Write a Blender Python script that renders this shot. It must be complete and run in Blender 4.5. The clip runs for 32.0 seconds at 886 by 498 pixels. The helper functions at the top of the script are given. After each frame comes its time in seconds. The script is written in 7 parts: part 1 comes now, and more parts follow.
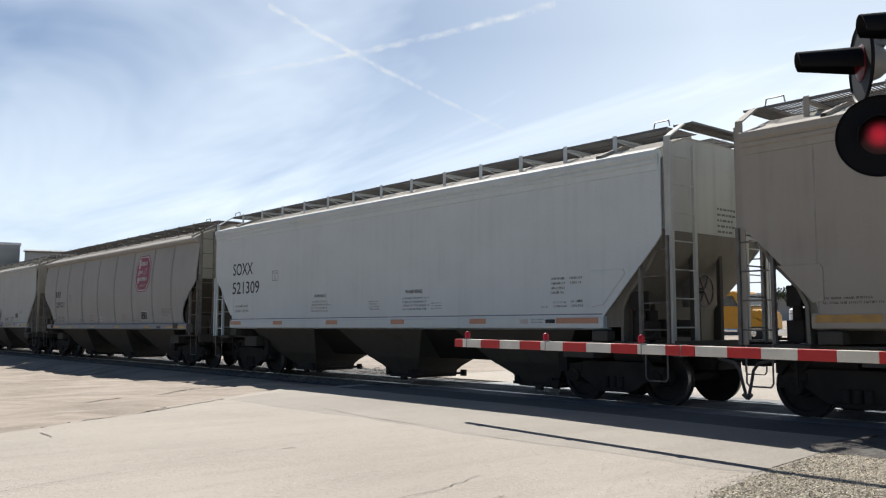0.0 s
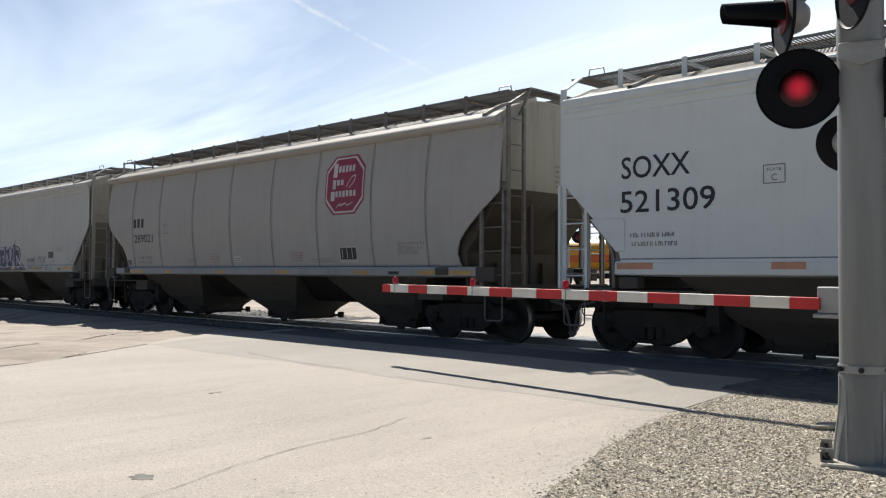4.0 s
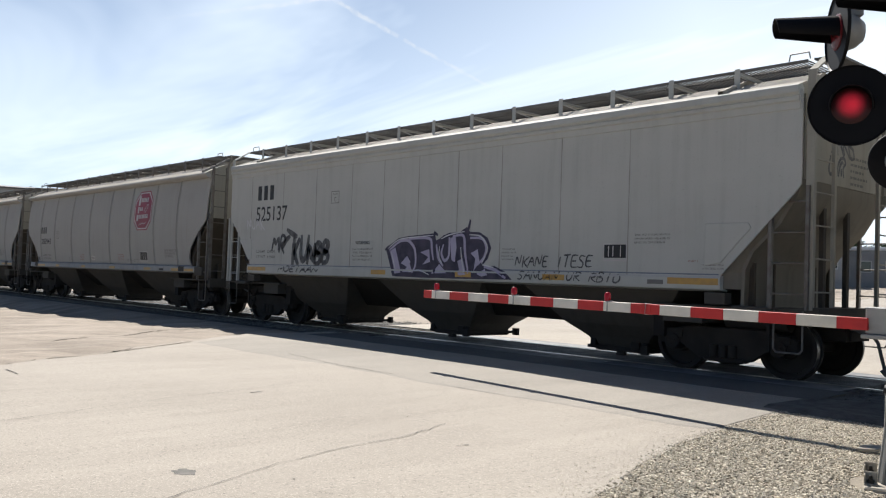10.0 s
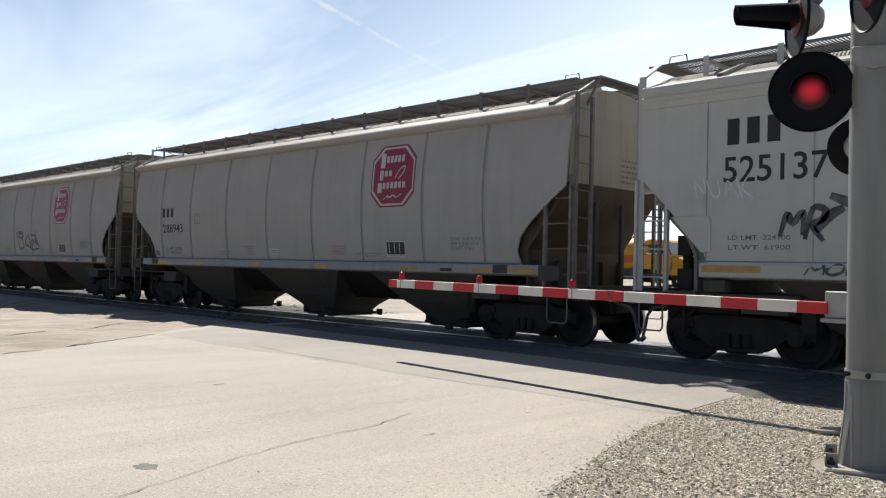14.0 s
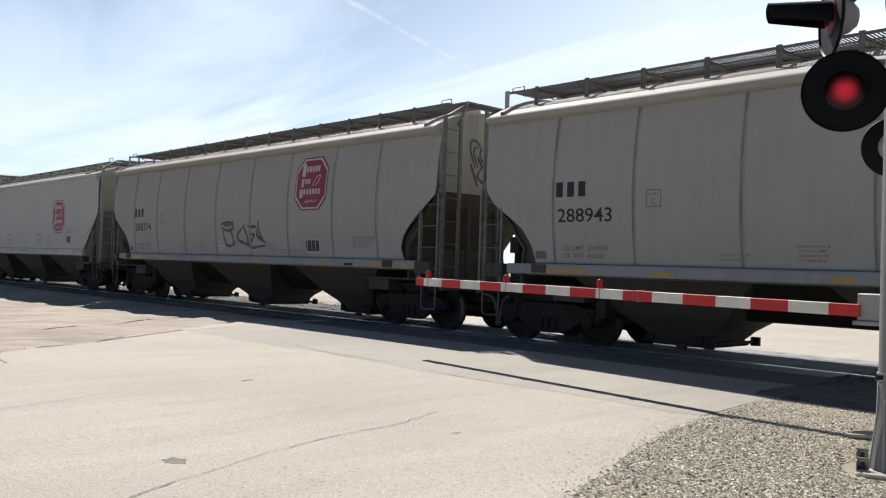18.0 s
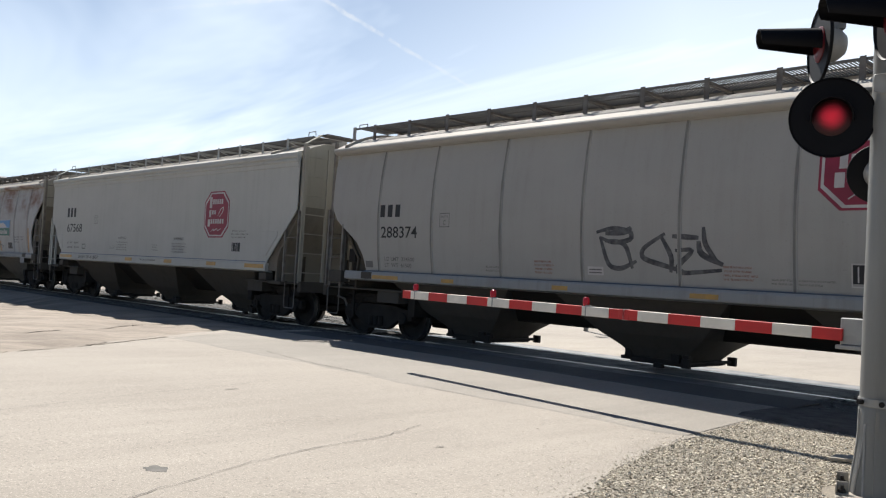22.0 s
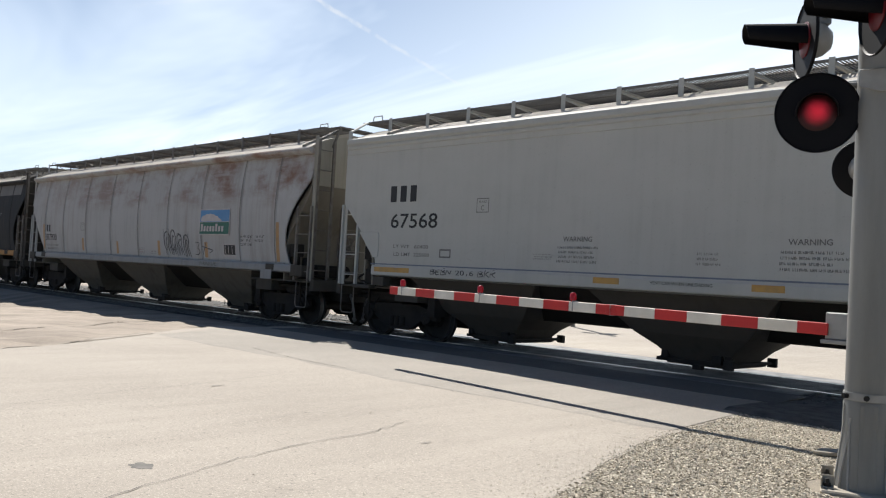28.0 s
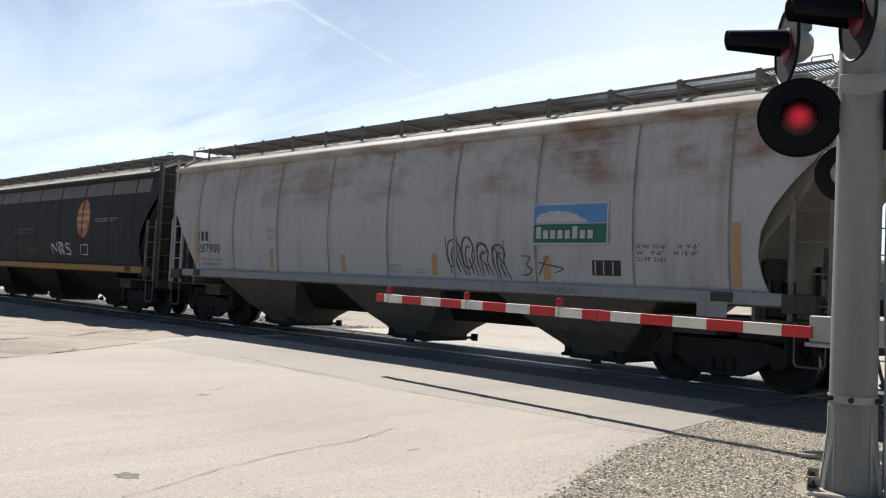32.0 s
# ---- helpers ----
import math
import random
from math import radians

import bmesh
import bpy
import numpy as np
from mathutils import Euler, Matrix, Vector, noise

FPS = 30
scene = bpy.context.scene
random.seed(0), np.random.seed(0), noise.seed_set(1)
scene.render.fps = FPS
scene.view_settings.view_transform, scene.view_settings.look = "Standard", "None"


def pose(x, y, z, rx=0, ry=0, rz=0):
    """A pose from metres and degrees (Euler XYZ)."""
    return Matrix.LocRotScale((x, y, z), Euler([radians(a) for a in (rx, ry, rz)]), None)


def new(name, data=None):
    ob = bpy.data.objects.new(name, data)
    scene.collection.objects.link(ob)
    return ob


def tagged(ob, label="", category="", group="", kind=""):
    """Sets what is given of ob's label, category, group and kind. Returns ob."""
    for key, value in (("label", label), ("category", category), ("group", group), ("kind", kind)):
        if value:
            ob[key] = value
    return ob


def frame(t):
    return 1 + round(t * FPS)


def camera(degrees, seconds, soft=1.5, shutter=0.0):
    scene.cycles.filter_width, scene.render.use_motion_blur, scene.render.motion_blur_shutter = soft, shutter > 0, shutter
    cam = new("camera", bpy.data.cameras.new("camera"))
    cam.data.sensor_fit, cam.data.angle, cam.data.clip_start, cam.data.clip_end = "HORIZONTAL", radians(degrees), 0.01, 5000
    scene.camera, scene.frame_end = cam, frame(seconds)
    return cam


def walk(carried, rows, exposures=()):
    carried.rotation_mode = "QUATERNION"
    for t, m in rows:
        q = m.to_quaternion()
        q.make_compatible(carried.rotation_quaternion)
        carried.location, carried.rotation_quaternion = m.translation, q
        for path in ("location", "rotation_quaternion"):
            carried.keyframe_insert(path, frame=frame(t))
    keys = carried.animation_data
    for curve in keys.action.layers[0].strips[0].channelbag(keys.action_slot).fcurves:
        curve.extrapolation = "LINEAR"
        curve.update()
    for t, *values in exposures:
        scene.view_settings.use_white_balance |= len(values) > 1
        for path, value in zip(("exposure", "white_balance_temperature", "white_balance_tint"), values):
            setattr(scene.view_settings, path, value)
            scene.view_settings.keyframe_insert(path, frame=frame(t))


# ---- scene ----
# light and exposure
EXPOSURE_STOPS = 0.76
SKY_STRENGTH = 0.050
SUN_STRENGTH = 5.0
CLOUD = (12.0, 13.5, 15.1, 1)

cam = camera(54.44, 32.0, soft=1.2)

# time, x, y, z, yaw, pitch, roll: a hand-held camera beside the crossing
CAMERA_ROWS = [
    (0, -0.003, 0.030, 1.329, 49.67, 5.15, 0.01),
    (0.5, 0.000, 0.020, 1.330, 48.76, 5.20, -0.06),
    (1, 0.003, 0.012, 1.331, 48.01, 4.67, -0.52),
    (1.5, 0.006, 0.005, 1.330, 46.12, 3.74, -0.36),
    (2, 0.005, -0.000, 1.330, 44.96, 2.82, -0.17),
    (2.5, 0.003, 0.002, 1.327, 44.78, 2.15, -0.33),
    (4.5, -0.009, 0.016, 1.326, 44.99, 1.28, -0.21),
    (5, -0.014, 0.013, 1.330, 45.99, 0.81, -0.40),
    (5.5, -0.012, 0.016, 1.329, 46.97, 0.92, -0.57),
    (6, -0.008, 0.014, 1.330, 47.29, 1.31, -1.00),
    (6.5, -0.006, 0.008, 1.331, 47.59, 1.25, -1.17),
    (7, -0.006, 0.005, 1.328, 47.85, 1.06, -1.23),
    (7.5, -0.010, 0.008, 1.329, 47.94, 0.92, -1.24),
    (8, -0.012, 0.007, 1.331, 48.01, 0.89, -1.24),
    (8.5, -0.010, 0.004, 1.330, 47.98, 1.11, -1.32),
    (9, -0.006, -0.002, 1.330, 47.96, 1.43, -1.57),
    (9.5, 0.004, -0.010, 1.329, 47.84, 1.73, -1.84),
    (10, 0.019, -0.021, 1.329, 47.55, 1.96, -1.99),
    (10.5, 0.028, -0.030, 1.328, 47.13, 2.21, -1.88),
    (11, 0.038, -0.039, 1.326, 46.72, 2.52, -1.84),
    (11.5, 0.038, -0.044, 1.327, 46.24, 2.49, -1.95),
    (12, 0.034, -0.041, 1.326, 45.69, 2.03, -1.90),
    (12.5, 0.029, -0.031, 1.325, 45.19, 1.75, -1.62),
    (13, 0.018, -0.017, 1.327, 44.76, 1.79, -1.35),
    (13.5, 0.002, -0.001, 1.328, 44.76, 1.70, -1.16),
    (14, -0.011, 0.013, 1.323, 45.24, 1.32, -1.41),
    (14.5, -0.014, 0.018, 1.323, 45.72, 0.96, -1.63),
    (16.5, -0.011, 0.016, 1.322, 46.36, 1.14, -1.77),
    (17, -0.015, 0.013, 1.321, 46.52, 1.22, -1.88),
    (17.5, -0.011, 0.009, 1.324, 46.79, 1.19, -1.94),
    (18, -0.012, 0.009, 1.324, 47.02, 1.17, -1.87),
    (18.5, -0.013, 0.007, 1.326, 47.02, 1.20, -1.87),
    (19, -0.008, 0.003, 1.327, 47.08, 1.53, -2.25),
    (19.5, 0.004, 0.003, 1.325, 47.07, 2.15, -2.57),
    (20, 0.026, -0.000, 1.330, 46.96, 2.30, -2.77),
    (20.5, 0.012, -0.010, 1.329, 46.44, 2.27, -2.83),
    (21, 0.012, -0.012, 1.326, 46.24, 2.16, -3.03),
    (21.5, 0.009, -0.012, 1.327, 46.29, 2.11, -3.32),
    (22, 0.003, -0.008, 1.332, 46.17, 2.08, -3.36),
    (22.5, 0.000, -0.006, 1.326, 46.11, 1.89, -3.15),
    (23, -0.003, -0.004, 1.326, 45.95, 1.65, -3.01),
    (23.5, -0.007, 0.002, 1.324, 45.56, 1.59, -3.12),
    (24, -0.007, 0.004, 1.322, 45.31, 1.62, -3.32),
    (24.5, -0.010, 0.003, 1.323, 45.05, 1.60, -3.50),
    (25, -0.011, 0.001, 1.324, 44.92, 1.61, -3.37),
    (25.5, -0.009, 0.001, 1.323, 45.07, 1.85, -3.12),
    (27.5, -0.006, 0.003, 1.324, 45.43, 1.93, -3.31),
    (28, -0.008, 0.003, 1.324, 45.31, 1.89, -3.25),
    (28.5, -0.009, 0.001, 1.326, 45.21, 1.86, -3.41),
    (29, -0.010, 0.003, 1.323, 45.21, 1.84, -3.58),
    (29.5, -0.008, 0.006, 1.322, 45.17, 1.82, -3.48),
    (30, -0.008, 0.005, 1.323, 45.04, 1.80, -3.14),
    (30.5, -0.005, 0.004, 1.324, 45.01, 1.74, -2.81),
    (31, -0.006, 0.006, 1.322, 44.94, 1.70, -2.78),
    (31.5, -0.004, 0.003, 1.320, 44.74, 1.84, -2.87),
    (32, -0.003, -0.004, 1.316, 44.40, 2.42, -2.80),
]
walk(cam, [(t, pose(x, y, z, 90 + pitch, roll, yaw)) for t, x, y, z, yaw, pitch, roll in CAMERA_ROWS],
     exposures=[(0, EXPOSURE_STOPS - 0.14), (1, EXPOSURE_STOPS - 0.08), (2.5, EXPOSURE_STOPS), (32, EXPOSURE_STOPS)])

# ---------------------------------------------------------------- light
SUN_TO = Vector((-0.78, 0.525, 1.0)).normalized()      # towards the sun
world = bpy.data.worlds.new("sky")
scene.world = world
world.use_nodes = True


def build_sky():
    nt = world.node_tree
    nt.nodes.clear()
    out = nt.nodes.new("ShaderNodeOutputWorld")
    bg = nt.nodes.new("ShaderNodeBackground")
    bg.inputs["Strength"].default_value = SKY_STRENGTH
    sky = nt.nodes.new("ShaderNodeTexSky")
    sky.sky_type = "NISHITA"
    sky.sun_disc = False
    sky.sun_elevation = math.asin(SUN_TO.z)
    sky.sun_rotation = math.atan2(SUN_TO.x, SUN_TO.y)
    sky.air_density, sky.dust_density, sky.ozone_density = 0.82, 0.03, 3.6
    # thin high cloud: streaks stretched along one direction
    co = nt.nodes.new("ShaderNodeTexCoord")
    sep = nt.nodes.new("ShaderNodeSeparateXYZ")
    nt.links.new(co.outputs["Generated"], sep.inputs[0])
    zz = nt.nodes.new("ShaderNodeMath")
    zz.operation = "MAXIMUM"
    zz.inputs[1].default_value = 0.03
    nt.links.new(sep.outputs["Z"], zz.inputs[0])
    za = nt.nodes.new("ShaderNodeMath")
    za.operation = "ADD"
    za.inputs[1].default_value = 0.12
    nt.links.new(zz.outputs[0], za.inputs[0])
    dx, dy = nt.nodes.new("ShaderNodeMath"), nt.nodes.new("ShaderNodeMath")
    for d, axis in ((dx, "X"), (dy, "Y")):
        d.operation = "DIVIDE"
        nt.links.new(sep.outputs[axis], d.inputs[0])
        nt.links.new(za.outputs[0], d.inputs[1])
    comb = nt.nodes.new("ShaderNodeCombineXYZ")
    nt.links.new(dx.outputs[0], comb.inputs[0])
    nt.links.new(dy.outputs[0], comb.inputs[1])
    mp = nt.nodes.new("ShaderNodeMapping")
    mp.inputs["Rotation"].default_value = (0, 0, radians(20))
    mp.inputs["Scale"].default_value = (0.55, 1.5, 1)
    nt.links.new(comb.outputs[0], mp.inputs["Vector"])
    n1 = nt.nodes.new("ShaderNodeTexNoise")
    n1.inputs["Scale"].default_value, n1.inputs["Detail"].default_value = 0.75, 5
    n1.inputs["Roughness"].default_value, n1.inputs["Distortion"].default_value = 0.55, 0.5
    nt.links.new(mp.outputs[0], n1.inputs["Vector"])
    ramp = nt.nodes.new("ShaderNodeValToRGB")
    ramp.color_ramp.elements[0].position, ramp.color_ramp.elements[0].color = 0.46, (0.0, 0.0, 0.0, 1)
    ramp.color_ramp.elements[1].position, ramp.color_ramp.elements[1].color = 0.74, (0.72, 0.72, 0.72, 1)
    nt.links.new(n1.outputs["Fac"], ramp.inputs[0])
    # more veil low over the horizon
    low = nt.nodes.new("ShaderNodeMapRange")
    low.inputs["From Min"].default_value, low.inputs["From Max"].default_value = 0.32, 0.04
    low.inputs["To Min"].default_value, low.inputs["To Max"].default_value = 0.0, 0.58
    nt.links.new(sep.outputs["Z"], low.inputs["Value"])
    east = nt.nodes.new("ShaderNodeMapRange")
    east.inputs["From Min"].default_value, east.inputs["From Max"].default_value = -0.95, -0.50
    east.inputs["To Min"].default_value, east.inputs["To Max"].default_value = 0.0, 0.72
    nt.links.new(sep.outputs["X"], east.inputs["Value"])
    spread = nt.nodes.new("ShaderNodeMath")
    spread.operation, spread.use_clamp = "ADD", True
    nt.links.new(low.outputs[0], spread.inputs[0])
    nt.links.new(east.outputs[0], spread.inputs[1])
    veil = nt.nodes.new("ShaderNodeMath")
    veil.operation, veil.use_clamp = "ADD", True
    nt.links.new(ramp.outputs["Color"], veil.inputs[0])
    nt.links.new(spread.outputs[0], veil.inputs[1])
    # the high cloud lies over the north; the southern sky is clear
    north = nt.nodes.new("ShaderNodeMapRange")
    north.interpolation_type = "SMOOTHSTEP"
    north.inputs["From Min"].default_value, north.inputs["From Max"].default_value = -0.3, 0.25
    nt.links.new(sep.outputs["Y"], north.inputs["Value"])
    cover = nt.nodes.new("ShaderNodeMath")
    cover.operation = "MULTIPLY"
    nt.links.new(veil.outputs[0], cover.inputs[0])
    nt.links.new(north.outputs[0], cover.inputs[1])
    # and thins out well before the zenith
    height = nt.nodes.new("ShaderNodeMapRange")
    height.interpolation_type = "SMOOTHSTEP"
    height.inputs["From Min"].default_value, height.inputs["From Max"].default_value = 0.72, 0.40
    nt.links.new(sep.outputs["Z"], height.inputs["Value"])
    sheet = nt.nodes.new("ShaderNodeMath")
    sheet.operation = "MULTIPLY"
    nt.links.new(cover.outputs[0], sheet.inputs[0])
    nt.links.new(height.outputs[0], sheet.inputs[1])
    mix = nt.nodes.new("ShaderNodeMix")
    mix.data_type = "RGBA"
    nt.links.new(sheet.outputs[0], mix.inputs["Factor"])
    nt.links.new(sky.outputs[0], mix.inputs["A"])
    mix.inputs["B"].default_value = CLOUD
    nt.links.new(mix.outputs["Result"], bg.inputs["Color"])
    nt.links.new(bg.outputs[0], out.inputs[0])


build_sky()
sun = new("sun", bpy.data.lights.new("sun", "SUN"))
sun.data.energy, sun.data.angle, sun.data.color = SUN_STRENGTH, radians(0.53), (1.0, 0.96, 0.90)
sun.rotation_mode = "QUATERNION"
sun.rotation_quaternion = SUN_TO.to_track_quat("Z", "Y")


# ---------------------------------------------------------------- materials
def mat(name, colour, rough=0.6, metal=0.0, second=None, spread=0.35, scale=2.0, grain=60.0, bump=0.15,
        depth=0.004, stretch=(1, 1, 1), emit=None, spec=0.4):
    """A surface whose colour drifts between two tones at a coarse and a fine scale."""
    m = bpy.data.materials.new(name)
    m.use_nodes = True
    nt = m.node_tree
    b = nt.nodes["Principled BSDF"]
    second = second or tuple(c * (1 - spread) for c in colour)
    co = nt.nodes.new("ShaderNodeTexCoord")
    mp = nt.nodes.new("ShaderNodeMapping")
    mp.inputs["Scale"].default_value = stretch
    nt.links.new(co.outputs["Object"], mp.inputs["Vector"])
    big, fine = nt.nodes.new("ShaderNodeTexNoise"), nt.nodes.new("ShaderNodeTexNoise")
    big.inputs["Scale"].default_value, big.inputs["Detail"].default_value = scale, 6
    fine.inputs["Scale"].default_value, fine.inputs["Detail"].default_value = grain, 3
    for n in (big, fine):
        nt.links.new(mp.outputs[0], n.inputs["Vector"])
    mr = nt.nodes.new("ShaderNodeMapRange")
    mr.inputs["From Min"].default_value, mr.inputs["From Max"].default_value = 0.35, 0.68
    nt.links.new(big.outputs["Fac"], mr.inputs["Value"])
    add = nt.nodes.new("ShaderNodeMath")
    add.operation, add.use_clamp = "MULTIPLY_ADD", True
    add.inputs[1].default_value, add.inputs[2].default_value = 0.5, -0.25
    nt.links.new(fine.outputs["Fac"], add.inputs[0])
    fac = nt.nodes.new("ShaderNodeMath")
    fac.operation, fac.use_clamp = "ADD", True
    nt.links.new(mr.outputs[0], fac.inputs[0])
    nt.links.new(add.outputs[0], fac.inputs[1])
    mix = nt.nodes.new("ShaderNodeMix")
    mix.data_type = "RGBA"
    mix.inputs["A"].default_value, mix.inputs["B"].default_value = (*colour, 1), (*second, 1)
    nt.links.new(fac.outputs[0], mix.inputs["Factor"])
    nt.links.new(mix.outputs["Result"], b.inputs["Base Color"])
    b.inputs["Roughness"].default_value, b.inputs["Metallic"].default_value = rough, metal
    b.inputs["Specular IOR Level"].default_value = spec
    if bump:
        bp = nt.nodes.new("ShaderNodeBump")
        bp.inputs["Strength"].default_value, bp.inputs["Distance"].default_value = bump, depth
        nt.links.new(fine.outputs["Fac"], bp.inputs["Height"])
        nt.links.new(bp.outputs[0], b.inputs["Normal"])
    if emit:
        b.inputs["Emission Color"].default_value, b.inputs["Emission Strength"].default_value = (*emit[:3], 1), emit[3]
    return m


def paint(name, colour, grime=0.45, rust=0.0, grime_colour=(0.13, 0.115, 0.10)):
    """Weathered car paint: fine vertical streaks, blotches of road grime, and rust patches high on the side."""
    m = bpy.data.materials.new(name)
    m.use_nodes = True
    nt = m.node_tree
    b = nt.nodes["Principled BSDF"]
    co = nt.nodes.new("ShaderNodeTexCoord")

    def noise_at(stretch, scale, detail=5, rough=0.6):
        mp = nt.nodes.new("ShaderNodeMapping")
        mp.inputs["Scale"].default_value = stretch
        nt.links.new(co.outputs["Object"], mp.inputs["Vector"])
        n = nt.nodes.new("ShaderNodeTexNoise")
        n.inputs["Scale"].default_value, n.inputs["Detail"].default_value, n.inputs["Roughness"].default_value = scale, detail, rough
        nt.links.new(mp.outputs[0], n.inputs["Vector"])
        return n.outputs["Fac"]

    def band(value, low, high, top=1.0):
        r = nt.nodes.new("ShaderNodeMapRange")
        r.inputs["From Min"].default_value, r.inputs["From Max"].default_value, r.inputs["To Max"].default_value = low, high, top
        nt.links.new(value, r.inputs["Value"])
        return r.outputs[0]

    def blend(fac, a, other):
        x = nt.nodes.new("ShaderNodeMix")
        x.data_type = "RGBA"
        nt.links.new(fac, x.inputs["Factor"])
        if isinstance(a, tuple):
            x.inputs["A"].default_value = (*a, 1)
        else:
            nt.links.new(a, x.inputs["A"])
        x.inputs["B"].default_value = (*other, 1)
        return x.outputs["Result"]

    def times(a, c):
        x = nt.nodes.new("ShaderNodeMath")
        x.operation, x.use_clamp = "MULTIPLY", True
        nt.links.new(a, x.inputs[0])
        nt.links.new(c, x.inputs[1])
        return x.outputs[0]

    streak = noise_at((1, 1, 0.06), 5.0)
    blotch = noise_at((0.6, 1, 1), 0.9)
    speck = noise_at((1, 1, 1), 30.0, 3)
    col = blend(band(blotch, 0.35, 0.75, 0.5), colour, tuple(c * 0.86 for c in colour))
    col = blend(times(band(streak, 0.47, 0.75, grime), band(blotch, 0.3, 0.6)), col, grime_colour)
    col = blend(band(speck, 0.62, 0.8, 0.25), col, grime_colour)
    if rust:
        sep = nt.nodes.new("ShaderNodeSeparateXYZ")
        nt.links.new(co.outputs["Object"], sep.inputs[0])
        high = band(sep.outputs["Z"], 2.75, 3.3)
        towards = band(sep.outputs["X"], -9.0, 7.0)
        patch = times(band(noise_at((0.55, 1, 0.8), 1.3, 8, 0.62), 0.44, 0.60, rust), band(noise_at((0.3, 1, 2.2), 2.4, 6, 0.7), 0.28, 0.52))
        heavy = nt.nodes.new("ShaderNodeMath")
        heavy.operation = "MULTIPLY_ADD"
        heavy.inputs[1].default_value, heavy.inputs[2].default_value = 0.6, 0.4
        nt.links.new(towards, heavy.inputs[0])
        col = blend(times(times(patch, high), heavy.outputs[0]), col, (0.21, 0.115, 0.078))
        run = band(noise_at((1, 1, 0.05), 3.0, 6, 0.7), 0.52, 0.75, rust * 0.5)
        col = blend(run, col, (0.22, 0.15, 0.11))
    nt.links.new(col, b.inputs["Base Color"])
    b.inputs["Roughness"].default_value = 0.68
    b.inputs["Specular IOR Level"].default_value = 0.06
    bp = nt.nodes.new("ShaderNodeBump")
    bp.inputs["Strength"].default_value, bp.inputs["Distance"].default_value = 0.25, 0.02
    nt.links.new(blotch, bp.inputs["Height"])
    nt.links.new(bp.outputs[0], b.inputs["Normal"])
    return m


def asphalt(name, pale, dark, fleck, streak=1.0):
    """Worn asphalt: broad stains, streaks along the traffic, fine aggregate flecks."""
    m = mat(name, pale, 0.93, 0, second=dark, scale=0.35, grain=60, bump=0.45, depth=0.005)
    nt = m.node_tree
    b = nt.nodes["Principled BSDF"]
    base = b.inputs["Base Color"].links[0].from_socket
    co = nt.nodes.new("ShaderNodeTexCoord")

    def layer(prev, stretch, turn, scale, low, high, top, colour):
        mp, n, r, x = (nt.nodes.new("ShaderNode" + k) for k in ("Mapping", "TexNoise", "MapRange", "Mix"))
        mp.inputs["Scale"].default_value, mp.inputs["Rotation"].default_value = stretch, (0, 0, radians(turn))
        n.inputs["Scale"].default_value, n.inputs["Detail"].default_value, n.inputs["Roughness"].default_value = scale, 5, 0.65
        r.inputs["From Min"].default_value, r.inputs["From Max"].default_value, r.inputs["To Max"].default_value = low, high, top
        x.data_type = "RGBA"
        nt.links.new(co.outputs["Object"], mp.inputs["Vector"])
        nt.links.new(mp.outputs[0], n.inputs["Vector"])
        nt.links.new(n.outputs["Fac"], r.inputs["Value"])
        nt.links.new(r.outputs[0], x.inputs["Factor"])
        nt.links.new(prev, x.inputs["A"])
        x.inputs["B"].default_value = (*colour, 1)
        return x.outputs["Result"]

    out = layer(base, (2.2, 0.3, 1), -16, 1.3, 0.46, 0.72, 0.3 * streak, tuple(c * 0.72 for c in dark))
    out = layer(out, (1.8, 0.25, 1), -24, 0.9, 0.50, 0.72, 0.35 * streak, tuple(c * 1.16 for c in pale))
    out = layer(out, (1, 1, 1), 0, 38, 0.56, 0.66, 0.66, fleck)
    out = layer(out, (1, 1, 1), 0, 70, 0.54, 0.64, 0.6, tuple(min(c * 1.65, 0.6) for c in pale))
    out = layer(out, (1, 1, 1), 0, 2.6, 0.60, 0.78, 0.4, tuple(c * 0.75 for c in dark))
    nt.links.new(out, b.inputs["Base Color"])
    return m


STEEL_DARK = mat("grimy_cast_steel", (0.027, 0.025, 0.024), 0.85, 0.0, second=(0.042, 0.038, 0.034), bump=0.3, spec=0.12)
STEEL_WHEEL = mat("wheel_steel", (0.028, 0.026, 0.025), 0.75, 0.1, second=(0.044, 0.039, 0.035), spec=0.15)
TREAD = mat("worn_wheel_tread", (0.30, 0.29, 0.28), 0.4, 0.8, bump=0.05)
STEEL_BRIGHT = mat("polished_rail_steel", (0.45, 0.43, 0.40), 0.28, 1.0, bump=0.05)
RAIL_RUST = mat("rusty_rail", (0.10, 0.06, 0.04), 0.8, 0.3, second=(0.05, 0.035, 0.03))
GALV = mat("galvanised_steel", (0.32, 0.32, 0.315), 0.5, 0.3, second=(0.23, 0.23, 0.225), scale=5, bump=0.05)
GRATE = mat("walkway_grating_steel", (0.17, 0.165, 0.155), 0.7, 0.1, second=(0.11, 0.103, 0.094))
MAST = mat("mast_aluminium", (0.245, 0.245, 0.235), 0.5, 0.15, second=(0.16, 0.16, 0.153), scale=1.2, stretch=(3, 3, 0.3), bump=0.04)
BLACK = mat("signal_black_enamel", (0.006, 0.006, 0.008), 0.6, 0.0, bump=0.03, spec=0.15)
WHITE_ARM = mat("arm_white_sheeting", (0.74, 0.705, 0.635), 0.5, 0, second=(0.60, 0.57, 0.51), scale=4, bump=0.02)
RED_ARM = mat("arm_red_sheeting", (0.52, 0.022, 0.022), 0.45, 0, second=(0.42, 0.02, 0.022), scale=4, bump=0.02)
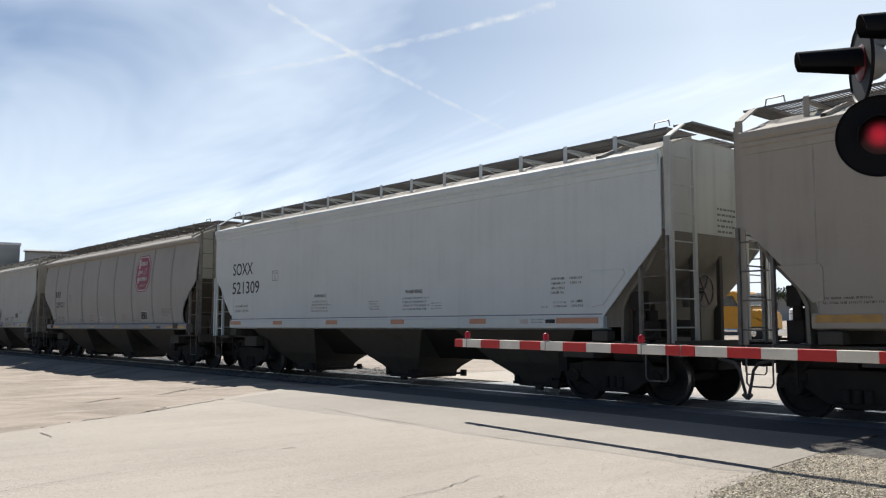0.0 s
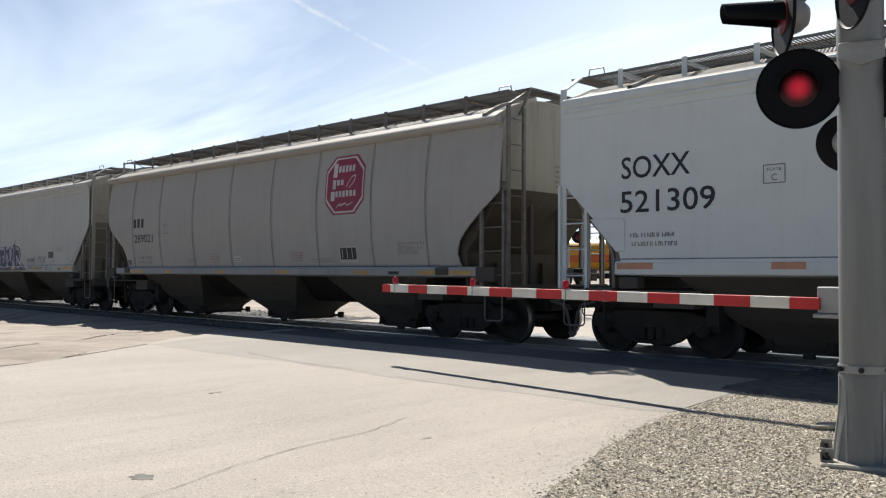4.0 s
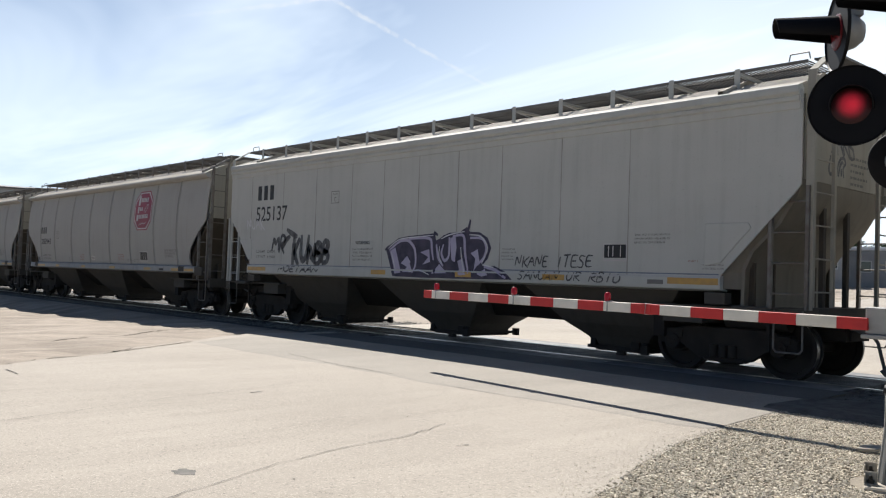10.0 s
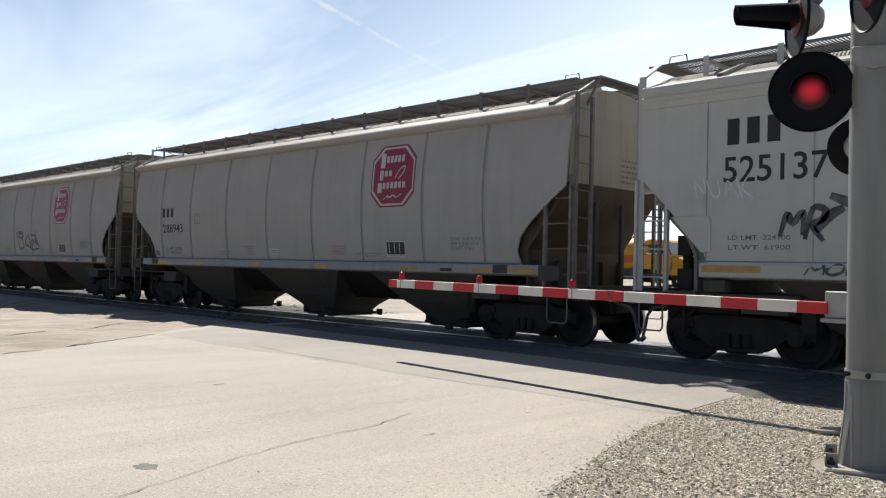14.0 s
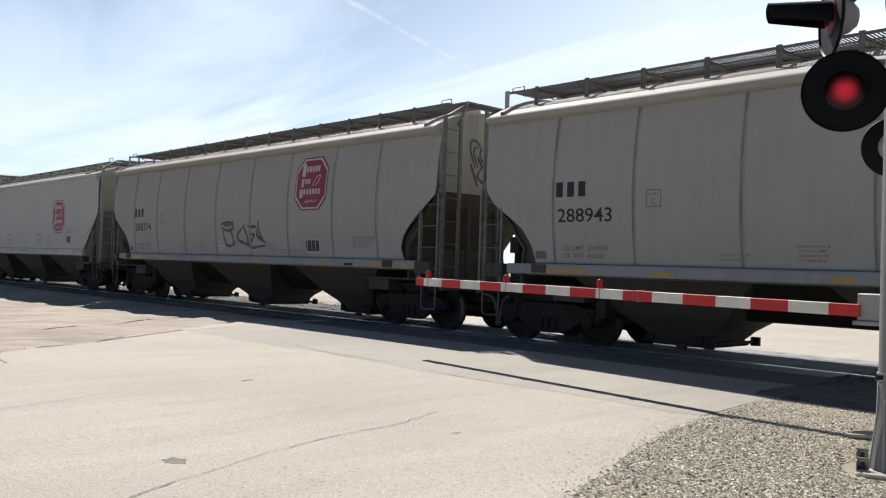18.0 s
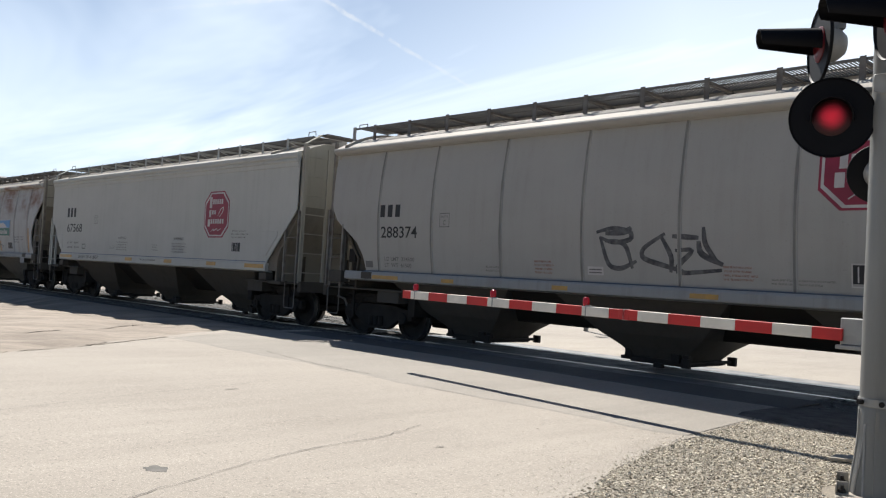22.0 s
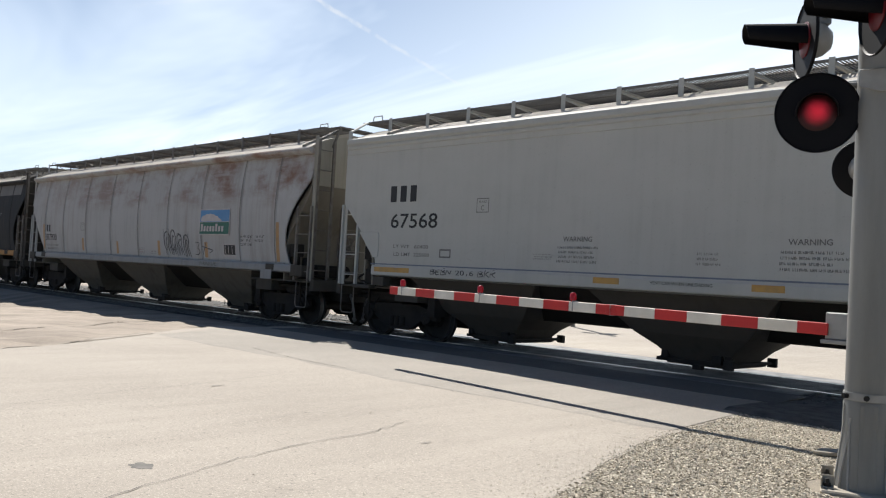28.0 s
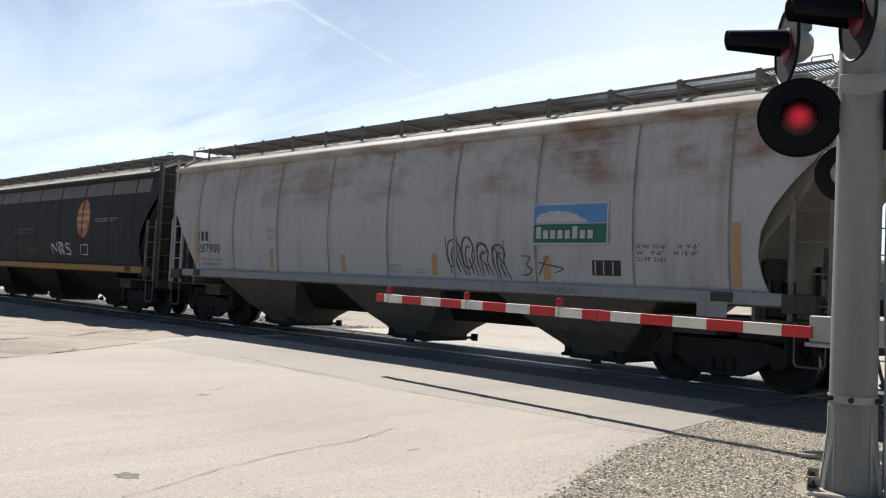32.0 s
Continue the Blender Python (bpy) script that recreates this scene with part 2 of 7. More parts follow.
RED_GLASS = mat("red_lamp_glass", (0.30, 0.006, 0.012), 0.2, 0, bump=0.02, emit=(1.0, 0.02, 0.05, 0.03))
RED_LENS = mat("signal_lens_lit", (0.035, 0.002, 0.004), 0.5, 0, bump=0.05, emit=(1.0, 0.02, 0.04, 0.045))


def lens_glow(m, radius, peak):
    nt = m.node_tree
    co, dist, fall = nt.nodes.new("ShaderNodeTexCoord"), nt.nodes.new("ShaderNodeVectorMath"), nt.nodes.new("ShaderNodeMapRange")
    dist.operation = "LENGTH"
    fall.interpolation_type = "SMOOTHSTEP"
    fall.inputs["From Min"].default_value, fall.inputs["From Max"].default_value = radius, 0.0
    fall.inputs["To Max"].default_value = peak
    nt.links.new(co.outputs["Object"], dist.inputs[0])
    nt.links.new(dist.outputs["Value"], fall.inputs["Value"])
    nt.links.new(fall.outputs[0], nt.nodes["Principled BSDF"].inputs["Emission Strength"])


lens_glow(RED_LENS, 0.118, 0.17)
RED_LENS_DARK = mat("signal_lens_unlit", (0.12, 0.006, 0.01), 0.35, 0, bump=0.05)
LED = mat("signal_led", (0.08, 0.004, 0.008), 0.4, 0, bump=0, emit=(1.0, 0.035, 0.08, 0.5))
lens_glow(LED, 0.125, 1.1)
ROAD = asphalt("worn_pale_asphalt", (0.325, 0.290, 0.246), (0.272, 0.240, 0.202), (0.12, 0.108, 0.095))
ROAD_DARK = asphalt("dark_asphalt", (0.105, 0.10, 0.094), (0.062, 0.060, 0.058), (0.035, 0.034, 0.033))
ROAD_NEW = asphalt("crossing_asphalt", (0.285, 0.258, 0.222), (0.22, 0.20, 0.172), (0.11, 0.10, 0.092))
CRACK = mat("crack_filler", (0.11, 0.10, 0.088), 0.9, 0, bump=0.2)
CONCRETE = mat("tan_concrete", (0.36, 0.325, 0.27), 0.9, 0, second=(0.26, 0.232, 0.19), scale=5, grain=70, bump=0.4)
DIRT = asphalt("dry_dirt", (0.315, 0.266, 0.215), (0.175, 0.143, 0.112), (0.11, 0.09, 0.072), 2.6)
RUT = asphalt("wheel_rut_dirt", (0.255, 0.217, 0.175), (0.19, 0.158, 0.126), (0.12, 0.10, 0.082))
BALLAST_BED = mat("ballast_bed", (0.12, 0.112, 0.103), 0.95, 0, second=(0.06, 0.056, 0.052), scale=6, grain=35, bump=1.0, depth=0.03)
PANEL = mat("crossing_panel_rubber", (0.20, 0.20, 0.20), 0.7, 0, second=(0.10, 0.10, 0.104), scale=3, grain=50, bump=0.4)
TIE = mat("creosoted_tie", (0.06, 0.048, 0.04), 0.9, 0, second=(0.10, 0.085, 0.07), scale=5, bump=0.5, stretch=(4, 1, 1))


# ---------------------------------------------------------------- mesh tools
class Shape:
    """Collects solids into one mesh."""

    def __init__(self):
        self.v, self.f = [], []

    def add(self, verts, faces):
        n = len(self.v)
        self.v += [tuple(p) for p in verts]
        self.f += [tuple(i + n for i in f) for f in faces]
        return self

    def box(self, x0, x1, y0, y1, z0, z1):
        return self.add([(x, y, z) for x in (x0, x1) for y in (y0, y1) for z in (z0, z1)],
                        [(0, 1, 3, 2), (4, 6, 7, 5), (0, 4, 5, 1), (2, 3, 7, 6), (0, 2, 6, 4), (1, 5, 7, 3)])

    def beam(self, p, q, w, h, up=(0, 0, 1)):
        p, q = Vector(p), Vector(q)
        d = (q - p).normalized()
        side = d.cross(Vector(up))
        if side.length < 1e-4:
            side = d.cross(Vector((1, 0, 0)))
        side.normalize()
        top = side.cross(d)
        pts = [e + side * a * w / 2 + top * b * h / 2 for e in (p, q) for a, b in ((-1, -1), (1, -1), (1, 1), (-1, 1))]
        return self.add(pts, [(3, 2, 1, 0), (4, 5, 6, 7), (0, 1, 5, 4), (1, 2, 6, 5), (2, 3, 7, 6), (3, 0, 4, 7)])

    def rod(self, p, q, r, n=8, r2=None):
        p, q = Vector(p), Vector(q)
        d = (q - p).normalized()
        a = d.orthogonal().normalized()
        c = d.cross(a)
        r2 = r if r2 is None else r2
        ring = [a * math.cos(2 * math.pi * i / n) + c * math.sin(2 * math.pi * i / n) for i in range(n)]
        pts = [p + u * r for u in ring] + [q + u * r2 for u in ring]
        return self.add(pts, [(i, (i + 1) % n, n + (i + 1) % n, n + i) for i in range(n)]
                        + [tuple(range(n - 1, -1, -1)), tuple(range(n, 2 * n))])

    def pipe(self, pts, r, n=6):
        for p, q in zip(pts, pts[1:]):
            self.rod(p, q, r, n)
        return self

    def lathe(self, origin, axis, profile, n=24):
        """profile: (along the axis, radius) pairs."""
        o, d = Vector(origin), Vector(axis).normalized()
        a = d.orthogonal().normalized()
        c = d.cross(a)
        pts, k = [], len(profile)
        for s, r in profile:
            for i in range(n):
                w = 2 * math.pi * i / n
                pts.append(o + d * s + (a * math.cos(w) + c * math.sin(w)) * max(r, 0.0005))
        faces = [(j * n + i, j * n + (i + 1) % n, (j + 1) * n + (i + 1) % n, (j + 1) * n + i) for j in range(k - 1) for i in range(n)]
        faces += [tuple(range(n - 1, -1, -1)), tuple(range((k - 1) * n, k * n))]
        return self.add(pts, faces)

    def prism(self, outline, fn_a, fn_b):
        """A plate: the outline placed by fn_a on one face and by fn_b on the other."""
        n = len(outline)
        pts = [fn_a(*p) for p in outline] + [fn_b(*p) for p in outline]
        return self.add(pts, [tuple(range(n)), tuple(range(2 * n - 1, n - 1, -1))]
                        + [(i, n + i, n + (i + 1) % n, (i + 1) % n) for i in range(n)])

    def mesh(self, name, material=None, bevel=0.0, smooth=0.0):
        me = bpy.data.meshes.new(name)
        me.from_pydata(self.v, [], self.f)
        bm = bmesh.new()
        bm.from_mesh(me)
        bmesh.ops.recalc_face_normals(bm, faces=bm.faces)
        if bevel:
            edges = [e for e in bm.edges if len(e.link_faces) == 2 and e.calc_face_angle(0) > 0.6]
            bmesh.ops.bevel(bm, geom=edges, offset=bevel, segments=1, affect="EDGES", clamp_overlap=True)
        bm.to_mesh(me)
        bm.free()
        if smooth:
            me.shade_smooth()
            me.set_sharp_from_angle(angle=radians(smooth))
        if material:
            me.materials.append(material)
        return me


def part(name, mesh, material, parent, label="", at=None):
    """One mesh object under a thing or a part."""
    if isinstance(mesh, Shape):
        mesh = mesh.mesh(name)
    if not mesh.materials:
        mesh.materials.append(material)
    ob = new(name, mesh)
    if material and mesh.materials[0] != material:
        ob.material_slots[0].link = "OBJECT"
        ob.material_slots[0].material = material
    ob.parent = parent
    if at is not None:
        ob.matrix_basis = at
    if label:
        ob["label"] = label
    return ob


def thing(name, label, category, group="", kind="", at=None):
    ob = tagged(new(name), label, category, group, kind)
    if at is not None:
        ob.matrix_basis = at
    return ob


def structure(name, shape, material, label, category="", bevel=0.0):
    ob = new(name, shape.mesh(name, material, bevel))
    return tagged(ob, label, category or name.split("_")[0], kind="structure")


# ---------------------------------------------------------------- ground, road and track
TRACK_Y = 13.30
GAUGE = 0.753            # half the distance between railhead centres


def ground_height(y):
    """The land is level at the track and climbs slowly beyond it."""
    knots = [(-2500, -0.085), (18, -0.085), (45, 0.42), (90, 1.9), (140, 2.4), (2500, 6.0)]
    for (a, p), (b, q) in zip(knots, knots[1:]):
        if y <= b:
            return p + (q - p) * (y - a) / (b - a)
    return knots[-1][1]


def fall(x, y):
    """How far the pavement has sunk towards its gravel edge, away from the track."""
    return min(max((x + 9) * 0.0135, 0.0), 0.062) * min(max((11.5 - y) / 2.2, 0.0), 1.0)


def sunk(mesh):
    for vert in mesh.vertices:
        vert.co.z -= fall(vert.co.x, vert.co.y)
    return mesh


def lot(x, y):
    """The dirt lot west of the road falls away slowly from the track."""
    u, w = min(max((-17.5 - x) / 13.5, 0), 1), min(max((11.2 - y) / 1.2, 0), 1)
    return 0.31 * u * w


def ground_sheet():
    s = Shape()
    ys = [-2500, -300, -60, -20, 0, 5, 10.0, 10.6, 11.2, 18, 30, 45, 65, 90, 115, 140, 400, 1200, 2500]
    xs = [-2500, -600, -150, -60, -31, -24, -20, -17.5, 0, 20, 60, 150, 600, 2500]
    w = len(xs)
    s.add([(x, y, ground_height(y) - lot(x, y)) for y in ys for x in xs],
          [(j * w + i, j * w + i + 1, (j + 1) * w + i + 1, (j + 1) * w + i) for j in range(len(ys) - 1) for i in range(w - 1)])
    structure("ground", s, DIRT, "pale dry dirt ground reaching the horizon", "ground")


def road_outline(y):
    """The ragged east edge of the pavement, where gravel begins."""
    knots = [(-30, 6.0), (-4, 0.2), (0, -1.5), (3.14, -2.88), (4.71, -3.52), (5.97, -3.99), (7.1, -4.30), (8.06, -4.44), (10.2, -4.77), (11.1, -4.80), (16, -4.8), (24, -5.0), (90, -7.0)]
    for (a, p), (b, q) in zip(knots, knots[1:]):
        if y <= b:
            return p + (q - p) * (y - a) / (b - a)
    return knots[-1][1]


def west_edge(y):
    """Where the pavement gives way to the dirt lot."""
    return -12.3 - 0.71 * (min(max(y, -1.0), 9.6) - 3.5)


def road_sheet():
    s = Shape()
    ys = [-30, -15, -8, -4] + [i * 0.25 for i in range(-8, 45)] + [11.65]
    for y0, y1 in zip(ys, ys[1:]):
        e0 = road_outline(y0) + 0.10 * noise.noise((y0 * 2.3, 0, 0)) * (abs(y0) < 14)
        e1 = road_outline(y1) + 0.10 * noise.noise((y1 * 2.3, 0, 0)) * (abs(y1) < 14)
        w0, w1 = (west_edge(y) + 0.35 * noise.noise((y * 0.9, 5, 0)) for y in (y0, y1))
        h0, h1 = ground_height(y0) + 0.081, ground_height(y1) + 0.081
        s.add([(w0, y0, h0), (-9.0, y0, h0), (-9.0, y1, h1), (w1, y1, h1), (w0, y0, h0 - 0.12), (w1, y1, h1 - 0.12)], [(0, 1, 2, 3), (3, 5, 4, 0)])
        m0, m1 = min(-4.41, e0 - 0.05), min(-4.41, e1 - 0.05)
        s.add([(-9.0, y0, h0), (m0, y0, h0), (e0, y0, h0), (e1, y1, h1), (m1, y1, h1), (-9.0, y1, h1), (e0, y0, h0 - 0.12), (e1, y1, h1 - 0.12)],
              [(0, 1, 4, 5), (1, 2, 3, 4), (2, 6, 7, 3)])
    ys = [14.9, 16, 18, 22, 30, 45, 65, 90]
    for y0, y1 in zip(ys, ys[1:]):
        h0, h1 = ground_height(y0) + 0.081, ground_height(y1) + 0.081
        s.add([(-17 - 0.1 * y0, y0, h0), (-4.6, y0, h0), (-4.6, y1, h1), (-17 - 0.1 * y1, y1, h1)], [(0, 1, 2, 3)])
    sunk(structure("road", s, ROAD, "pale worn asphalt road across the tracks", "road").data)


ground_sheet()
road_sheet()


def rails():
    s_head, s_web = Shape(), Shape()
    for side in (-1, 1):
        y = TRACK_Y + side * GAUGE
        s_head.box(-160, 90, y - 0.036, y + 0.036, -0.045, 0.0)
        s_web.box(-160, 90, y - 0.012, y + 0.012, -0.13, -0.045)
        s_web.box(-160, 90, y - 0.07, y + 0.07, -0.15, -0.13)
    track = thing("railway_track", "steel railway track with worn bright railheads", "railway track", kind="structure")
    part("railhead", s_head, STEEL_BRIGHT, track)
    part("rail_web", s_web, RAIL_RUST, track)


rails()

# ---------------------------------------------------------------- the train
HALF_WIDTH = 1.58


class Plan:
    """Shape of one hopper car: curved sides with seams, or flat sides with diagonal ends."""

    def __init__(self, curved, half, sill=1.25):
        self.curved, self.half, self.sill = curved, half, sill
        self.walk = 4.745 if curved else 4.705
        self.truck = 6.68 if not curved else (6.85 if half < 8.3 else 7.3)
        self.front = 8.90 if curved and half > 8.3 else half      # the end sheet towards +x
        f = self.front
        if not curved:
            self.left = [(-half - 0.04, 4.16), (-half - 0.04, 2.80), (-half + 0.60, 2.16), (-half + 1.04, 1.70), (-half + 1.08, sill + 0.2)]
            self.right = [(half + 0.05, 4.16), (half + 0.05, 2.80), (half - 1.06, 1.62), (half - 1.18, sill + 0.2)]
            self.slope = [(0.012, 2.95), (0.03, 2.72), (0.30, 2.27), (0.70, 1.87), (0.82, 1.62), (0.84, 1.03)]
        elif half < 8.3:
            self.left = [(-half - 0.08, 4.16), (-half, 2.82), (-half + 0.2, 2.53), (-half + 0.62, 2.26), (-half + 0.90, 2.07), (-half + 1.12, 1.75), (-half + 1.19, sill + 0.18)]
            self.right = [(half + 0.06, 4.16), (half + 0.06, 2.80), (half - 0.43, 2.43), (half - 0.78, 2.14), (half - 0.98, 1.92), (half - 1.07, 1.66), (half - 0.98, sill + 0.18)]
            self.slope = [(0.012, 2.90), (0.05, 2.72), (0.33, 2.32), (0.56, 2.10), (0.62, 1.98), (0.86, 1.70), (0.82, 1.42), (0.82, 1.03)]
        else:
            self.left = [(-half - 0.05, 4.16), (-half - 0.12, 3.2), (-half + 1.05, 1.6), (-half + 1.1, sill + 0.18)]
            self.right = [(f + 0.06, 4.16), (f + 0.06, 3.46), (f - 0.15, 3.23), (f - 0.44, 2.93), (f - 0.68, 2.62), (f - 0.84, 2.3), (f - 0.89, 1.95), (f - 0.83, 1.65), (f - 0.74, sill + 0.18)]
            self.slope = [(0.012, 3.34), (0.08, 3.10), (0.42, 2.62), (0.79, 2.18), (0.95, 1.80), (0.93, 1.03)]

    def at(self, e):
        """Distance of one end from the middle."""
        return self.front if e > 0 else self.half

    def edge(self, knots, z):
        for (xa, za), (xb, zb) in zip(knots, knots[1:]):
            if z >= zb:
                return xa + (xb - xa) * (za - z) / (za - zb)
        return knots[-1][0]

    def width(self, z):
        if not self.curved:
            return HALF_WIDTH
        u = min(max((z - self.sill) / (4.16 - self.sill), 0), 1)
        return HALF_WIDTH - 0.17 + 0.17 * math.sin(math.pi * u) ** 0.8

    def skin(self, z):
        """Outermost surface at a height: the body sheet, or the sill below it."""
        sill_top = self.sill + (0.14 if self.curved else 0.17)
        return max(self.width(z), 1.602) if z < sill_top else self.width(z)

    def key(self):
        return (self.curved, self.half, self.sill)


MESHES = {}


def cached(key, build):
    if key not in MESHES:
        MESHES[key] = build()
    return MESHES[key]


def side_mesh(pl, sign):
    s = Shape()
    top, bottom, rows, cols = 4.16, pl.sill + 0.18, 22, 24
    verts = []
    for inner in (0, 0.03):
        for i in range(rows + 1):
            z = bottom + (top - bottom) * i / rows
            a, b = pl.edge(pl.left, z), pl.edge(pl.right, z)
            y = (pl.width(z) - inner) * sign
            verts += [(a + (b - a) * j / cols, y, z) for j in range(cols + 1)]
    w = cols + 1
    n = w * (rows + 1)
    faces = []
    for i in range(rows):
        for j in range(cols):
            q = (i * w + j, i * w + j + 1, (i + 1) * w + j + 1, (i + 1) * w + j)
            faces += [q, tuple(k + n for k in reversed(q))]
    ring = [i * w for i in range(rows + 1)] + [rows * w + j for j in range(1, w)] + [i * w + cols for i in range(rows - 1, -1, -1)] + [j for j in range(cols - 1, 0, -1)]
    faces += [(ring[i], ring[(i + 1) % len(ring)], ring[(i + 1) % len(ring)] + n, ring[i] + n) for i in range(len(ring))]
    s.add(verts, faces)
    return s.mesh("side_sheet", smooth=25)


def seam_mesh(pl, x, sign, wide=0.085, proud=0.014):
    """A pressed rib over the joint of two side sheets."""
    s = Shape()
    zs = [pl.sill + 0.2 + (3.85 - pl.sill) * i / 12 for i in range(13)]
    for z0, z1 in zip(zs, zs[1:]):
        row = []
        for z in (z0, z1):
            y = pl.width(z)
            row += [(x - wide / 2, y * sign, z), (x - wide * 0.36, (y + proud) * sign, z), (x + wide * 0.36, (y + proud) * sign, z), (x + wide / 2, y * sign, z)]
        s.add(row, [(0, 1, 5, 4), (1, 2, 6, 5), (2, 3, 7, 6)])
    return s.mesh("seam")


def streak_mesh(pl, x, sign, gaps, seed):
    """Uneven dark seam line: weld dirt if flat, painted rib shading if curved."""
    s = Shape()
    zs = [pl.sill + 0.2 + (3.85 - pl.sill) * i / 22 for i in range(23)]
    for g in gaps:
        for z0, z1 in zip(zs, zs[1:]):
            row = []
            for z in (z0, z1):
                w = (0.020 if pl.curved else 0.011) + 0.010 * noise.noise((z * 2.1, x * 3 + g * 40, seed))
                y = (pl.width(z) + (0.018 if pl.curved else 0.004)) * sign
                row += [(x + g - w, y, z), (x + g + w, y, z)]
            s.add(row, [(0, 1, 3, 2)])
    return s.mesh("seam_streak")


def roof_line(pl, y):
    """Height of the roof sheet: an arch on the curved cars, two pitches on the flat ones."""
    if pl.curved:
        return 4.165 + 0.46 * max(1 - (abs(y) / 1.62) ** 2.2, 0.0)
    u = 1 - abs(y) / 1.60
    return 4.23 + 0.29 * min(u / 0.5, 1) + 0.04 * u


def roof_mesh(pl):
    s = Shape()
    n = 32
    prof = [(-1.60 + 3.20 * i / n, roof_line(pl, -1.60 + 3.20 * i / n)) for i in range(n + 1)]
    prof = [(-1.60, 4.13)] + prof + [(1.60, 4.13)]
    out = prof + [(y * 0.97, z - 0.05) for y, z in reversed(prof)]
    s.prism(out, lambda y, z: (-pl.half, y, z), lambda y, z: (pl.front, y, z))
    return s.mesh("roof", smooth=20)


def roof_rib_mesh(pl, x):
    """Arched stiffener standing on the roof from eave to eave."""
    s = Shape()
    ys = [-1.56 + 3.12 * i / 22 for i in range(23)]
    for a, b in zip(ys, ys[1:]):
        za, zb = roof_line(pl, a), roof_line(pl, b)
        s.add([(x + u, y, z + h) for y, z in ((a, za), (b, zb)) for u, h in ((-0.045, -0.01), (-0.04, 0.06), (0.04, 0.06), (0.045, -0.01))],
              [(0, 1, 5, 4), (1, 2, 6, 5), (2, 3, 7, 6)])
    return s.mesh("roof_rib")


def eave_mesh(pl, sign):
    """Rolled top edge: a lip below, a broad rounded shoulder above."""
    s = Shape()
    if pl.curved:
        out = [(1.40, 4.03), (1.57, 4.05), (1.615, 4.085), (1.642, 4.115), (1.643, 4.15), (1.62, 4.178), (1.56, 4.192), (1.48, 4.15)]
    else:
        out = [(1.56, 3.87), (1.60, 3.89), (1.603, 3.985), (1.632, 4.005), (1.636, 4.055), (1.612, 4.075), (1.655, 4.115), (1.659, 4.175), (1.647, 4.215), (1.61, 4.238), (1.54, 4.246), (1.48, 4.19)]
    s.prism(out, lambda y, z: (-pl.half - 0.02, y * sign, z), lambda y, z: (pl.front + 0.02, y * sign, z))
    return s.mesh("eave_trim", smooth=32)


def sill_mesh(pl, sign):
    s = Shape()
    z = pl.sill
    h = 0.18 if pl.curved else 0.21
    a, b = (-pl.half + 0.6, pl.front - 0.5) if pl.curved else (-pl.half + 0.98, pl.half - 1.15)
    out = [(1.38, z - 0.03), (1.59, z), (1.60, z + 0.02), (1.60, z + h - 0.04), (1.575, z + h), (1.5, z + h), (1.5, z + 0.02), (1.38, z + 0.0)]
    s.prism(out, lambda y, q: (a, y * sign, q), lambda y, q: (b, y * sign, q))
    return s.mesh("side_sill")


def end_mesh(pl, e):
    """Upright end sheet with a turned flange down each side, closed to the roof line above."""
    s = Shape()
    x = pl.at(e) * e
    low = pl.slope[0][1] - 0.03
    s.box(*sorted((x - 0.06 * e, x)), -1.46, 1.46, low, 4.18)
    for y in (-1.46, 1.40):
        s.box(*sorted((x, x + 0.035 * e)), y, y + 0.06, low, 4.12)
    top = [(1.52 - 3.04 * i / 16, roof_line(pl, 1.52 - 3.04 * i / 16) - 0.03) for i in range(17)]
    gable = [(-1.52, 4.10), (1.52, 4.10)] + top
    s.prism(gable, lambda y, z: (x + 0.004 * e, y, z), lambda y, z: (x - 0.064 * e, y, z))
    return s.mesh("end_sheet")


def slope_mesh(pl, e):
    """Slope sheet running in under the load, then turning down to the platform."""
    s = Shape()
    x = pl.at(e) * e
    out = [(x - a * e, z) for a, z in pl.slope] + [(x - (a + 0.05) * e, z + 0.02) for a, z in reversed(pl.slope)]
    s.prism(out, lambda a, z: (a, -1.46, z), lambda a, z: (a, 1.46, z))
    return s.mesh("slope_sheet", smooth=30)


def wing_mesh(pl, e, sign):
    """Sheet that closes the slope sheet's edge to the cut in the car side."""
    s = Shape()
    cut = pl.right if e > 0 else pl.left
    x = pl.at(e) * e
    low, high = pl.sill + 0.02, pl.slope[0][1] + 0.06
    zs = [low + (high - low) * i / 14 for i in range(15)]
    inner = [(pl.edge(cut, z) - e * 0.12, z) for z in zs]
    deep = [(a, z) for a, z in pl.slope]
    outer = [(x - e * (pl.edge(deep, min(z, deep[0][1])) + 0.02), z) for z in zs]
    for (a, za), (b, zb), (c, zc), (d, zd) in zip(inner, inner[1:], outer[1:], outer):
        near, far = sign * (1.53 if not pl.curved else 1.40), sign * 1.40
        s.add([(a, near, za), (b, near, zb), (c, far, zc), (d, far, zd), (a, near - sign * 0.03, za), (b, near - sign * 0.03, zb), (c, far - sign * 0.03, zc), (d, far - sign * 0.03, zd)],
              [(0, 1, 2, 3), (7, 6, 5, 4)])
    return s.mesh("wing_sheet", smooth=40)


def stiffener_mesh(pl, e, y):
    """Upright angle between the slope sheet and the platform."""
    s = Shape()
    x = e * (pl.at(e) - pl.slope[-1][0] + 0.05)
    s.beam((x, y, 1.06), (x, y, pl.slope[-2][1] + 0.1), 0.05, 0.09, up=(1, 0, 0))
    return s.mesh("stiffener")


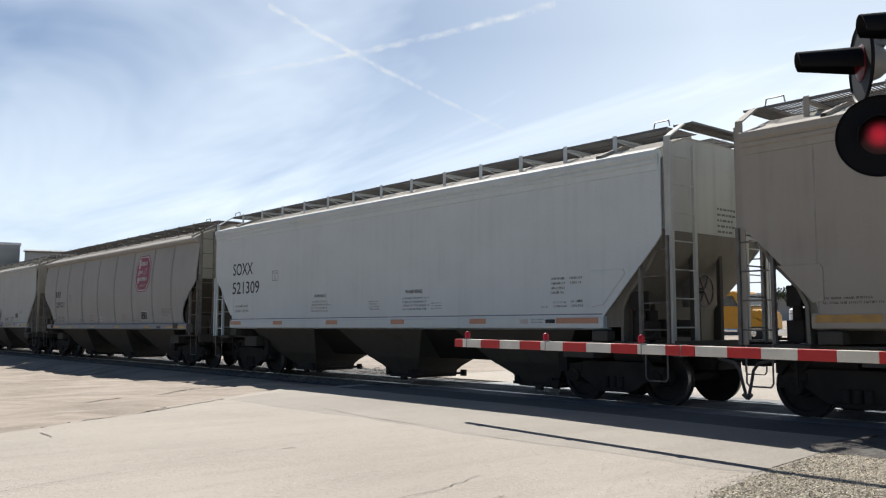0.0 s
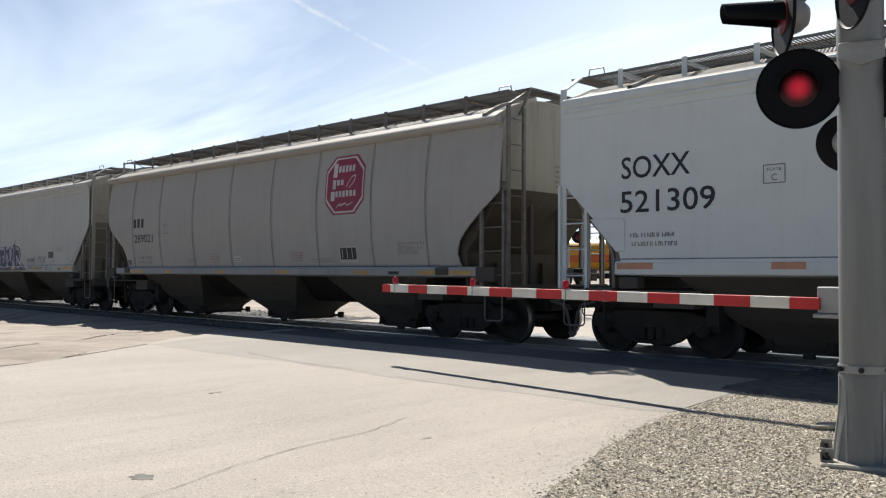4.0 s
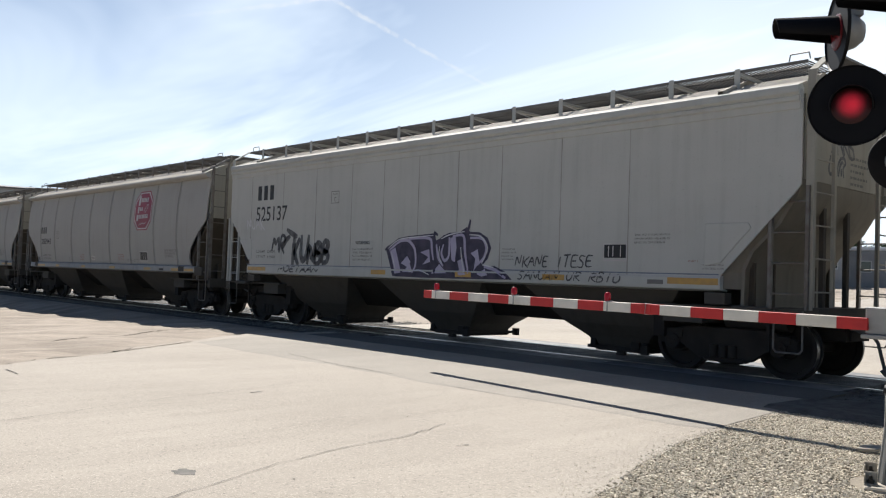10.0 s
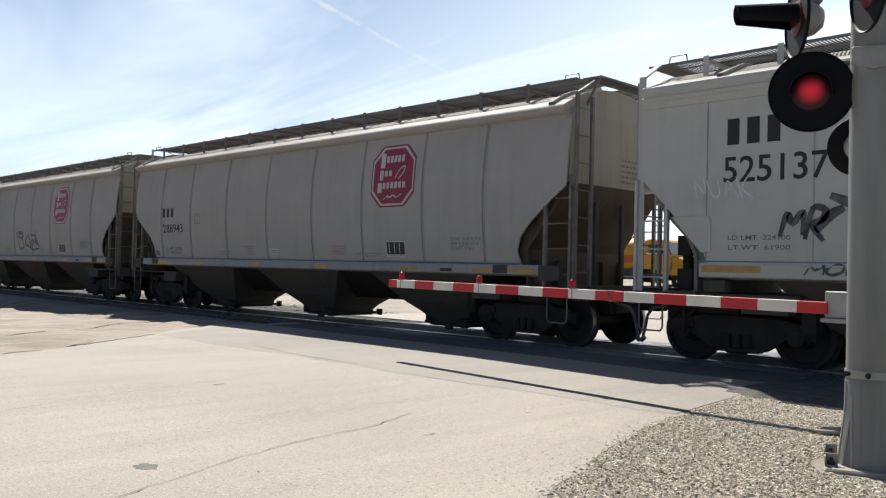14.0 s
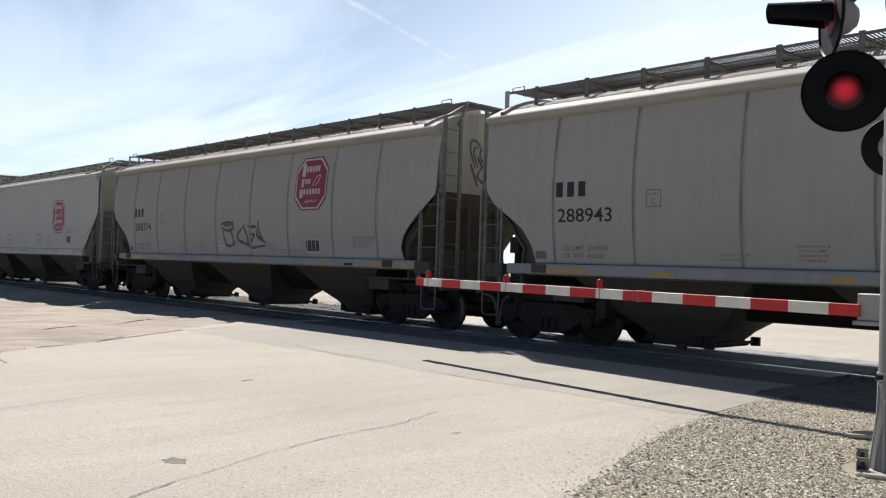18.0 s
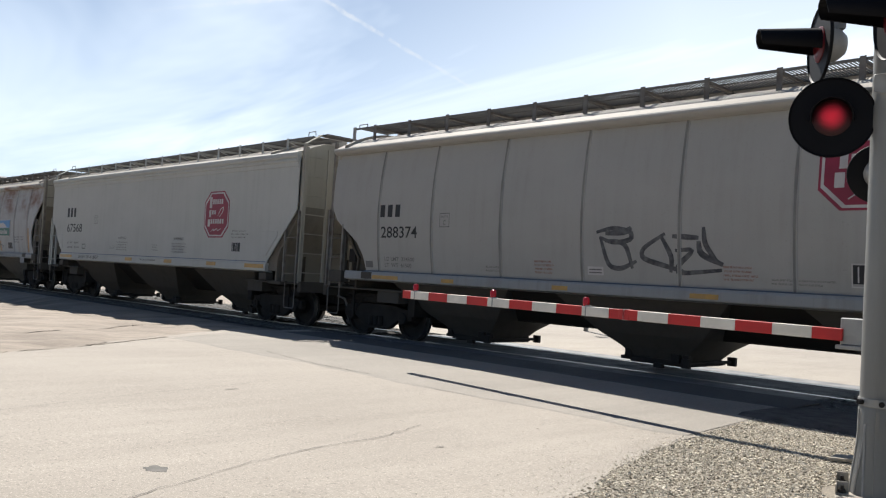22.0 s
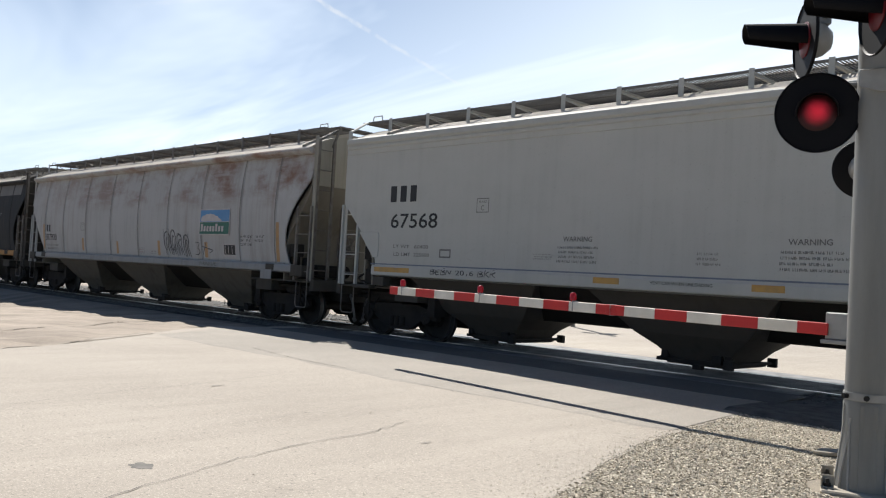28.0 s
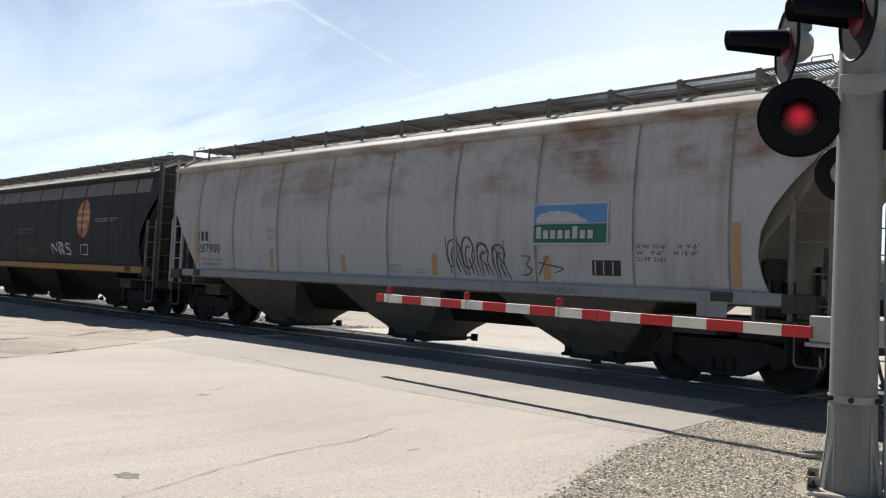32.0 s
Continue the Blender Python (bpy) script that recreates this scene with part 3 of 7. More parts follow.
def brake_valve_mesh(pl, e):
    """Brake cylinder, valve block and looped pipes standing on the brake end's platform."""
    s = Shape()
    x = e * (pl.at(e) - pl.slope[-1][0] + 0.22)
    s.rod((x, -0.75, 1.30), (x, 0.25, 1.30), 0.15, 16)
    s.box(*sorted((x - 0.1 * e, x + 0.16 * e)), -1.32, -0.92, 1.10, 1.42)
    s.rod((x, -1.28, 1.42), (x, -1.28, 1.78), 0.075, 12)
    s.rod((x + 0.08 * e, -1.06, 1.40), (x + 0.08 * e, -1.06, 1.60), 0.10, 12)
    s.box(*sorted((x - 0.12 * e, x + 0.1 * e)), -1.42, -1.16, 1.62, 1.92)
    s.pipe([(x + 0.12 * e, -1.30, 1.15), (x + 0.30 * e, -1.34, 1.15), (x + 0.36 * e, -1.34, 1.22), (x + 0.36 * e, -1.2, 1.30)], 0.022, 8)
    s.pipe([(x, -0.9, 1.22), (x + 0.2 * e, -0.7, 1.18), (x + 0.34 * e, -0.2, 1.16)], 0.02, 8)
    return s.mesh("brake_valve", bevel=0.008)


def hopper_mesh(pl, c, half_top):
    """Hopper bay: slope sheets down to a throat, then the steeper outlet."""
    s = Shape()
    rings = [(0.21, 0.50, 0.55), (0.40, 0.68, 0.70), (0.62, 1.00, 0.92), (pl.sill + 0.02, half_top, 1.42)]
    verts = []
    for z, a, b in rings:
        verts += [(c - a, -b, z), (c + a, -b, z), (c + a, b, z), (c - a, b, z)]
    faces = [(0, 1, 2, 3), tuple(range(len(verts) - 1, len(verts) - 5, -1))]
    for k in range(len(rings) - 1):
        faces += [(4 * k + i, 4 * k + 4 + i, 4 * k + 4 + (i + 1) % 4, 4 * k + (i + 1) % 4) for i in range(4)]
    s.add(verts, faces)
    return s.mesh("hopper", bevel=0.01)


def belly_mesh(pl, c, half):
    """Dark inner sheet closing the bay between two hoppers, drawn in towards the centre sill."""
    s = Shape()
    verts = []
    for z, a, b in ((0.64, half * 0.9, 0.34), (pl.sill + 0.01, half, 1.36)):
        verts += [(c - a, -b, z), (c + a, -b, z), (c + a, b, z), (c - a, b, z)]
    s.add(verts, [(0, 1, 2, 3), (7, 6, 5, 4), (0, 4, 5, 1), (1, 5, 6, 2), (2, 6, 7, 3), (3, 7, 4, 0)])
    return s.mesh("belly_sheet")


def gate_mesh(c):
    """Sliding outlet gate: frame, rack bars, cross shaft and its capstan ends."""
    s = Shape()
    s.box(c - 0.54, c + 0.54, -0.60, 0.60, 0.14, 0.23)
    for y in (-0.50, 0.50):
        s.box(c - 0.78, c + 0.62, y - 0.04, y + 0.04, 0.16, 0.22)
        s.box(c + 0.30, c + 0.46, y * 1.3 - 0.05, y * 1.3 + 0.05, 0.20, 0.34)
    s.rod((c + 0.62, -0.78, 0.21), (c + 0.62, 0.78, 0.21), 0.03)
    s.rod((c - 0.66, -0.60, 0.22), (c - 0.66, 0.60, 0.22), 0.025)
    for y in (-0.76, 0.76):
        s.box(c + 0.55, c + 0.70, y - 0.04, y + 0.04, 0.14, 0.29)
    s.box(c - 0.62, c - 0.5, -0.66, -0.56, 0.22, 0.36)
    s.box(c + 0.5, c + 0.6, -0.66, -0.56, 0.22, 0.34)
    s.box(c - 0.06, c + 0.10, -0.64, -0.54, 0.08, 0.16)
    return s.mesh("outlet_gate", bevel=0.006)


def centre_sill_mesh(pl):
    s = Shape()
    s.box(-pl.half - 0.25, pl.half + 0.25, -0.30, 0.30, 0.61, 1.02)
    return s.mesh("centre_sill", bevel=0.01)


def platform_mesh(pl, e):
    s = Shape()
    x0, x1 = sorted((e * (pl.at(e) - 2.4), e * (pl.at(e) + 0.28)))
    s.box(x0, x1, -1.45, 1.45, 1.02, 1.06)
    xe0, xe1 = sorted((e * (pl.at(e) + 0.16), e * (pl.at(e) + 0.30)))
    s.box(xe0, xe1, -1.50, 1.50, 0.84, 1.10)
    for y in (-0.42, 0.42):
        s.beam((e * (pl.at(e) - 0.15), y, 1.06), (e * (pl.at(e) - 0.15), y, 2.85), 0.10, 0.07, up=(1, 0, 0))
    s.box(*sorted((e * (pl.at(e) - 2.25), e * (pl.at(e) - 1.55))), -1.40, 1.40, 0.78, 1.03)
    return s.mesh("end_platform", bevel=0.006)


def ladder_mesh(p, q, lo, hi, rungs, wide=0.05):
    """Two stiles at p and q (x, y), rungs between."""
    s = Shape()
    for x, y in (p, q):
        s.beam((x, y, lo), (x, y, hi), 0.07, wide, up=(1, 0, 0))
    for i in range(rungs):
        z = lo + (hi - lo) * (i + 0.5) / rungs
        s.rod((p[0], p[1], z), (q[0], q[1], z), 0.013, 6)
    return s.mesh("ladder")


def stirrup_mesh(x, y, wide=0.42):
    s = Shape()
    pts = [(x - wide / 2, y, 1.05), (x - wide / 2, y, 0.50), (x - wide / 2 + 0.04, y, 0.45), (x + wide / 2 - 0.04, y, 0.45), (x + wide / 2, y, 0.50), (x + wide / 2, y, 1.05)]
    s.pipe(pts, 0.014)
    return s.mesh("stirrup")


def walkway_mesh(pl, sign):
    """Open grating: upright cross bars on three long bearers."""
    s = Shape()
    z = pl.walk - 0.03
    a, b = -pl.half + 0.1, pl.front - 0.1
    for y, h in ((0.26, 0.02), (0.70, 0.02), (1.12, 0.045)):
        s.box(a, b, *sorted((sign * (y - 0.007), sign * (y + 0.007))), z - h + 0.02, z + 0.02)
    n = int((b - a) / 0.056)
    for i in range(n):
        x = a + (i + 0.5) * (b - a) / n
        s.box(x - 0.009, x + 0.009, *sorted((sign * 0.268, sign * 1.112)), z + 0.004, z + 0.018)
    return s.mesh("walkway")


def crossover_mesh(pl, e):
    s = Shape()
    x0, x1 = sorted((e * (pl.at(e) - 0.06), e * (pl.at(e) + 0.30)))
    for x in (x0, (x0 + x1) / 2, x1):
        s.box(x - 0.006, x + 0.006, -1.0, 1.0, 4.70, 4.735)
    for i in range(36):
        y = -0.98 + 1.96 * i / 35
        s.box(x0 + 0.007, x1 - 0.007, y - 0.01, y + 0.01, 4.70, 4.73)
    for y in (-1.36, 1.36) if pl.curved else ():
        s.beam((e * (pl.at(e) + 0.12), y, 4.40), (e * (pl.at(e) + 0.12), 0.85 * y / 1.36, 4.69), 0.06, 0.05)
    for y in (-0.95, 0.95) if pl.curved else ():
        s.beam((e * pl.at(e), y, 4.25), (e * (pl.at(e) + 0.27), y, 4.70), 0.05, 0.03)
    return s.mesh("crossover_platform")


def bracket_mesh(x, sign, walk):
    """Flat upright strap with a strut running back to the roof and an arm that carries the walkway."""
    s = Shape()
    s.box(x - 0.045, x + 0.045, *sorted((sign * 1.128, sign * 1.141)), 4.39, walk + 0.01)
    s.box(x - 0.04, x + 0.04, *sorted((sign * 1.13, sign * 0.28)), walk - 0.085, walk - 0.072)
    s.box(x - 0.006, x + 0.006, *sorted((sign * 1.13, sign * 0.34)), walk - 0.072, walk - 0.03)
    s.beam((x + 0.02, sign * 1.09, walk - 0.09), (x + 0.30, sign * 0.84, 4.47), 0.035, 0.02)
    return s.mesh("walkway_bracket")


def hatch_mesh(pl):
    s = Shape()
    a, b = -pl.half + 0.5, pl.half - 0.5
    n = 4
    for i in range(n):
        x0, x1 = a + (b - a) * i / n + 0.03, a + (b - a) * (i + 1) / n - 0.03
        out = [(-0.25, 4.48), (-0.25, 4.81), (-0.20, 4.86), (0.20, 4.86), (0.25, 4.81), (0.25, 4.48)]
        s.prism(out, lambda y, z, x0=x0: (x0, y, z), lambda y, z, x1=x1: (x1, y, z))
    return s.mesh("hatch_cover", bevel=0.01)


def coupler_mesh(pl, e):
    s = Shape()
    x = e * (pl.at(e) + 0.2)
    s.box(*sorted((x, x + e * 0.42)), -0.09, 0.09, 0.74, 0.92)
    s.box(*sorted((x + e * 0.36, x + e * 0.60)), -0.15, 0.17, 0.68, 0.98)
    s.box(*sorted((x + e * 0.55, x + e * 0.66)), -0.02, 0.15, 0.70, 0.96)
    return s.mesh("coupler", bevel=0.02)


def hose_mesh(pl, e):
    s = Shape()
    x, m = e * pl.at(e), 0.775 - (pl.at(e) - pl.half)
    pts = [(x + e * 0.25, -0.34, 0.80), (x + e * (m - 0.22), -0.35, 0.74), (x + e * (m - 0.13), -0.35, 0.62), (x + e * (m - 0.07), -0.34, 0.36), (x + e * (m - 0.03), -0.34, 0.22), (x + e * (m - 0.005), -0.34, 0.18)]
    s.pipe(pts, 0.026, 8)
    s.rod((x + e * (m - 0.07), -0.34, 0.24), (x + e * m, -0.34, 0.17), 0.042, 8)
    return s.mesh("air_hose")


def pads(pl):
    """Small blocks at the ends of the side sill: (from the end, to the end, low, high)."""
    if pl.curved:
        return ((1.55, 1.2, 1.27, 1.42), (0.49, 0.03, 1.16, 1.42))
    return ((1.40, 1.06, 1.08, 1.26), (0.95, 0.4, 1.0, 1.08))


def gear_mesh(pl, e):
    """Air reservoir, brake cylinder, levers and pipes hung under the end."""
    s = Shape()
    h = pl.at(e)
    s.rod((e * (h - 1.35), -0.95, 0.86), (e * (h - 0.35), -0.95, 0.86), 0.15, 14)
    s.rod((e * (h - 1.2), 0.75, 0.84), (e * (h - 0.5), 0.75, 0.84), 0.17, 14)
    s.box(*sorted((e * (h - 0.5), e * (h + 0.22))), -0.42, 0.42, 0.60, 1.03)
    s.box(*sorted((e * (h - 2.55), e * (h - 2.35))), -1.2, 1.2, 0.52, 1.0)
    s.pipe([(e * (h - 2.6), -1.15, 0.92), (e * (h - 0.2), -1.15, 0.92), (e * (h + 0.2), -0.6, 0.9)], 0.03, 8)
    s.beam((e * (h - 2.3), -0.6, 0.55), (e * (h - 0.9), -0.5, 0.70), 0.03, 0.08)
    s.beam((e * (h - 0.55), -1.25, 1.02), (e * (h - 0.55), -1.25, 0.42), 0.04, 0.05)
    s.beam((e * (h - 0.8), -1.1, 0.95), (e * (h - 0.35), -1.1, 0.48), 0.03, 0.05)
    return s.mesh("brake_gear")


def brake_wheel_mesh(pl, e):
    s = Shape()
    x, y, z = e * (pl.at(e) - 0.10), -0.15, 1.95
    ring = [(x, y + 0.28 * math.cos(2 * math.pi * i / 20), z + 0.28 * math.sin(2 * math.pi * i / 20)) for i in range(21)]
    s.pipe(ring, 0.016)
    for i in range(6):
        w = 2 * math.pi * i / 6
        s.beam((x, y, z), (x, y + 0.28 * math.cos(w), z + 0.28 * math.sin(w)), 0.03, 0.016)
    s.rod((x - e * 0.16, y, z), (x + e * 0.03, y, z), 0.05, 10)
    s.box(*sorted((x - e * 0.34, x - e * 0.12)), y - 0.16, y + 0.16, z - 0.28, z + 0.2)
    s.beam((x - e * 0.2, y, 1.05), (x - e * 0.2, y, z - 0.2), 0.05, 0.05)
    return s.mesh("brake_wheel")


def truck_mesh():
    """Bolster and side frames of a two-axle freight truck."""
    s = Shape()
    s.box(-0.22, 0.22, -1.05, 1.05, 0.42, 0.70)
    s.box(-0.36, 0.36, -0.36, 0.36, 0.66, 0.78)
    for y in (-1.02, 1.02):
        out = [(-1.16, 0.42), (-1.16, 0.60), (-0.62, 0.72), (0.62, 0.72), (1.16, 0.60), (1.16, 0.42), (0.74, 0.42), (0.42, 0.22), (-0.42, 0.22), (-0.74, 0.42)]
        s.prism(out, lambda x, z, y=y: (x, y - 0.07, z), lambda x, z, y=y: (x, y + 0.07, z))
        for x in (-0.89, 0.89):
            s.rod((x, y - 0.13, 0.457), (x, y + 0.13, 0.457), 0.13, 12)
            s.box(x - 0.17, x + 0.17, y - 0.10, y + 0.10, 0.52, 0.66)
        for x in (-0.16, 0.0, 0.16):
            s.rod((x, y + math.copysign(0.09, y), 0.26), (x, y + math.copysign(0.09, y), 0.46), 0.065, 10)
        s.box(-0.34, 0.34, y - 0.09, y + 0.09, 0.19, 0.26)
    for x in (-0.36, 0.36):
        s.box(x - 0.05, x + 0.05, -0.8, 0.8, 0.36, 0.48)
    return s.mesh("truck", bevel=0.012)


def wheelset_mesh():
    s = Shape()
    s.rod((0, -1.12, 0), (0, 1.12, 0), 0.085, 12)
    for g in (-1, 1):
        y = g * 0.70
        prof = [(-0.01 * g, 0.485), (0.02 * g, 0.487), (0.035 * g, 0.460), (0.14 * g, 0.455), (0.145 * g, 0.39), (0.08 * g, 0.37), (0.07 * g, 0.17), (0.13 * g, 0.15), (0.13 * g, 0.09)]
        back = [(-0.02 * g, 0.10), (-0.02 * g, 0.16), (0.02 * g, 0.2), (0.02 * g, 0.37), (-0.01 * g, 0.40)]
        s.lathe((0, y, 0), (0, 1, 0), back + prof, 32)
    for i in range(3):
        w = 2 * math.pi * i / 3
        for g in (-1, 1):
            s.rod((0.05 * math.cos(w), g * 1.10, 0.05 * math.sin(w)), (0.05 * math.cos(w), g * 1.17, 0.05 * math.sin(w)), 0.02, 6)
    me = s.mesh("wheelset", STEEL_WHEEL, smooth=30)
    me.materials.append(TREAD)
    for f in me.polygons:
        radii = [math.hypot(me.vertices[i].co.x, me.vertices[i].co.z) for i in f.vertices]
        if min(radii) > 0.45 and max(radii) < 0.47:
            f.material_index = 1        # running surface, worn bright
    return me


WHEELSETS = []


def on_side(pl, outline_list, lift=0.004, sign=-1):
    """Flat painted shapes that follow the side of the car. Outlines are (x, z) lists."""
    s = Shape()
    for out in outline_list:
        zs = [z for _, z in out]
        if not pl.curved or max(zs) - min(zs) < 0.09:
            s.add([(x, sign * (pl.skin(z) + lift), z) for x, z in out], [tuple(range(len(out)))])
            continue
        bm = bmesh.new()
        bm.faces.new([bm.verts.new((x, 0, z)) for x, z in out])
        cut = math.ceil(min(zs) / 0.06) * 0.06
        while cut < max(zs):
            bmesh.ops.bisect_plane(bm, geom=bm.verts[:] + bm.edges[:] + bm.faces[:], plane_co=(0, 0, cut), plane_no=(0, 0, 1))
            cut += 0.06
        bm.verts.index_update()
        s.add([(p.co.x, sign * (pl.skin(p.co.z) + lift), p.co.z) for p in bm.verts], [tuple(q.index for q in f.verts) for f in bm.faces])
        bm.free()
    return s


def bar(x0, x1, z0, z1):
    return [(x0, z0), (x1, z0), (x1, z1), (x0, z1)]


def words(pl, text, x, z, height, squeeze=0.8, lift=0.005):
    """Stencilled characters on the near side, lower left corner at (x, z)."""
    cu = bpy.data.curves.new("letters", "FONT")
    cu.body, cu.size = text, height / 0.72
    cu.resolution_u, cu.offset = 3, 0.008 * cu.size
    tmp = bpy.data.objects.new("letters", cu)
    me = bpy.data.meshes.new_from_object(tmp)
    bpy.data.objects.remove(tmp)
    bpy.data.curves.remove(cu)
    for vert in me.vertices:
        px, pz = x + vert.co.x * squeeze, z + vert.co.y
        vert.co = (px, -(pl.skin(pz) + lift), pz)
    return me


def build_car(name, label, pl, body_paint, end_paint, sill_paint, brake_end):
    car = thing(name, label, "freight car", "cars of the grain train")
    clean = body_paint in (WHITE_GREY, BLACKISH, KHAKI_SMOOTH)
    k = pl.key()
    for sign in (-1, 1):
        part("side_sheet", cached(("side", k, sign), lambda: side_mesh(pl, sign)), body_paint, car)
        part("eave_trim", cached(("eave", k, sign), lambda: eave_mesh(pl, sign)), body_paint, car)
        part("side_sill", cached(("sill", k, sign), lambda: sill_mesh(pl, sign)), sill_paint, car)
        part("walkway", cached(("walk", k, sign), lambda: walkway_mesh(pl, sign)), GRATE, car)
        for i in range(13):
            x = -7.24 * pl.half / 8.03 + (pl.half + pl.front - 1.99) * i / 12
            part("walkway_bracket", cached(("bracket", round(x, 3), sign, pl.walk), lambda: bracket_mesh(x, sign, pl.walk)), LADDER_GREY if pl.curved else body_paint, car)
        if pl.curved:
            x = -pl.half + 0.05
            part("end_strap", cached(("strap", k, sign), lambda: Shape().box(x - 0.055, x + 0.055, *sorted((sign * 1.128, sign * 1.141)), 4.41, pl.walk + 0.012).mesh("end_strap")), body_paint, car)
            xs = [-6.4, -4.73, -2.86, -0.99, 0.87, 2.67, 4.55, 6.2] if pl.half < 8.3 else [-7.3, -5.6, -3.7, -1.75, 0.2, 2.1, 4.05, 6.0, 7.6]
        else:
            xs = [-6.95, -5.38, -3.9, -2.45, -1.27, -0.1, 1.1, 2.3, 3.75, 5.2]
        for x in xs:
            if pl.curved:
                part("seam", cached(("seam", k, x, sign), lambda: seam_mesh(pl, x, sign)), body_paint, car)
            if sign < 0 and not clean:
                part("seam_streak", cached(("streak", k, x), lambda: streak_mesh(pl, x, sign, (0.0,), len(MESHES))), SEAM_SHADE if pl.curved else SEAM_SOFT, car)
    part("roof", cached(("roof", k), lambda: roof_mesh(pl)), ROOF_DIRTY, car)
    for e in (-1, 1):
        x = e * (pl.at(e) - (0.33 if pl.curved else 1.24))
        part("roof_rib", cached(("rib", k, e), lambda: roof_rib_mesh(pl, x)), ROOF_DIRTY, car)
    part("hatch_cover", cached(("hatch", k), lambda: hatch_mesh(pl)), ROOF_DIRTY, car)
    part("centre_sill", cached(("centre", k), lambda: centre_sill_mesh(pl)), STEEL_DARK, car)
    pitch = 4.40 if pl.half < 8.3 else 4.72
    # black sheets stand in for the shade between the hoppers
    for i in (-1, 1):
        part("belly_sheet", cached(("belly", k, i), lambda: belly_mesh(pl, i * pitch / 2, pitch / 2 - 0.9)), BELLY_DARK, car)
    for i in (-1, 0, 1):
        c = i * pitch
        part("hopper", cached(("hopper", k, i), lambda: hopper_mesh(pl, c, 1.70)), HOPPER_PAINTS.get(body_paint, SHADED_GRIME), car)
        part("outlet_gate", cached(("gate", k, i), lambda: gate_mesh(c)), STEEL_DARK, car)
    for e in (-1, 1):
        x = e * pl.at(e)
        rung_paint = body_paint if e < 0 and body_paint in (WHITE_GREY, KHAKI_LIGHT, KHAKI_SMOOTH, RUSTY) else LADDER_GREY
        part("end_sheet", cached(("end", k, e), lambda: end_mesh(pl, e)), end_paint, car)
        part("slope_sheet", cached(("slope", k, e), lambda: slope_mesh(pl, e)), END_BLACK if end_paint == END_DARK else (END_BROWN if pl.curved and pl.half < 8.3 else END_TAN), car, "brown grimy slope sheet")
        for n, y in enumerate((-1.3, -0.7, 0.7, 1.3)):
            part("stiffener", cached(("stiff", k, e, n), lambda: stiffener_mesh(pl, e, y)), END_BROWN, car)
        for sign in (-1, 1):
            short = pl.curved and pl.half < 8.3
            inset, top = (0.09 if e > 0 else 0.03), (2.98 if short else 4.44)
            part("corner_post", cached(("post", k, e, sign), lambda: Shape().box(*sorted((x + e * inset, x + e * (inset + 0.12))), *sorted((sign * 1.50, sign * 1.525)), 1.06, top).mesh("corner_post", bevel=0.005)), LADDER_GREY if short else (body_paint if e < 0 else end_paint), car)
            if not pl.curved:
                part("end_strap", cached(("bend", k, e, sign), lambda: Shape().beam((x + e * (inset + 0.06), sign * 1.512, 4.42), (x + e * (inset + 0.06), sign * 1.06, 4.70), 0.12, 0.025).mesh("end_strap")), body_paint if e < 0 else end_paint, car)
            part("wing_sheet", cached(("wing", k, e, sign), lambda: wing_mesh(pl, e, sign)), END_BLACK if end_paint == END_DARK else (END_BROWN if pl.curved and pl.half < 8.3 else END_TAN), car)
            part("grab_iron", cached(("grab", k, e, sign), lambda: Shape().pipe([(x - e * 0.42, sign * 1.05, 4.72), (x - e * 0.40, sign * 1.05, 4.82), (x - e * 0.12, sign * 1.05, 4.82), (x - e * 0.10, sign * 1.05, 4.72)], 0.011).mesh("grab_iron")), GALV, car)
        part("end_platform", cached(("platform", k, e), lambda: platform_mesh(pl, e)), SHADED_GRIME, car)
        if e > 0 or not pl.curved:
            part("crossover_platform", cached(("cross", k, e), lambda: crossover_mesh(pl, e)), GRATE, car)
        part("coupler", cached(("coupler", k, e), lambda: coupler_mesh(pl, e)), STEEL_DARK, car)
        part("air_hose", cached(("hose", k, e), lambda: hose_mesh(pl, e)), HOSE_GREY, car)
        part("brake_gear", cached(("gear", k, e), lambda: gear_mesh(pl, e)), STEEL_DARK, car)
        for sign in (-1, 1):
            for n, (u, w, z0, z1) in enumerate(pads(pl)):
                part("jacking_pad", cached(("pad", k, e, sign, n), lambda: Shape().box(*sorted((e * (pl.at(e) - u), e * (pl.at(e) - w))), *sorted((sign * 1.40, sign * 1.615)), z0, z1).mesh("jacking_pad", bevel=0.012)), SHADED_GRIME, car)
        for sign in (-1, 1):
            part("ladder", cached(("lad", k, e, sign), lambda: ladder_mesh((x + e * 0.14, sign * 1.54), (x - e * 0.40, sign * 1.54), 1.06, 2.80, 4)), rung_paint, car)
            part("ladder", cached(("ladend", k, e, sign), lambda: ladder_mesh((x + e * 0.17, sign * 1.455), (x + e * 0.17, sign * (1.02 if pl.curved else 0.80)), 1.08, 4.36, 7)), LADDER_GREY if pl.curved else end_paint, car)
            part("stirrup", cached(("stirrup", k, e, sign), lambda: stirrup_mesh(x - e * 0.13, sign * 1.52)), LADDER_GREY, car)
        if e == brake_end:
            part("brake_valve", cached(("valve", k, e), lambda: brake_valve_mesh(pl, e)), STEEL_DARK, car, "dark brake valves and cylinder on the platform")
            part("brake_wheel", cached(("brake", k, e), lambda: brake_wheel_mesh(pl, e)), LADDER_GREY, car)
        truck = part("truck", cached(("truck",), truck_mesh), STEEL_DARK, car, at=pose(e * pl.truck, 0, 0))
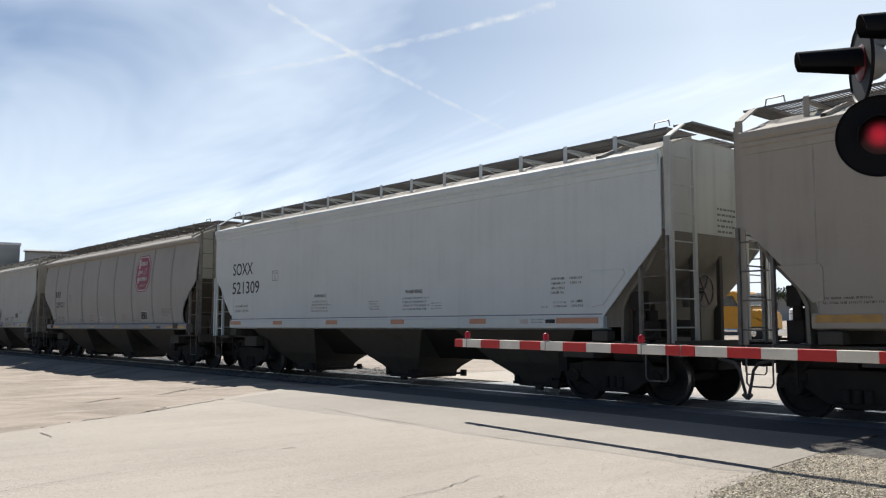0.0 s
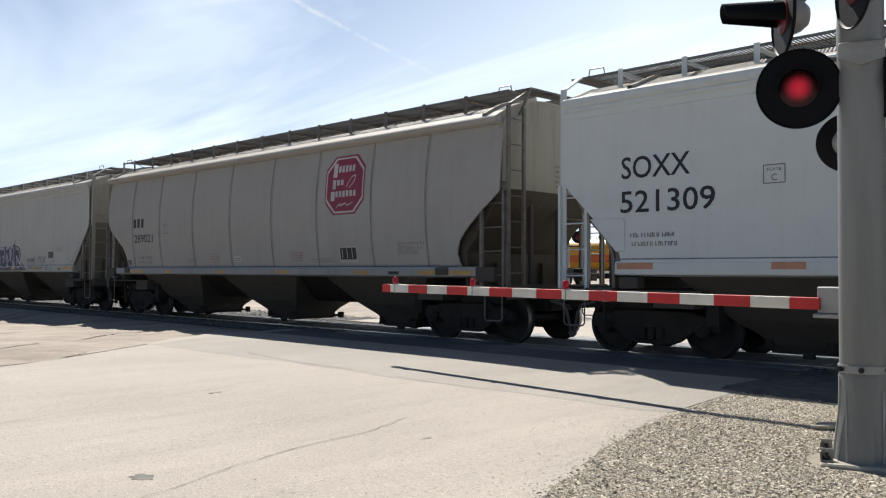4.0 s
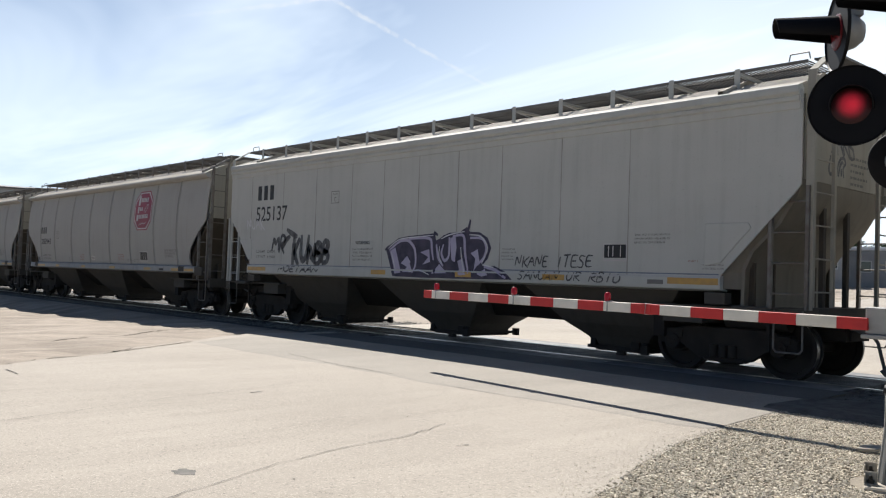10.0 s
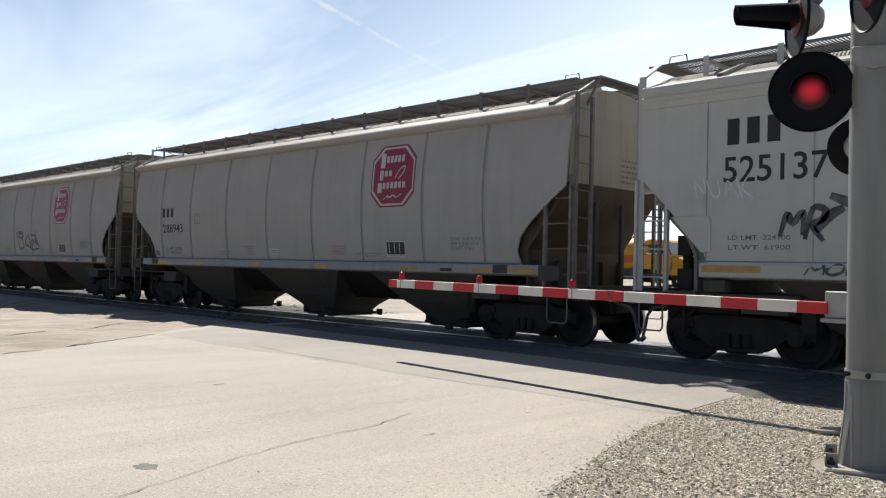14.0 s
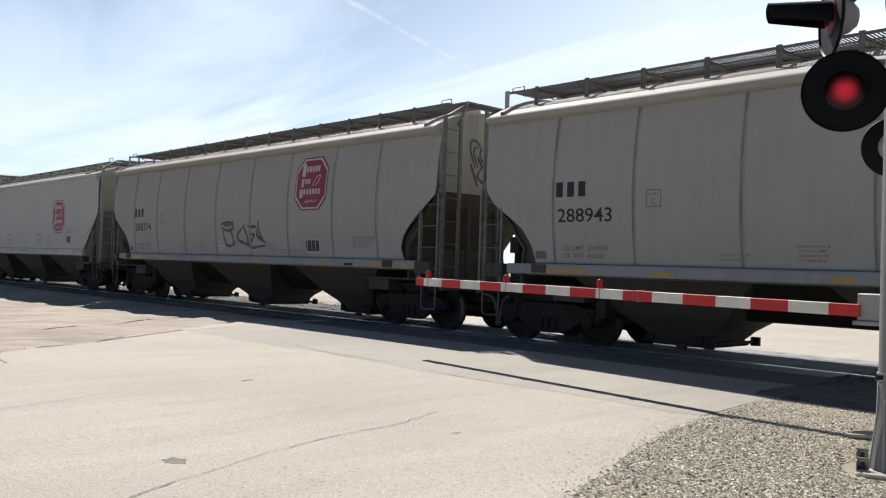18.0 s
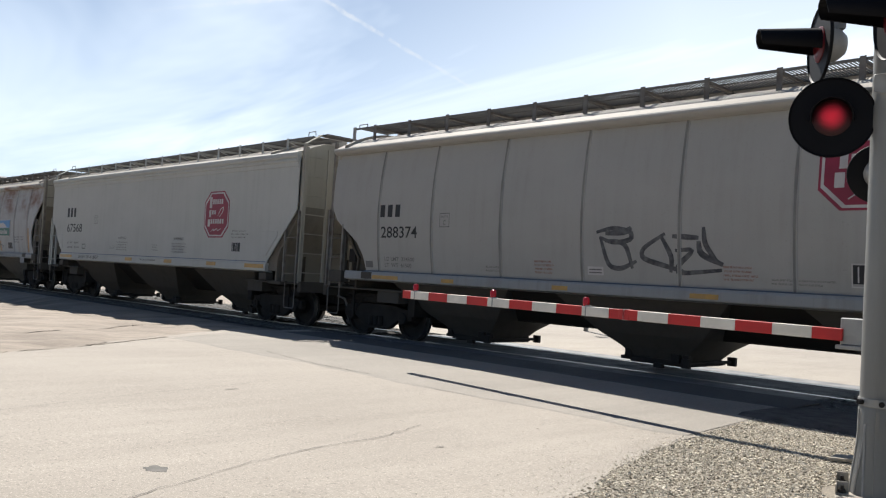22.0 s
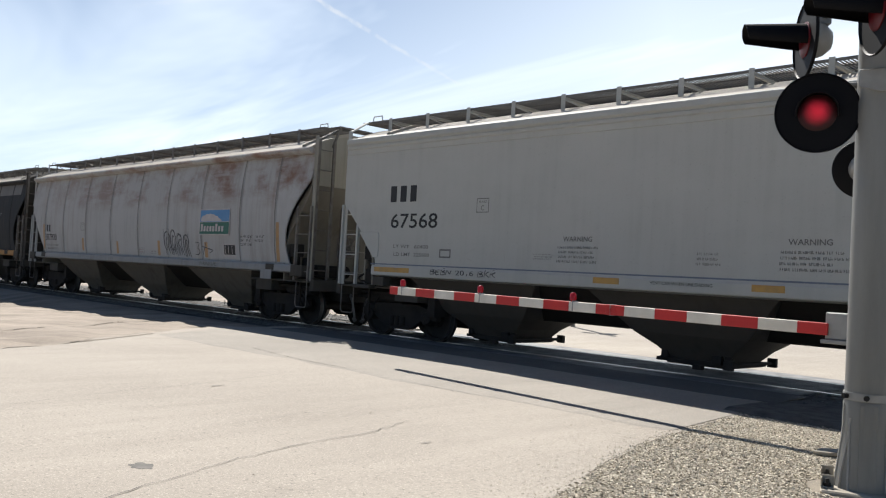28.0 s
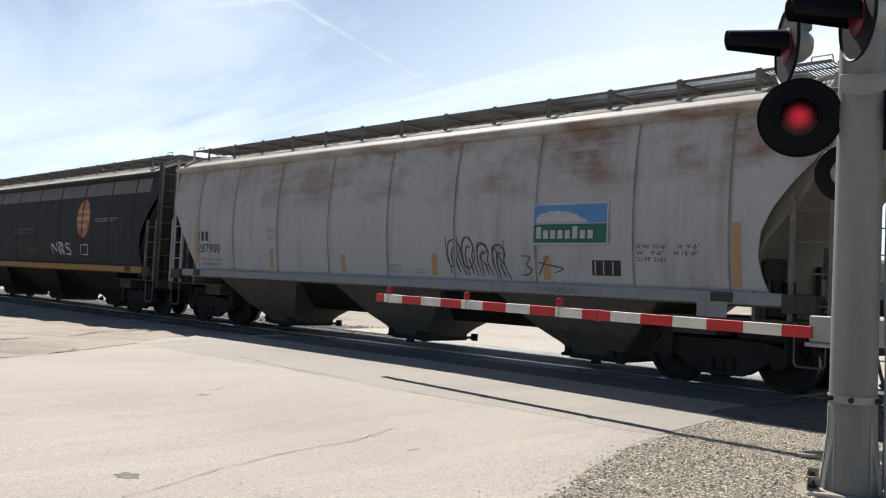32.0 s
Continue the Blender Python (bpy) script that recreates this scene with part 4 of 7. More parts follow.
        for a in (-1, 1):
            ws = part("wheelset", cached(("wheelset",), wheelset_mesh), STEEL_WHEEL, truck, at=pose(a * 0.89, 0, 0.457))
            WHEELSETS.append((ws, a * 0.89))
    return car


# distance of the first full car's middle along the track, by time
def train_at(t):
    return -16.387 + 3.9968 * t - 0.019226 * t * t + 0.0000318 * t ** 3 + 0.017 * max(t - 28, 0) ** 2


WHITE_GREY = paint("pale_grey_paint", (0.60, 0.645, 0.645), 0.10)
KHAKI = paint("warm_grey_paint", (0.375, 0.366, 0.342), 0.16)
KHAKI_LIGHT = paint("light_warm_grey_paint", (0.47, 0.473, 0.445), 0.18)
KHAKI_SMOOTH = paint("smooth_light_grey_paint", (0.47, 0.476, 0.45), 0.14)
TAN_GREY = paint("tan_grey_paint", (0.37, 0.34, 0.295), 0.3)
RUSTY = paint("rust_streaked_grey_paint", (0.445, 0.45, 0.445), 0.25, rust=0.85)
BLACKISH = paint("faded_black_paint", (0.045, 0.047, 0.05), 0.3)
ROOF_DIRTY = paint("grain_dusted_roof_paint", (0.42, 0.385, 0.335), 0.3)
END_GREY = paint("tan_end_paint", (0.345, 0.33, 0.285), 0.5)
END_PALE = paint("pale_end_paint", (0.50, 0.51, 0.48), 0.35)
# underframe grime made darker still: the shade below the car is painted in
SHADED_GRIME = paint("shaded_underframe_grime", (0.082, 0.075, 0.066), 0.5, grime_colour=(0.05, 0.045, 0.04))
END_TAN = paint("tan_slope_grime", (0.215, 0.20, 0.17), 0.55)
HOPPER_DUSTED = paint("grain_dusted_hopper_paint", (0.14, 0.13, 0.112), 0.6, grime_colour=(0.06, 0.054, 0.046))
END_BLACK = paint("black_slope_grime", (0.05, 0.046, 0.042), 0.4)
# near-black so the shade under the belly is in the colour
BELLY_DARK = paint("black_shaded_belly", (0.035, 0.032, 0.029), 0.4, grime_colour=(0.02, 0.018, 0.017))
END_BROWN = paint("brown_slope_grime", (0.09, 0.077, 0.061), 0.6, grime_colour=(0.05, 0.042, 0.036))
# dark line painted down curved-car ribs for the shading at their edges
SEAM_SHADE = mat("shade_on_the_seams", (0.17, 0.165, 0.155), 0.8, 0, second=(0.24, 0.235, 0.22), scale=3, bump=0.1)
SEAM_SOFT = mat("faint_weld_line_dirt", (0.25, 0.24, 0.22), 0.8, 0, second=(0.33, 0.325, 0.30), scale=3, bump=0.1)
LADDER_GREY = mat("worn_ladder_paint", (0.17, 0.162, 0.148), 0.6, 0.1, second=(0.12, 0.10, 0.085), scale=6, bump=0.1)
HOSE_GREY = mat("dusty_hose_rubber", (0.16, 0.155, 0.15), 0.7, 0, bump=0.1)
END_DARK = paint("grimy_dark_end_paint", (0.06, 0.055, 0.05), 0.4)
SILL_GREY = paint("sill_grey_paint", (0.315, 0.32, 0.32), 0.4)
SILL_GOLD = paint("sill_ochre_paint", (0.42, 0.24, 0.10), 0.4)

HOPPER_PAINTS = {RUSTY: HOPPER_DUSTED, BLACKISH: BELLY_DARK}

FLAT, CURVED, LONG = Plan(False, 8.03, 1.30), Plan(True, 8.05, 1.25), Plan(True, 8.60, 1.25)
CARS = []          # car, offset behind the first


def add_car(offset, *args):
    car = build_car(*args)
    CARS.append((car, offset))
    return car


CAR_LEAD = add_car(17.60, "hopper_car", "tan-grey covered grain hopper with a yellow sill stripe", FLAT, TAN_GREY, END_GREY, TAN_GREY, -1)
CAR_PALE = add_car(0.0, "hopper_car", "clean pale grey flat-sided covered hopper with black lettering", FLAT, WHITE_GREY, END_PALE, WHITE_GREY, 1)
CAR_A = add_car(-17.62, "hopper_car", "warm grey curved-side covered hopper with a red badge", CURVED, KHAKI, END_GREY, SILL_GREY, -1)
CAR_B = add_car(-35.25, "hopper_car", "light grey flat-sided covered hopper with purple graffiti", FLAT, KHAKI_LIGHT, END_GREY, KHAKI_LIGHT, -1)
CAR_C = add_car(-52.9, "hopper_car", "warm grey curved-side covered hopper with a red badge", CURVED, KHAKI, END_GREY, SILL_GREY, -1)
CAR_D = add_car(-70.5, "hopper_car", "warm grey curved-side covered hopper with badge and black scrawl", CURVED, KHAKI, END_GREY, SILL_GREY, -1)
CAR_E = add_car(-88.1, "hopper_car", "light grey flat-sided covered hopper with a red badge", FLAT, KHAKI_SMOOTH, END_GREY, KHAKI_SMOOTH, -1)
CAR_F = add_car(-106.5, "hopper_car", "rust-streaked grey curved-side covered hopper with a picture sign", LONG, RUSTY, END_GREY, SILL_GREY, 1)
CAR_G = add_car(-125.25, "hopper_car", "faded black curved-side covered hopper with an ochre sill", LONG, BLACKISH, END_DARK, SILL_GOLD, -1)

# ---------------------------------------------------------------- lettering, badges, reflectors, graffiti
INK = mat("black_stencil_ink", (0.022, 0.022, 0.024), 0.6, 0, spread=0.1, bump=0)
INK_FADED = mat("faded_stencil_ink", (0.17, 0.165, 0.158), 0.7, 0, spread=0.2, bump=0)
INK_RED = mat("faded_red_ink", (0.30, 0.12, 0.09), 0.7, 0, spread=0.2, bump=0)
BADGE_RED = mat("badge_crimson", (0.26, 0.022, 0.05), 0.5, 0, second=(0.20, 0.02, 0.042), scale=3, bump=0)
BADGE_WHITE = mat("badge_white", (0.52, 0.50, 0.48), 0.5, 0, second=(0.40, 0.36, 0.36), scale=3, bump=0)
REFLECTOR = mat("yellow_reflector", (0.50, 0.29, 0.07), 0.4, 0, second=(0.36, 0.22, 0.08), scale=6, bump=0)
REFLECTOR_PEACH = mat("sun_bleached_reflector", (0.50, 0.25, 0.15), 0.45, 0, second=(0.42, 0.22, 0.14), scale=6, bump=0)
STRIPE_GOLD = mat("ochre_stripe", (0.46, 0.27, 0.11), 0.6, 0, second=(0.36, 0.24, 0.14), scale=8, bump=0)
SPRAY_BLACK = mat("black_spray_paint", (0.04, 0.04, 0.045), 0.6, 0, second=(0.13, 0.13, 0.13), scale=9, bump=0)
SPRAY_FAINT = mat("faded_pale_chalk", (0.40, 0.395, 0.375), 0.8, 0, second=(0.46, 0.455, 0.43), scale=6, bump=0)
SPRAY_NAVY = mat("navy_spray_paint", (0.025, 0.022, 0.045), 0.6, 0, second=(0.06, 0.05, 0.085), scale=5, bump=0)
SPRAY_LILAC = mat("lilac_spray_paint", (0.33, 0.30, 0.42), 0.6, 0, second=(0.40, 0.37, 0.48), scale=4, bump=0)
SPRAY_WHITE = mat("white_spray_paint", (0.60, 0.60, 0.62), 0.6, 0, second=(0.45, 0.45, 0.48), scale=6, bump=0)
SIGN_BLUE = mat("sign_blue", (0.07, 0.20, 0.42), 0.5, 0, second=(0.09, 0.27, 0.50), scale=1.5, bump=0)
SIGN_GREEN = mat("sign_green", (0.02, 0.13, 0.09), 0.5, 0, spread=0.2, bump=0)
GOLD_OVAL = mat("worn_gold_badge", (0.42, 0.16, 0.05), 0.6, 0, second=(0.25, 0.08, 0.04), scale=4, bump=0)
SEAM_LINE = mat("blue_grey_sill_line", (0.16, 0.19, 0.25), 0.6, 0, spread=0.2, bump=0)


def fitted(pl, text, x0, x1, z0, z1, lift=0.005):
    """Characters that fill the given box on the near side."""
    me = words(pl, text, 0, 0, 1.0, 1.0)
    xs, zs = [p.co.x for p in me.vertices], [p.co.z for p in me.vertices]
    ax, bx, az, bz = min(xs), max(xs), min(zs), max(zs)
    for p in me.vertices:
        px, pz = x0 + (p.co.x - ax) / (bx - ax) * (x1 - x0), z0 + (p.co.z - az) / (bz - az) * (z1 - z0)
        p.co = (px, -(pl.skin(pz) + lift), pz)
    me.name = "lettering"
    return me


def decal(car, pl, name, outlines, material, label="", lift=0.004):
    return part(name, on_side(pl, outlines, lift).mesh(name), material, car, label)


def text(car, pl, body, x0, x1, z0, z1, material=None):
    me = fitted(pl, body, x0, x1, z0, z1)
    if z1 - z0 < 0.12:
        line = part("lettering", me, material or INK, car)
        line["kind"] = "stuff"
        return line
    for piece in islands(me):
        part("character", piece, material or INK, car)


def islands(me):
    """The separate characters of a line of lettering, as meshes of their own."""
    root = list(range(len(me.vertices)))

    def find(i):
        while root[i] != i:
            i = root[i]
        return i
    for f in me.polygons:
        first = find(f.vertices[0])
        for i in f.vertices[1:]:
            root[find(i)] = first
    groups = {}
    for f in me.polygons:
        groups.setdefault(find(f.vertices[0]), []).append(tuple(f.vertices))
    out = []
    for faces in groups.values():
        used = sorted({i for f in faces for i in f})
        at = {i: n for n, i in enumerate(used)}
        piece = bpy.data.meshes.new("character")
        piece.from_pydata([tuple(me.vertices[i].co) for i in used], [], [tuple(at[i] for i in f) for f in faces])
        out.append(piece)
    return out


def mark_blocks(car, pl, count, x0, x1, z0, z1):
    """A reporting mark, drawn as plain bars of its size."""
    step = (x1 - x0) / count
    for i in range(count):
        decal(car, pl, "mark_bar", [bar(x0 + i * step, x0 + (i + 0.62) * step, z0, z1)], INK)


def small_print(car, pl, x0, x1, z0, z1, lines, seed, material=None):
    """Lines of print too small to read."""
    rnd = random.Random(seed)
    outs = []
    pitch = (z1 - z0) / lines
    for i in range(lines):
        z = z1 - (i + 0.75) * pitch
        x = x0 + rnd.uniform(0, 0.04)
        end = x1 - rnd.uniform(0, 0.25) * (x1 - x0)
        while x < end:
            h = pitch * 0.5
            for _ in range(rnd.randint(3, 7)):
                if x < end:
                    kind, wide, thin = rnd.random(), h * 0.42, h * 0.2
                    outs.append(bar(x, x + thin, z, z + h))
                    if kind < 0.7:
                        foot = z + rnd.choice((0.0, 0.4, 0.8)) * h
                        outs.append(bar(x + thin, x + wide, foot, foot + thin))
                    if kind > 0.45:
                        outs.append(bar(x + wide, x + wide + thin, z, z + h * rnd.choice((0.5, 1.0))))
                    x += wide + thin + h * 0.16
            x += h * 0.55
    decal(car, pl, "small_print", outs, material or INK_FADED)["kind"] = "stuff"


def framed_box(car, pl, x0, x1, z0, z1, t=0.015, letter="", material=None):
    outs = [bar(x0, x1, z1 - t, z1), bar(x0, x1, z0, z0 + t), bar(x0, x0 + t, z0 + t, z1 - t), bar(x1 - t, x1, z0 + t, z1 - t)]
    decal(car, pl, "outlined_box", outs, material or INK_FADED)
    if letter:
        text(car, pl, letter, x0 + 0.37 * (x1 - x0), x1 - 0.37 * (x1 - x0), z0 + 0.14 * (z1 - z0), z0 + 0.50 * (z1 - z0), INK_FADED)
        text(car, pl, "PLATE", x0 + 0.18 * (x1 - x0), x1 - 0.18 * (x1 - x0), z1 - 0.34 * (z1 - z0), z1 - 0.18 * (z1 - z0), INK_FADED)


def octagon(x0, x1, z0, z1, inset):
    a, b, c, d = x0 + inset, x1 - inset, z0 + inset, z1 - inset
    cx, cz = 0.22 * (x1 - x0), 0.22 * (z1 - z0)
    return [(a + cx, c), (b - cx, c), (b, c + cz), (b, d - cz), (b - cx, d), (a + cx, d), (a, d - cz), (a, c + cz)]


def badge(car, pl, x0, x1, z0, z1):
    """Crimson eight-sided badge with a pale inner line and pale bars for its wording."""
    top = decal(car, pl, "badge", [octagon(x0, x1, z0, z1, 0)], BADGE_RED, "crimson eight-sided badge", 0.004)
    p, q = octagon(x0, x1, z0, z1, 0.035), octagon(x0, x1, z0, z1, 0.075)
    ring = [[p[i], p[(i + 1) % 8], q[(i + 1) % 8], q[i]] for i in range(8)]
    part("badge_line", on_side(pl, ring, 0.007).mesh("badge_line"), BADGE_WHITE, top)
    w, h = x1 - x0, z1 - z0
    rows = []
    for (a, b, c, d) in ((0.20, 0.30, 0.64, 0.88), (0.33, 0.76, 0.72, 0.83), (0.20, 0.28, 0.44, 0.60), (0.31, 0.50, 0.50, 0.59),
                         (0.16, 0.26, 0.24, 0.40), (0.28, 0.82, 0.30, 0.40)):
        u0, u1, s0, s1 = x0 + a * w, x0 + b * w, z0 + c * h, z0 + d * h
        if u1 - u0 < 0.16 * w:
            rows.append(bar(u0, u1, s0, s1))
        else:
            n = max(2, round((u1 - u0) / (0.085 * w)))
            rows += [bar(u0 + (u1 - u0) * i / n, u0 + (u1 - u0) * (i + 0.7) / n, s0, s1) for i in range(n)]
    part("badge_wording", on_side(pl, rows, 0.007).mesh("badge_wording"), BADGE_WHITE, top)["kind"] = "stuff"
    for line in (((0.55, 0.46), (0.66, 0.62), (0.78, 0.66), (0.74, 0.54), (0.62, 0.44)), ((0.30, 0.12), (0.42, 0.20), (0.40, 0.14), (0.55, 0.20), (0.58, 0.14), (0.72, 0.20))):
        part("badge_flourish", ribbon(pl, [[(x0 + u * w, z0 + v * h) for u, v in line]], 0.028, 0.007).mesh("badge_flourish"), BADGE_WHITE, top)


def ribbon(pl, lines, width, lift=0.006):
    """Hand-drawn strokes of one width along polylines of (x, z)."""
    s = Shape()
    for line in lines:
        pts = []
        for (x0, z0), (x1, z1) in zip(line, line[1:]):
            n = 4
            pts += [(x0 + (x1 - x0) * i / n, z0 + (z1 - z0) * i / n) for i in range(n)]
        pts.append(line[-1])
        for _ in range(2):
            pts = [pts[0]] + [((a[0] + 2 * b[0] + c[0]) / 4, (a[1] + 2 * b[1] + c[1]) / 4) for a, b, c in zip(pts, pts[1:], pts[2:])] + [pts[-1]]
        left, right = [], []
        for i, (x, z) in enumerate(pts):
            (xa, za), (xb, zb) = pts[max(i - 1, 0)], pts[min(i + 1, len(pts) - 1)]
            dx, dz = xb - xa, zb - za
            d = math.hypot(dx, dz) or 1
            w = width * (0.55 + 0.45 * math.sin(math.pi * (i + 0.5) / len(pts))) / 2
            left.append((x - dz / d * w, z + dx / d * w))
            right.append((x + dz / d * w, z - dx / d * w))
        ring = left + right
        m = len(left)
        s.add([(x, -(pl.skin(z) + lift), z) for x, z in ring], [(i, i + 1, m + i + 1, m + i) for i in range(m - 1)])
    return s


# strokes of a sprayed hand in a unit box, none of them a letter set
STROKES = {
    "m": [[(0.0, 0.0), (0.08, 0.95), (0.42, 0.35), (0.78, 1.0), (0.95, 0.05)]],
    "k": [[(0.12, 1.05), (0.16, -0.05)], [(0.9, 1.0), (0.2, 0.45), (0.95, -0.05)]],
    "u": [[(0.05, 1.0), (0.08, 0.25), (0.4, 0.0), (0.78, 0.25), (0.85, 1.0)]],
    "b": [[(0.1, 0.0), (0.1, 1.0), (0.75, 0.92), (0.6, 0.55), (0.15, 0.5), (0.85, 0.42), (0.8, 0.05), (0.1, 0.0)]],
    "o": [[(0.45, 1.0), (0.05, 0.7), (0.1, 0.15), (0.5, 0.0), (0.9, 0.3), (0.85, 0.8), (0.45, 1.0)]],
    "n": [[(0.05, 0.0), (0.1, 1.0), (0.75, 0.05), (0.85, 1.0)]],
    "s": [[(0.85, 0.9), (0.3, 1.0), (0.1, 0.72), (0.75, 0.4), (0.6, 0.02), (0.05, 0.1)]],
    "t": [[(0.0, 0.95), (0.95, 1.0)], [(0.5, 1.0), (0.4, 0.0)]],
    "e": [[(0.85, 0.95), (0.1, 1.0), (0.12, 0.0), (0.9, 0.05)], [(0.12, 0.5), (0.7, 0.52)]],
    "r": [[(0.08, 0.0), (0.12, 1.0), (0.8, 0.85), (0.7, 0.55), (0.15, 0.45), (0.9, -0.05)]],
    "a": [[(0.0, 0.0), (0.45, 1.0), (0.9, 0.0)], [(0.2, 0.4), (0.75, 0.42)]],
    "i": [[(0.45, 1.0), (0.4, 0.0)]],
    "q": [[(0.1, 0.0), (0.0, 0.62), (0.2, 0.98), (0.65, 1.02), (0.9, 0.75), (0.62, 0.5), (0.92, 0.0)], [(0.28, 0.0), (0.22, 0.55), (0.42, 0.8), (0.62, 0.72)], [(0.45, 0.45), (0.62, 0.05)]],
}


def tag_lines(forms, x0, x1, z0, z1, lean, seed):
    """One list of strokes for each form, set side by side with an uneven hand."""
    rnd = random.Random(seed)
    step = (x1 - x0) / len(forms)
    out = []
    for i, form in enumerate(forms):
        if form == " ":
            continue
        lift, tall, wide = rnd.uniform(-0.06, 0.06), rnd.uniform(0.88, 1.12), rnd.uniform(0.92, 1.12)
        out.append([[(x0 + step * (i + u * wide) + lean * (w - 0.5) * (z1 - z0), z0 + (z1 - z0) * (lift + w * tall)) for u, w in line] for line in STROKES[form]])
    return out


def sprayed(car, pl, forms, x0, x1, z0, z1, width, material, label="", lean=0.15, seed=1):
    for lines in tag_lines(forms, x0, x1, z0, z1, lean, seed):
        for line in lines:
            part("graffiti", ribbon(pl, [line], width).mesh("graffiti"), material, car, label)


def reflectors(car, pl, spots, material, z0, z1):
    for a, b in spots:
        s = Shape()
        s.box(a, b, -1.608, -1.601, z0, z1)
        part("reflector", s, material, car)


def barcode(car, pl, x0, x1, z0, z1, seed):
    rnd = random.Random(seed)
    framed_box(car, pl, x0, x1, z0, z1, 0.018, material=BADGE_WHITE)
    decal(car, pl, "notice_panel", [bar(x0 + 0.02, x1 - 0.02, z0 + 0.05, z1 - 0.02)], INK, "black stencilled notice panel")
    outs = []
    for i in range(3):
        a = x0 + 0.06 + (x1 - x0 - 0.12) * (i + 0.2) / 3 + rnd.uniform(-0.02, 0.02)
        outs.append(bar(a, a + 0.02, z0 + 0.07, z1 - 0.04))
    decal(car, pl, "notice_lines", outs, BADGE_WHITE, lift=0.007)["kind"] = "stuff"


def warning(car, pl, x, z, w, seed, material=None):
    text(car, pl, "WARNING", x, x + 0.6 * w, z, z + 0.085, material)
    small_print(car, pl, x - 0.12, x + 0.85 * w, z - 0.38, z - 0.06, 4, seed)


# pale car
text(CAR_PALE, FLAT, "SOXX", -6.93, -5.73, 2.81, 3.16)
text(CAR_PALE, FLAT, "521309", -6.95, -5.33, 2.27, 2.62)
framed_box(CAR_PALE, FLAT, -4.61, -4.29, 2.58, 2.85, letter="C")
small_print(CAR_PALE, FLAT, -6.78, -5.83, 1.71, 1.99, 2, 1)
warning(CAR_PALE, FLAT, -2.45, 2.06, 0.95, 2)
small_print(CAR_PALE, FLAT, -0.06, 0.38, 1.70, 1.94, 4, 3)
warning(CAR_PALE, FLAT, 1.33, 2.05, 1.0, 4, INK)
small_print(CAR_PALE, FLAT, 2.2, 2.65, 1.68, 1.86, 3, 5)
small_print(CAR_PALE, FLAT, 5.65, 6.06, 1.90, 2.24, 4, 6, INK)
small_print(CAR_PALE, FLAT, 6.10, 6.45, 2.07, 2.24, 2, 61, INK)
small_print(CAR_PALE, FLAT, 5.71, 6.06, 1.66, 1.80, 2, 7)
small_print(CAR_PALE, FLAT, 6.13, 6.45, 1.66, 1.82, 2, 71, INK)
small_print(CAR_PALE, FLAT, 5.42, 5.60, 1.66, 1.72, 1, 72)
small_print(CAR_PALE, FLAT, 5.17, 5.53, 1.385, 1.48, 2, 73, SPRAY_NAVY)
decal(CAR_PALE, FLAT, "label_plate", [bar(4.88, 5.10, 1.385, 1.465)], BADGE_WHITE, "small white label plate")
decal(CAR_PALE, FLAT, "sill_line", [bar(-7.1, 6.85, 1.535, 1.555)], SEAM_LINE)
reflectors(CAR_PALE, FLAT, ((-7.0, -6.36), (-4.49, -4.01), (-1.85, -1.35), (0.83, 1.31), (3.47, 3.94), (5.80, 6.77)), REFLECTOR_PEACH, 1.385, 1.485)
reflectors(CAR_PALE, FLAT, ((5.54, 5.77),), INK, 1.39, 1.46)
# leading car
reflectors(CAR_LEAD, FLAT, ((-7.0, -6.1), (-6.06, -5.3), (-3.3, -2.8), (0.3, 0.8), (3.4, 3.9)), REFLECTOR, 1.38, 1.49)
small_print(CAR_LEAD, FLAT, -6.9, -6.0, 1.62, 1.75, 2, 8, INK)

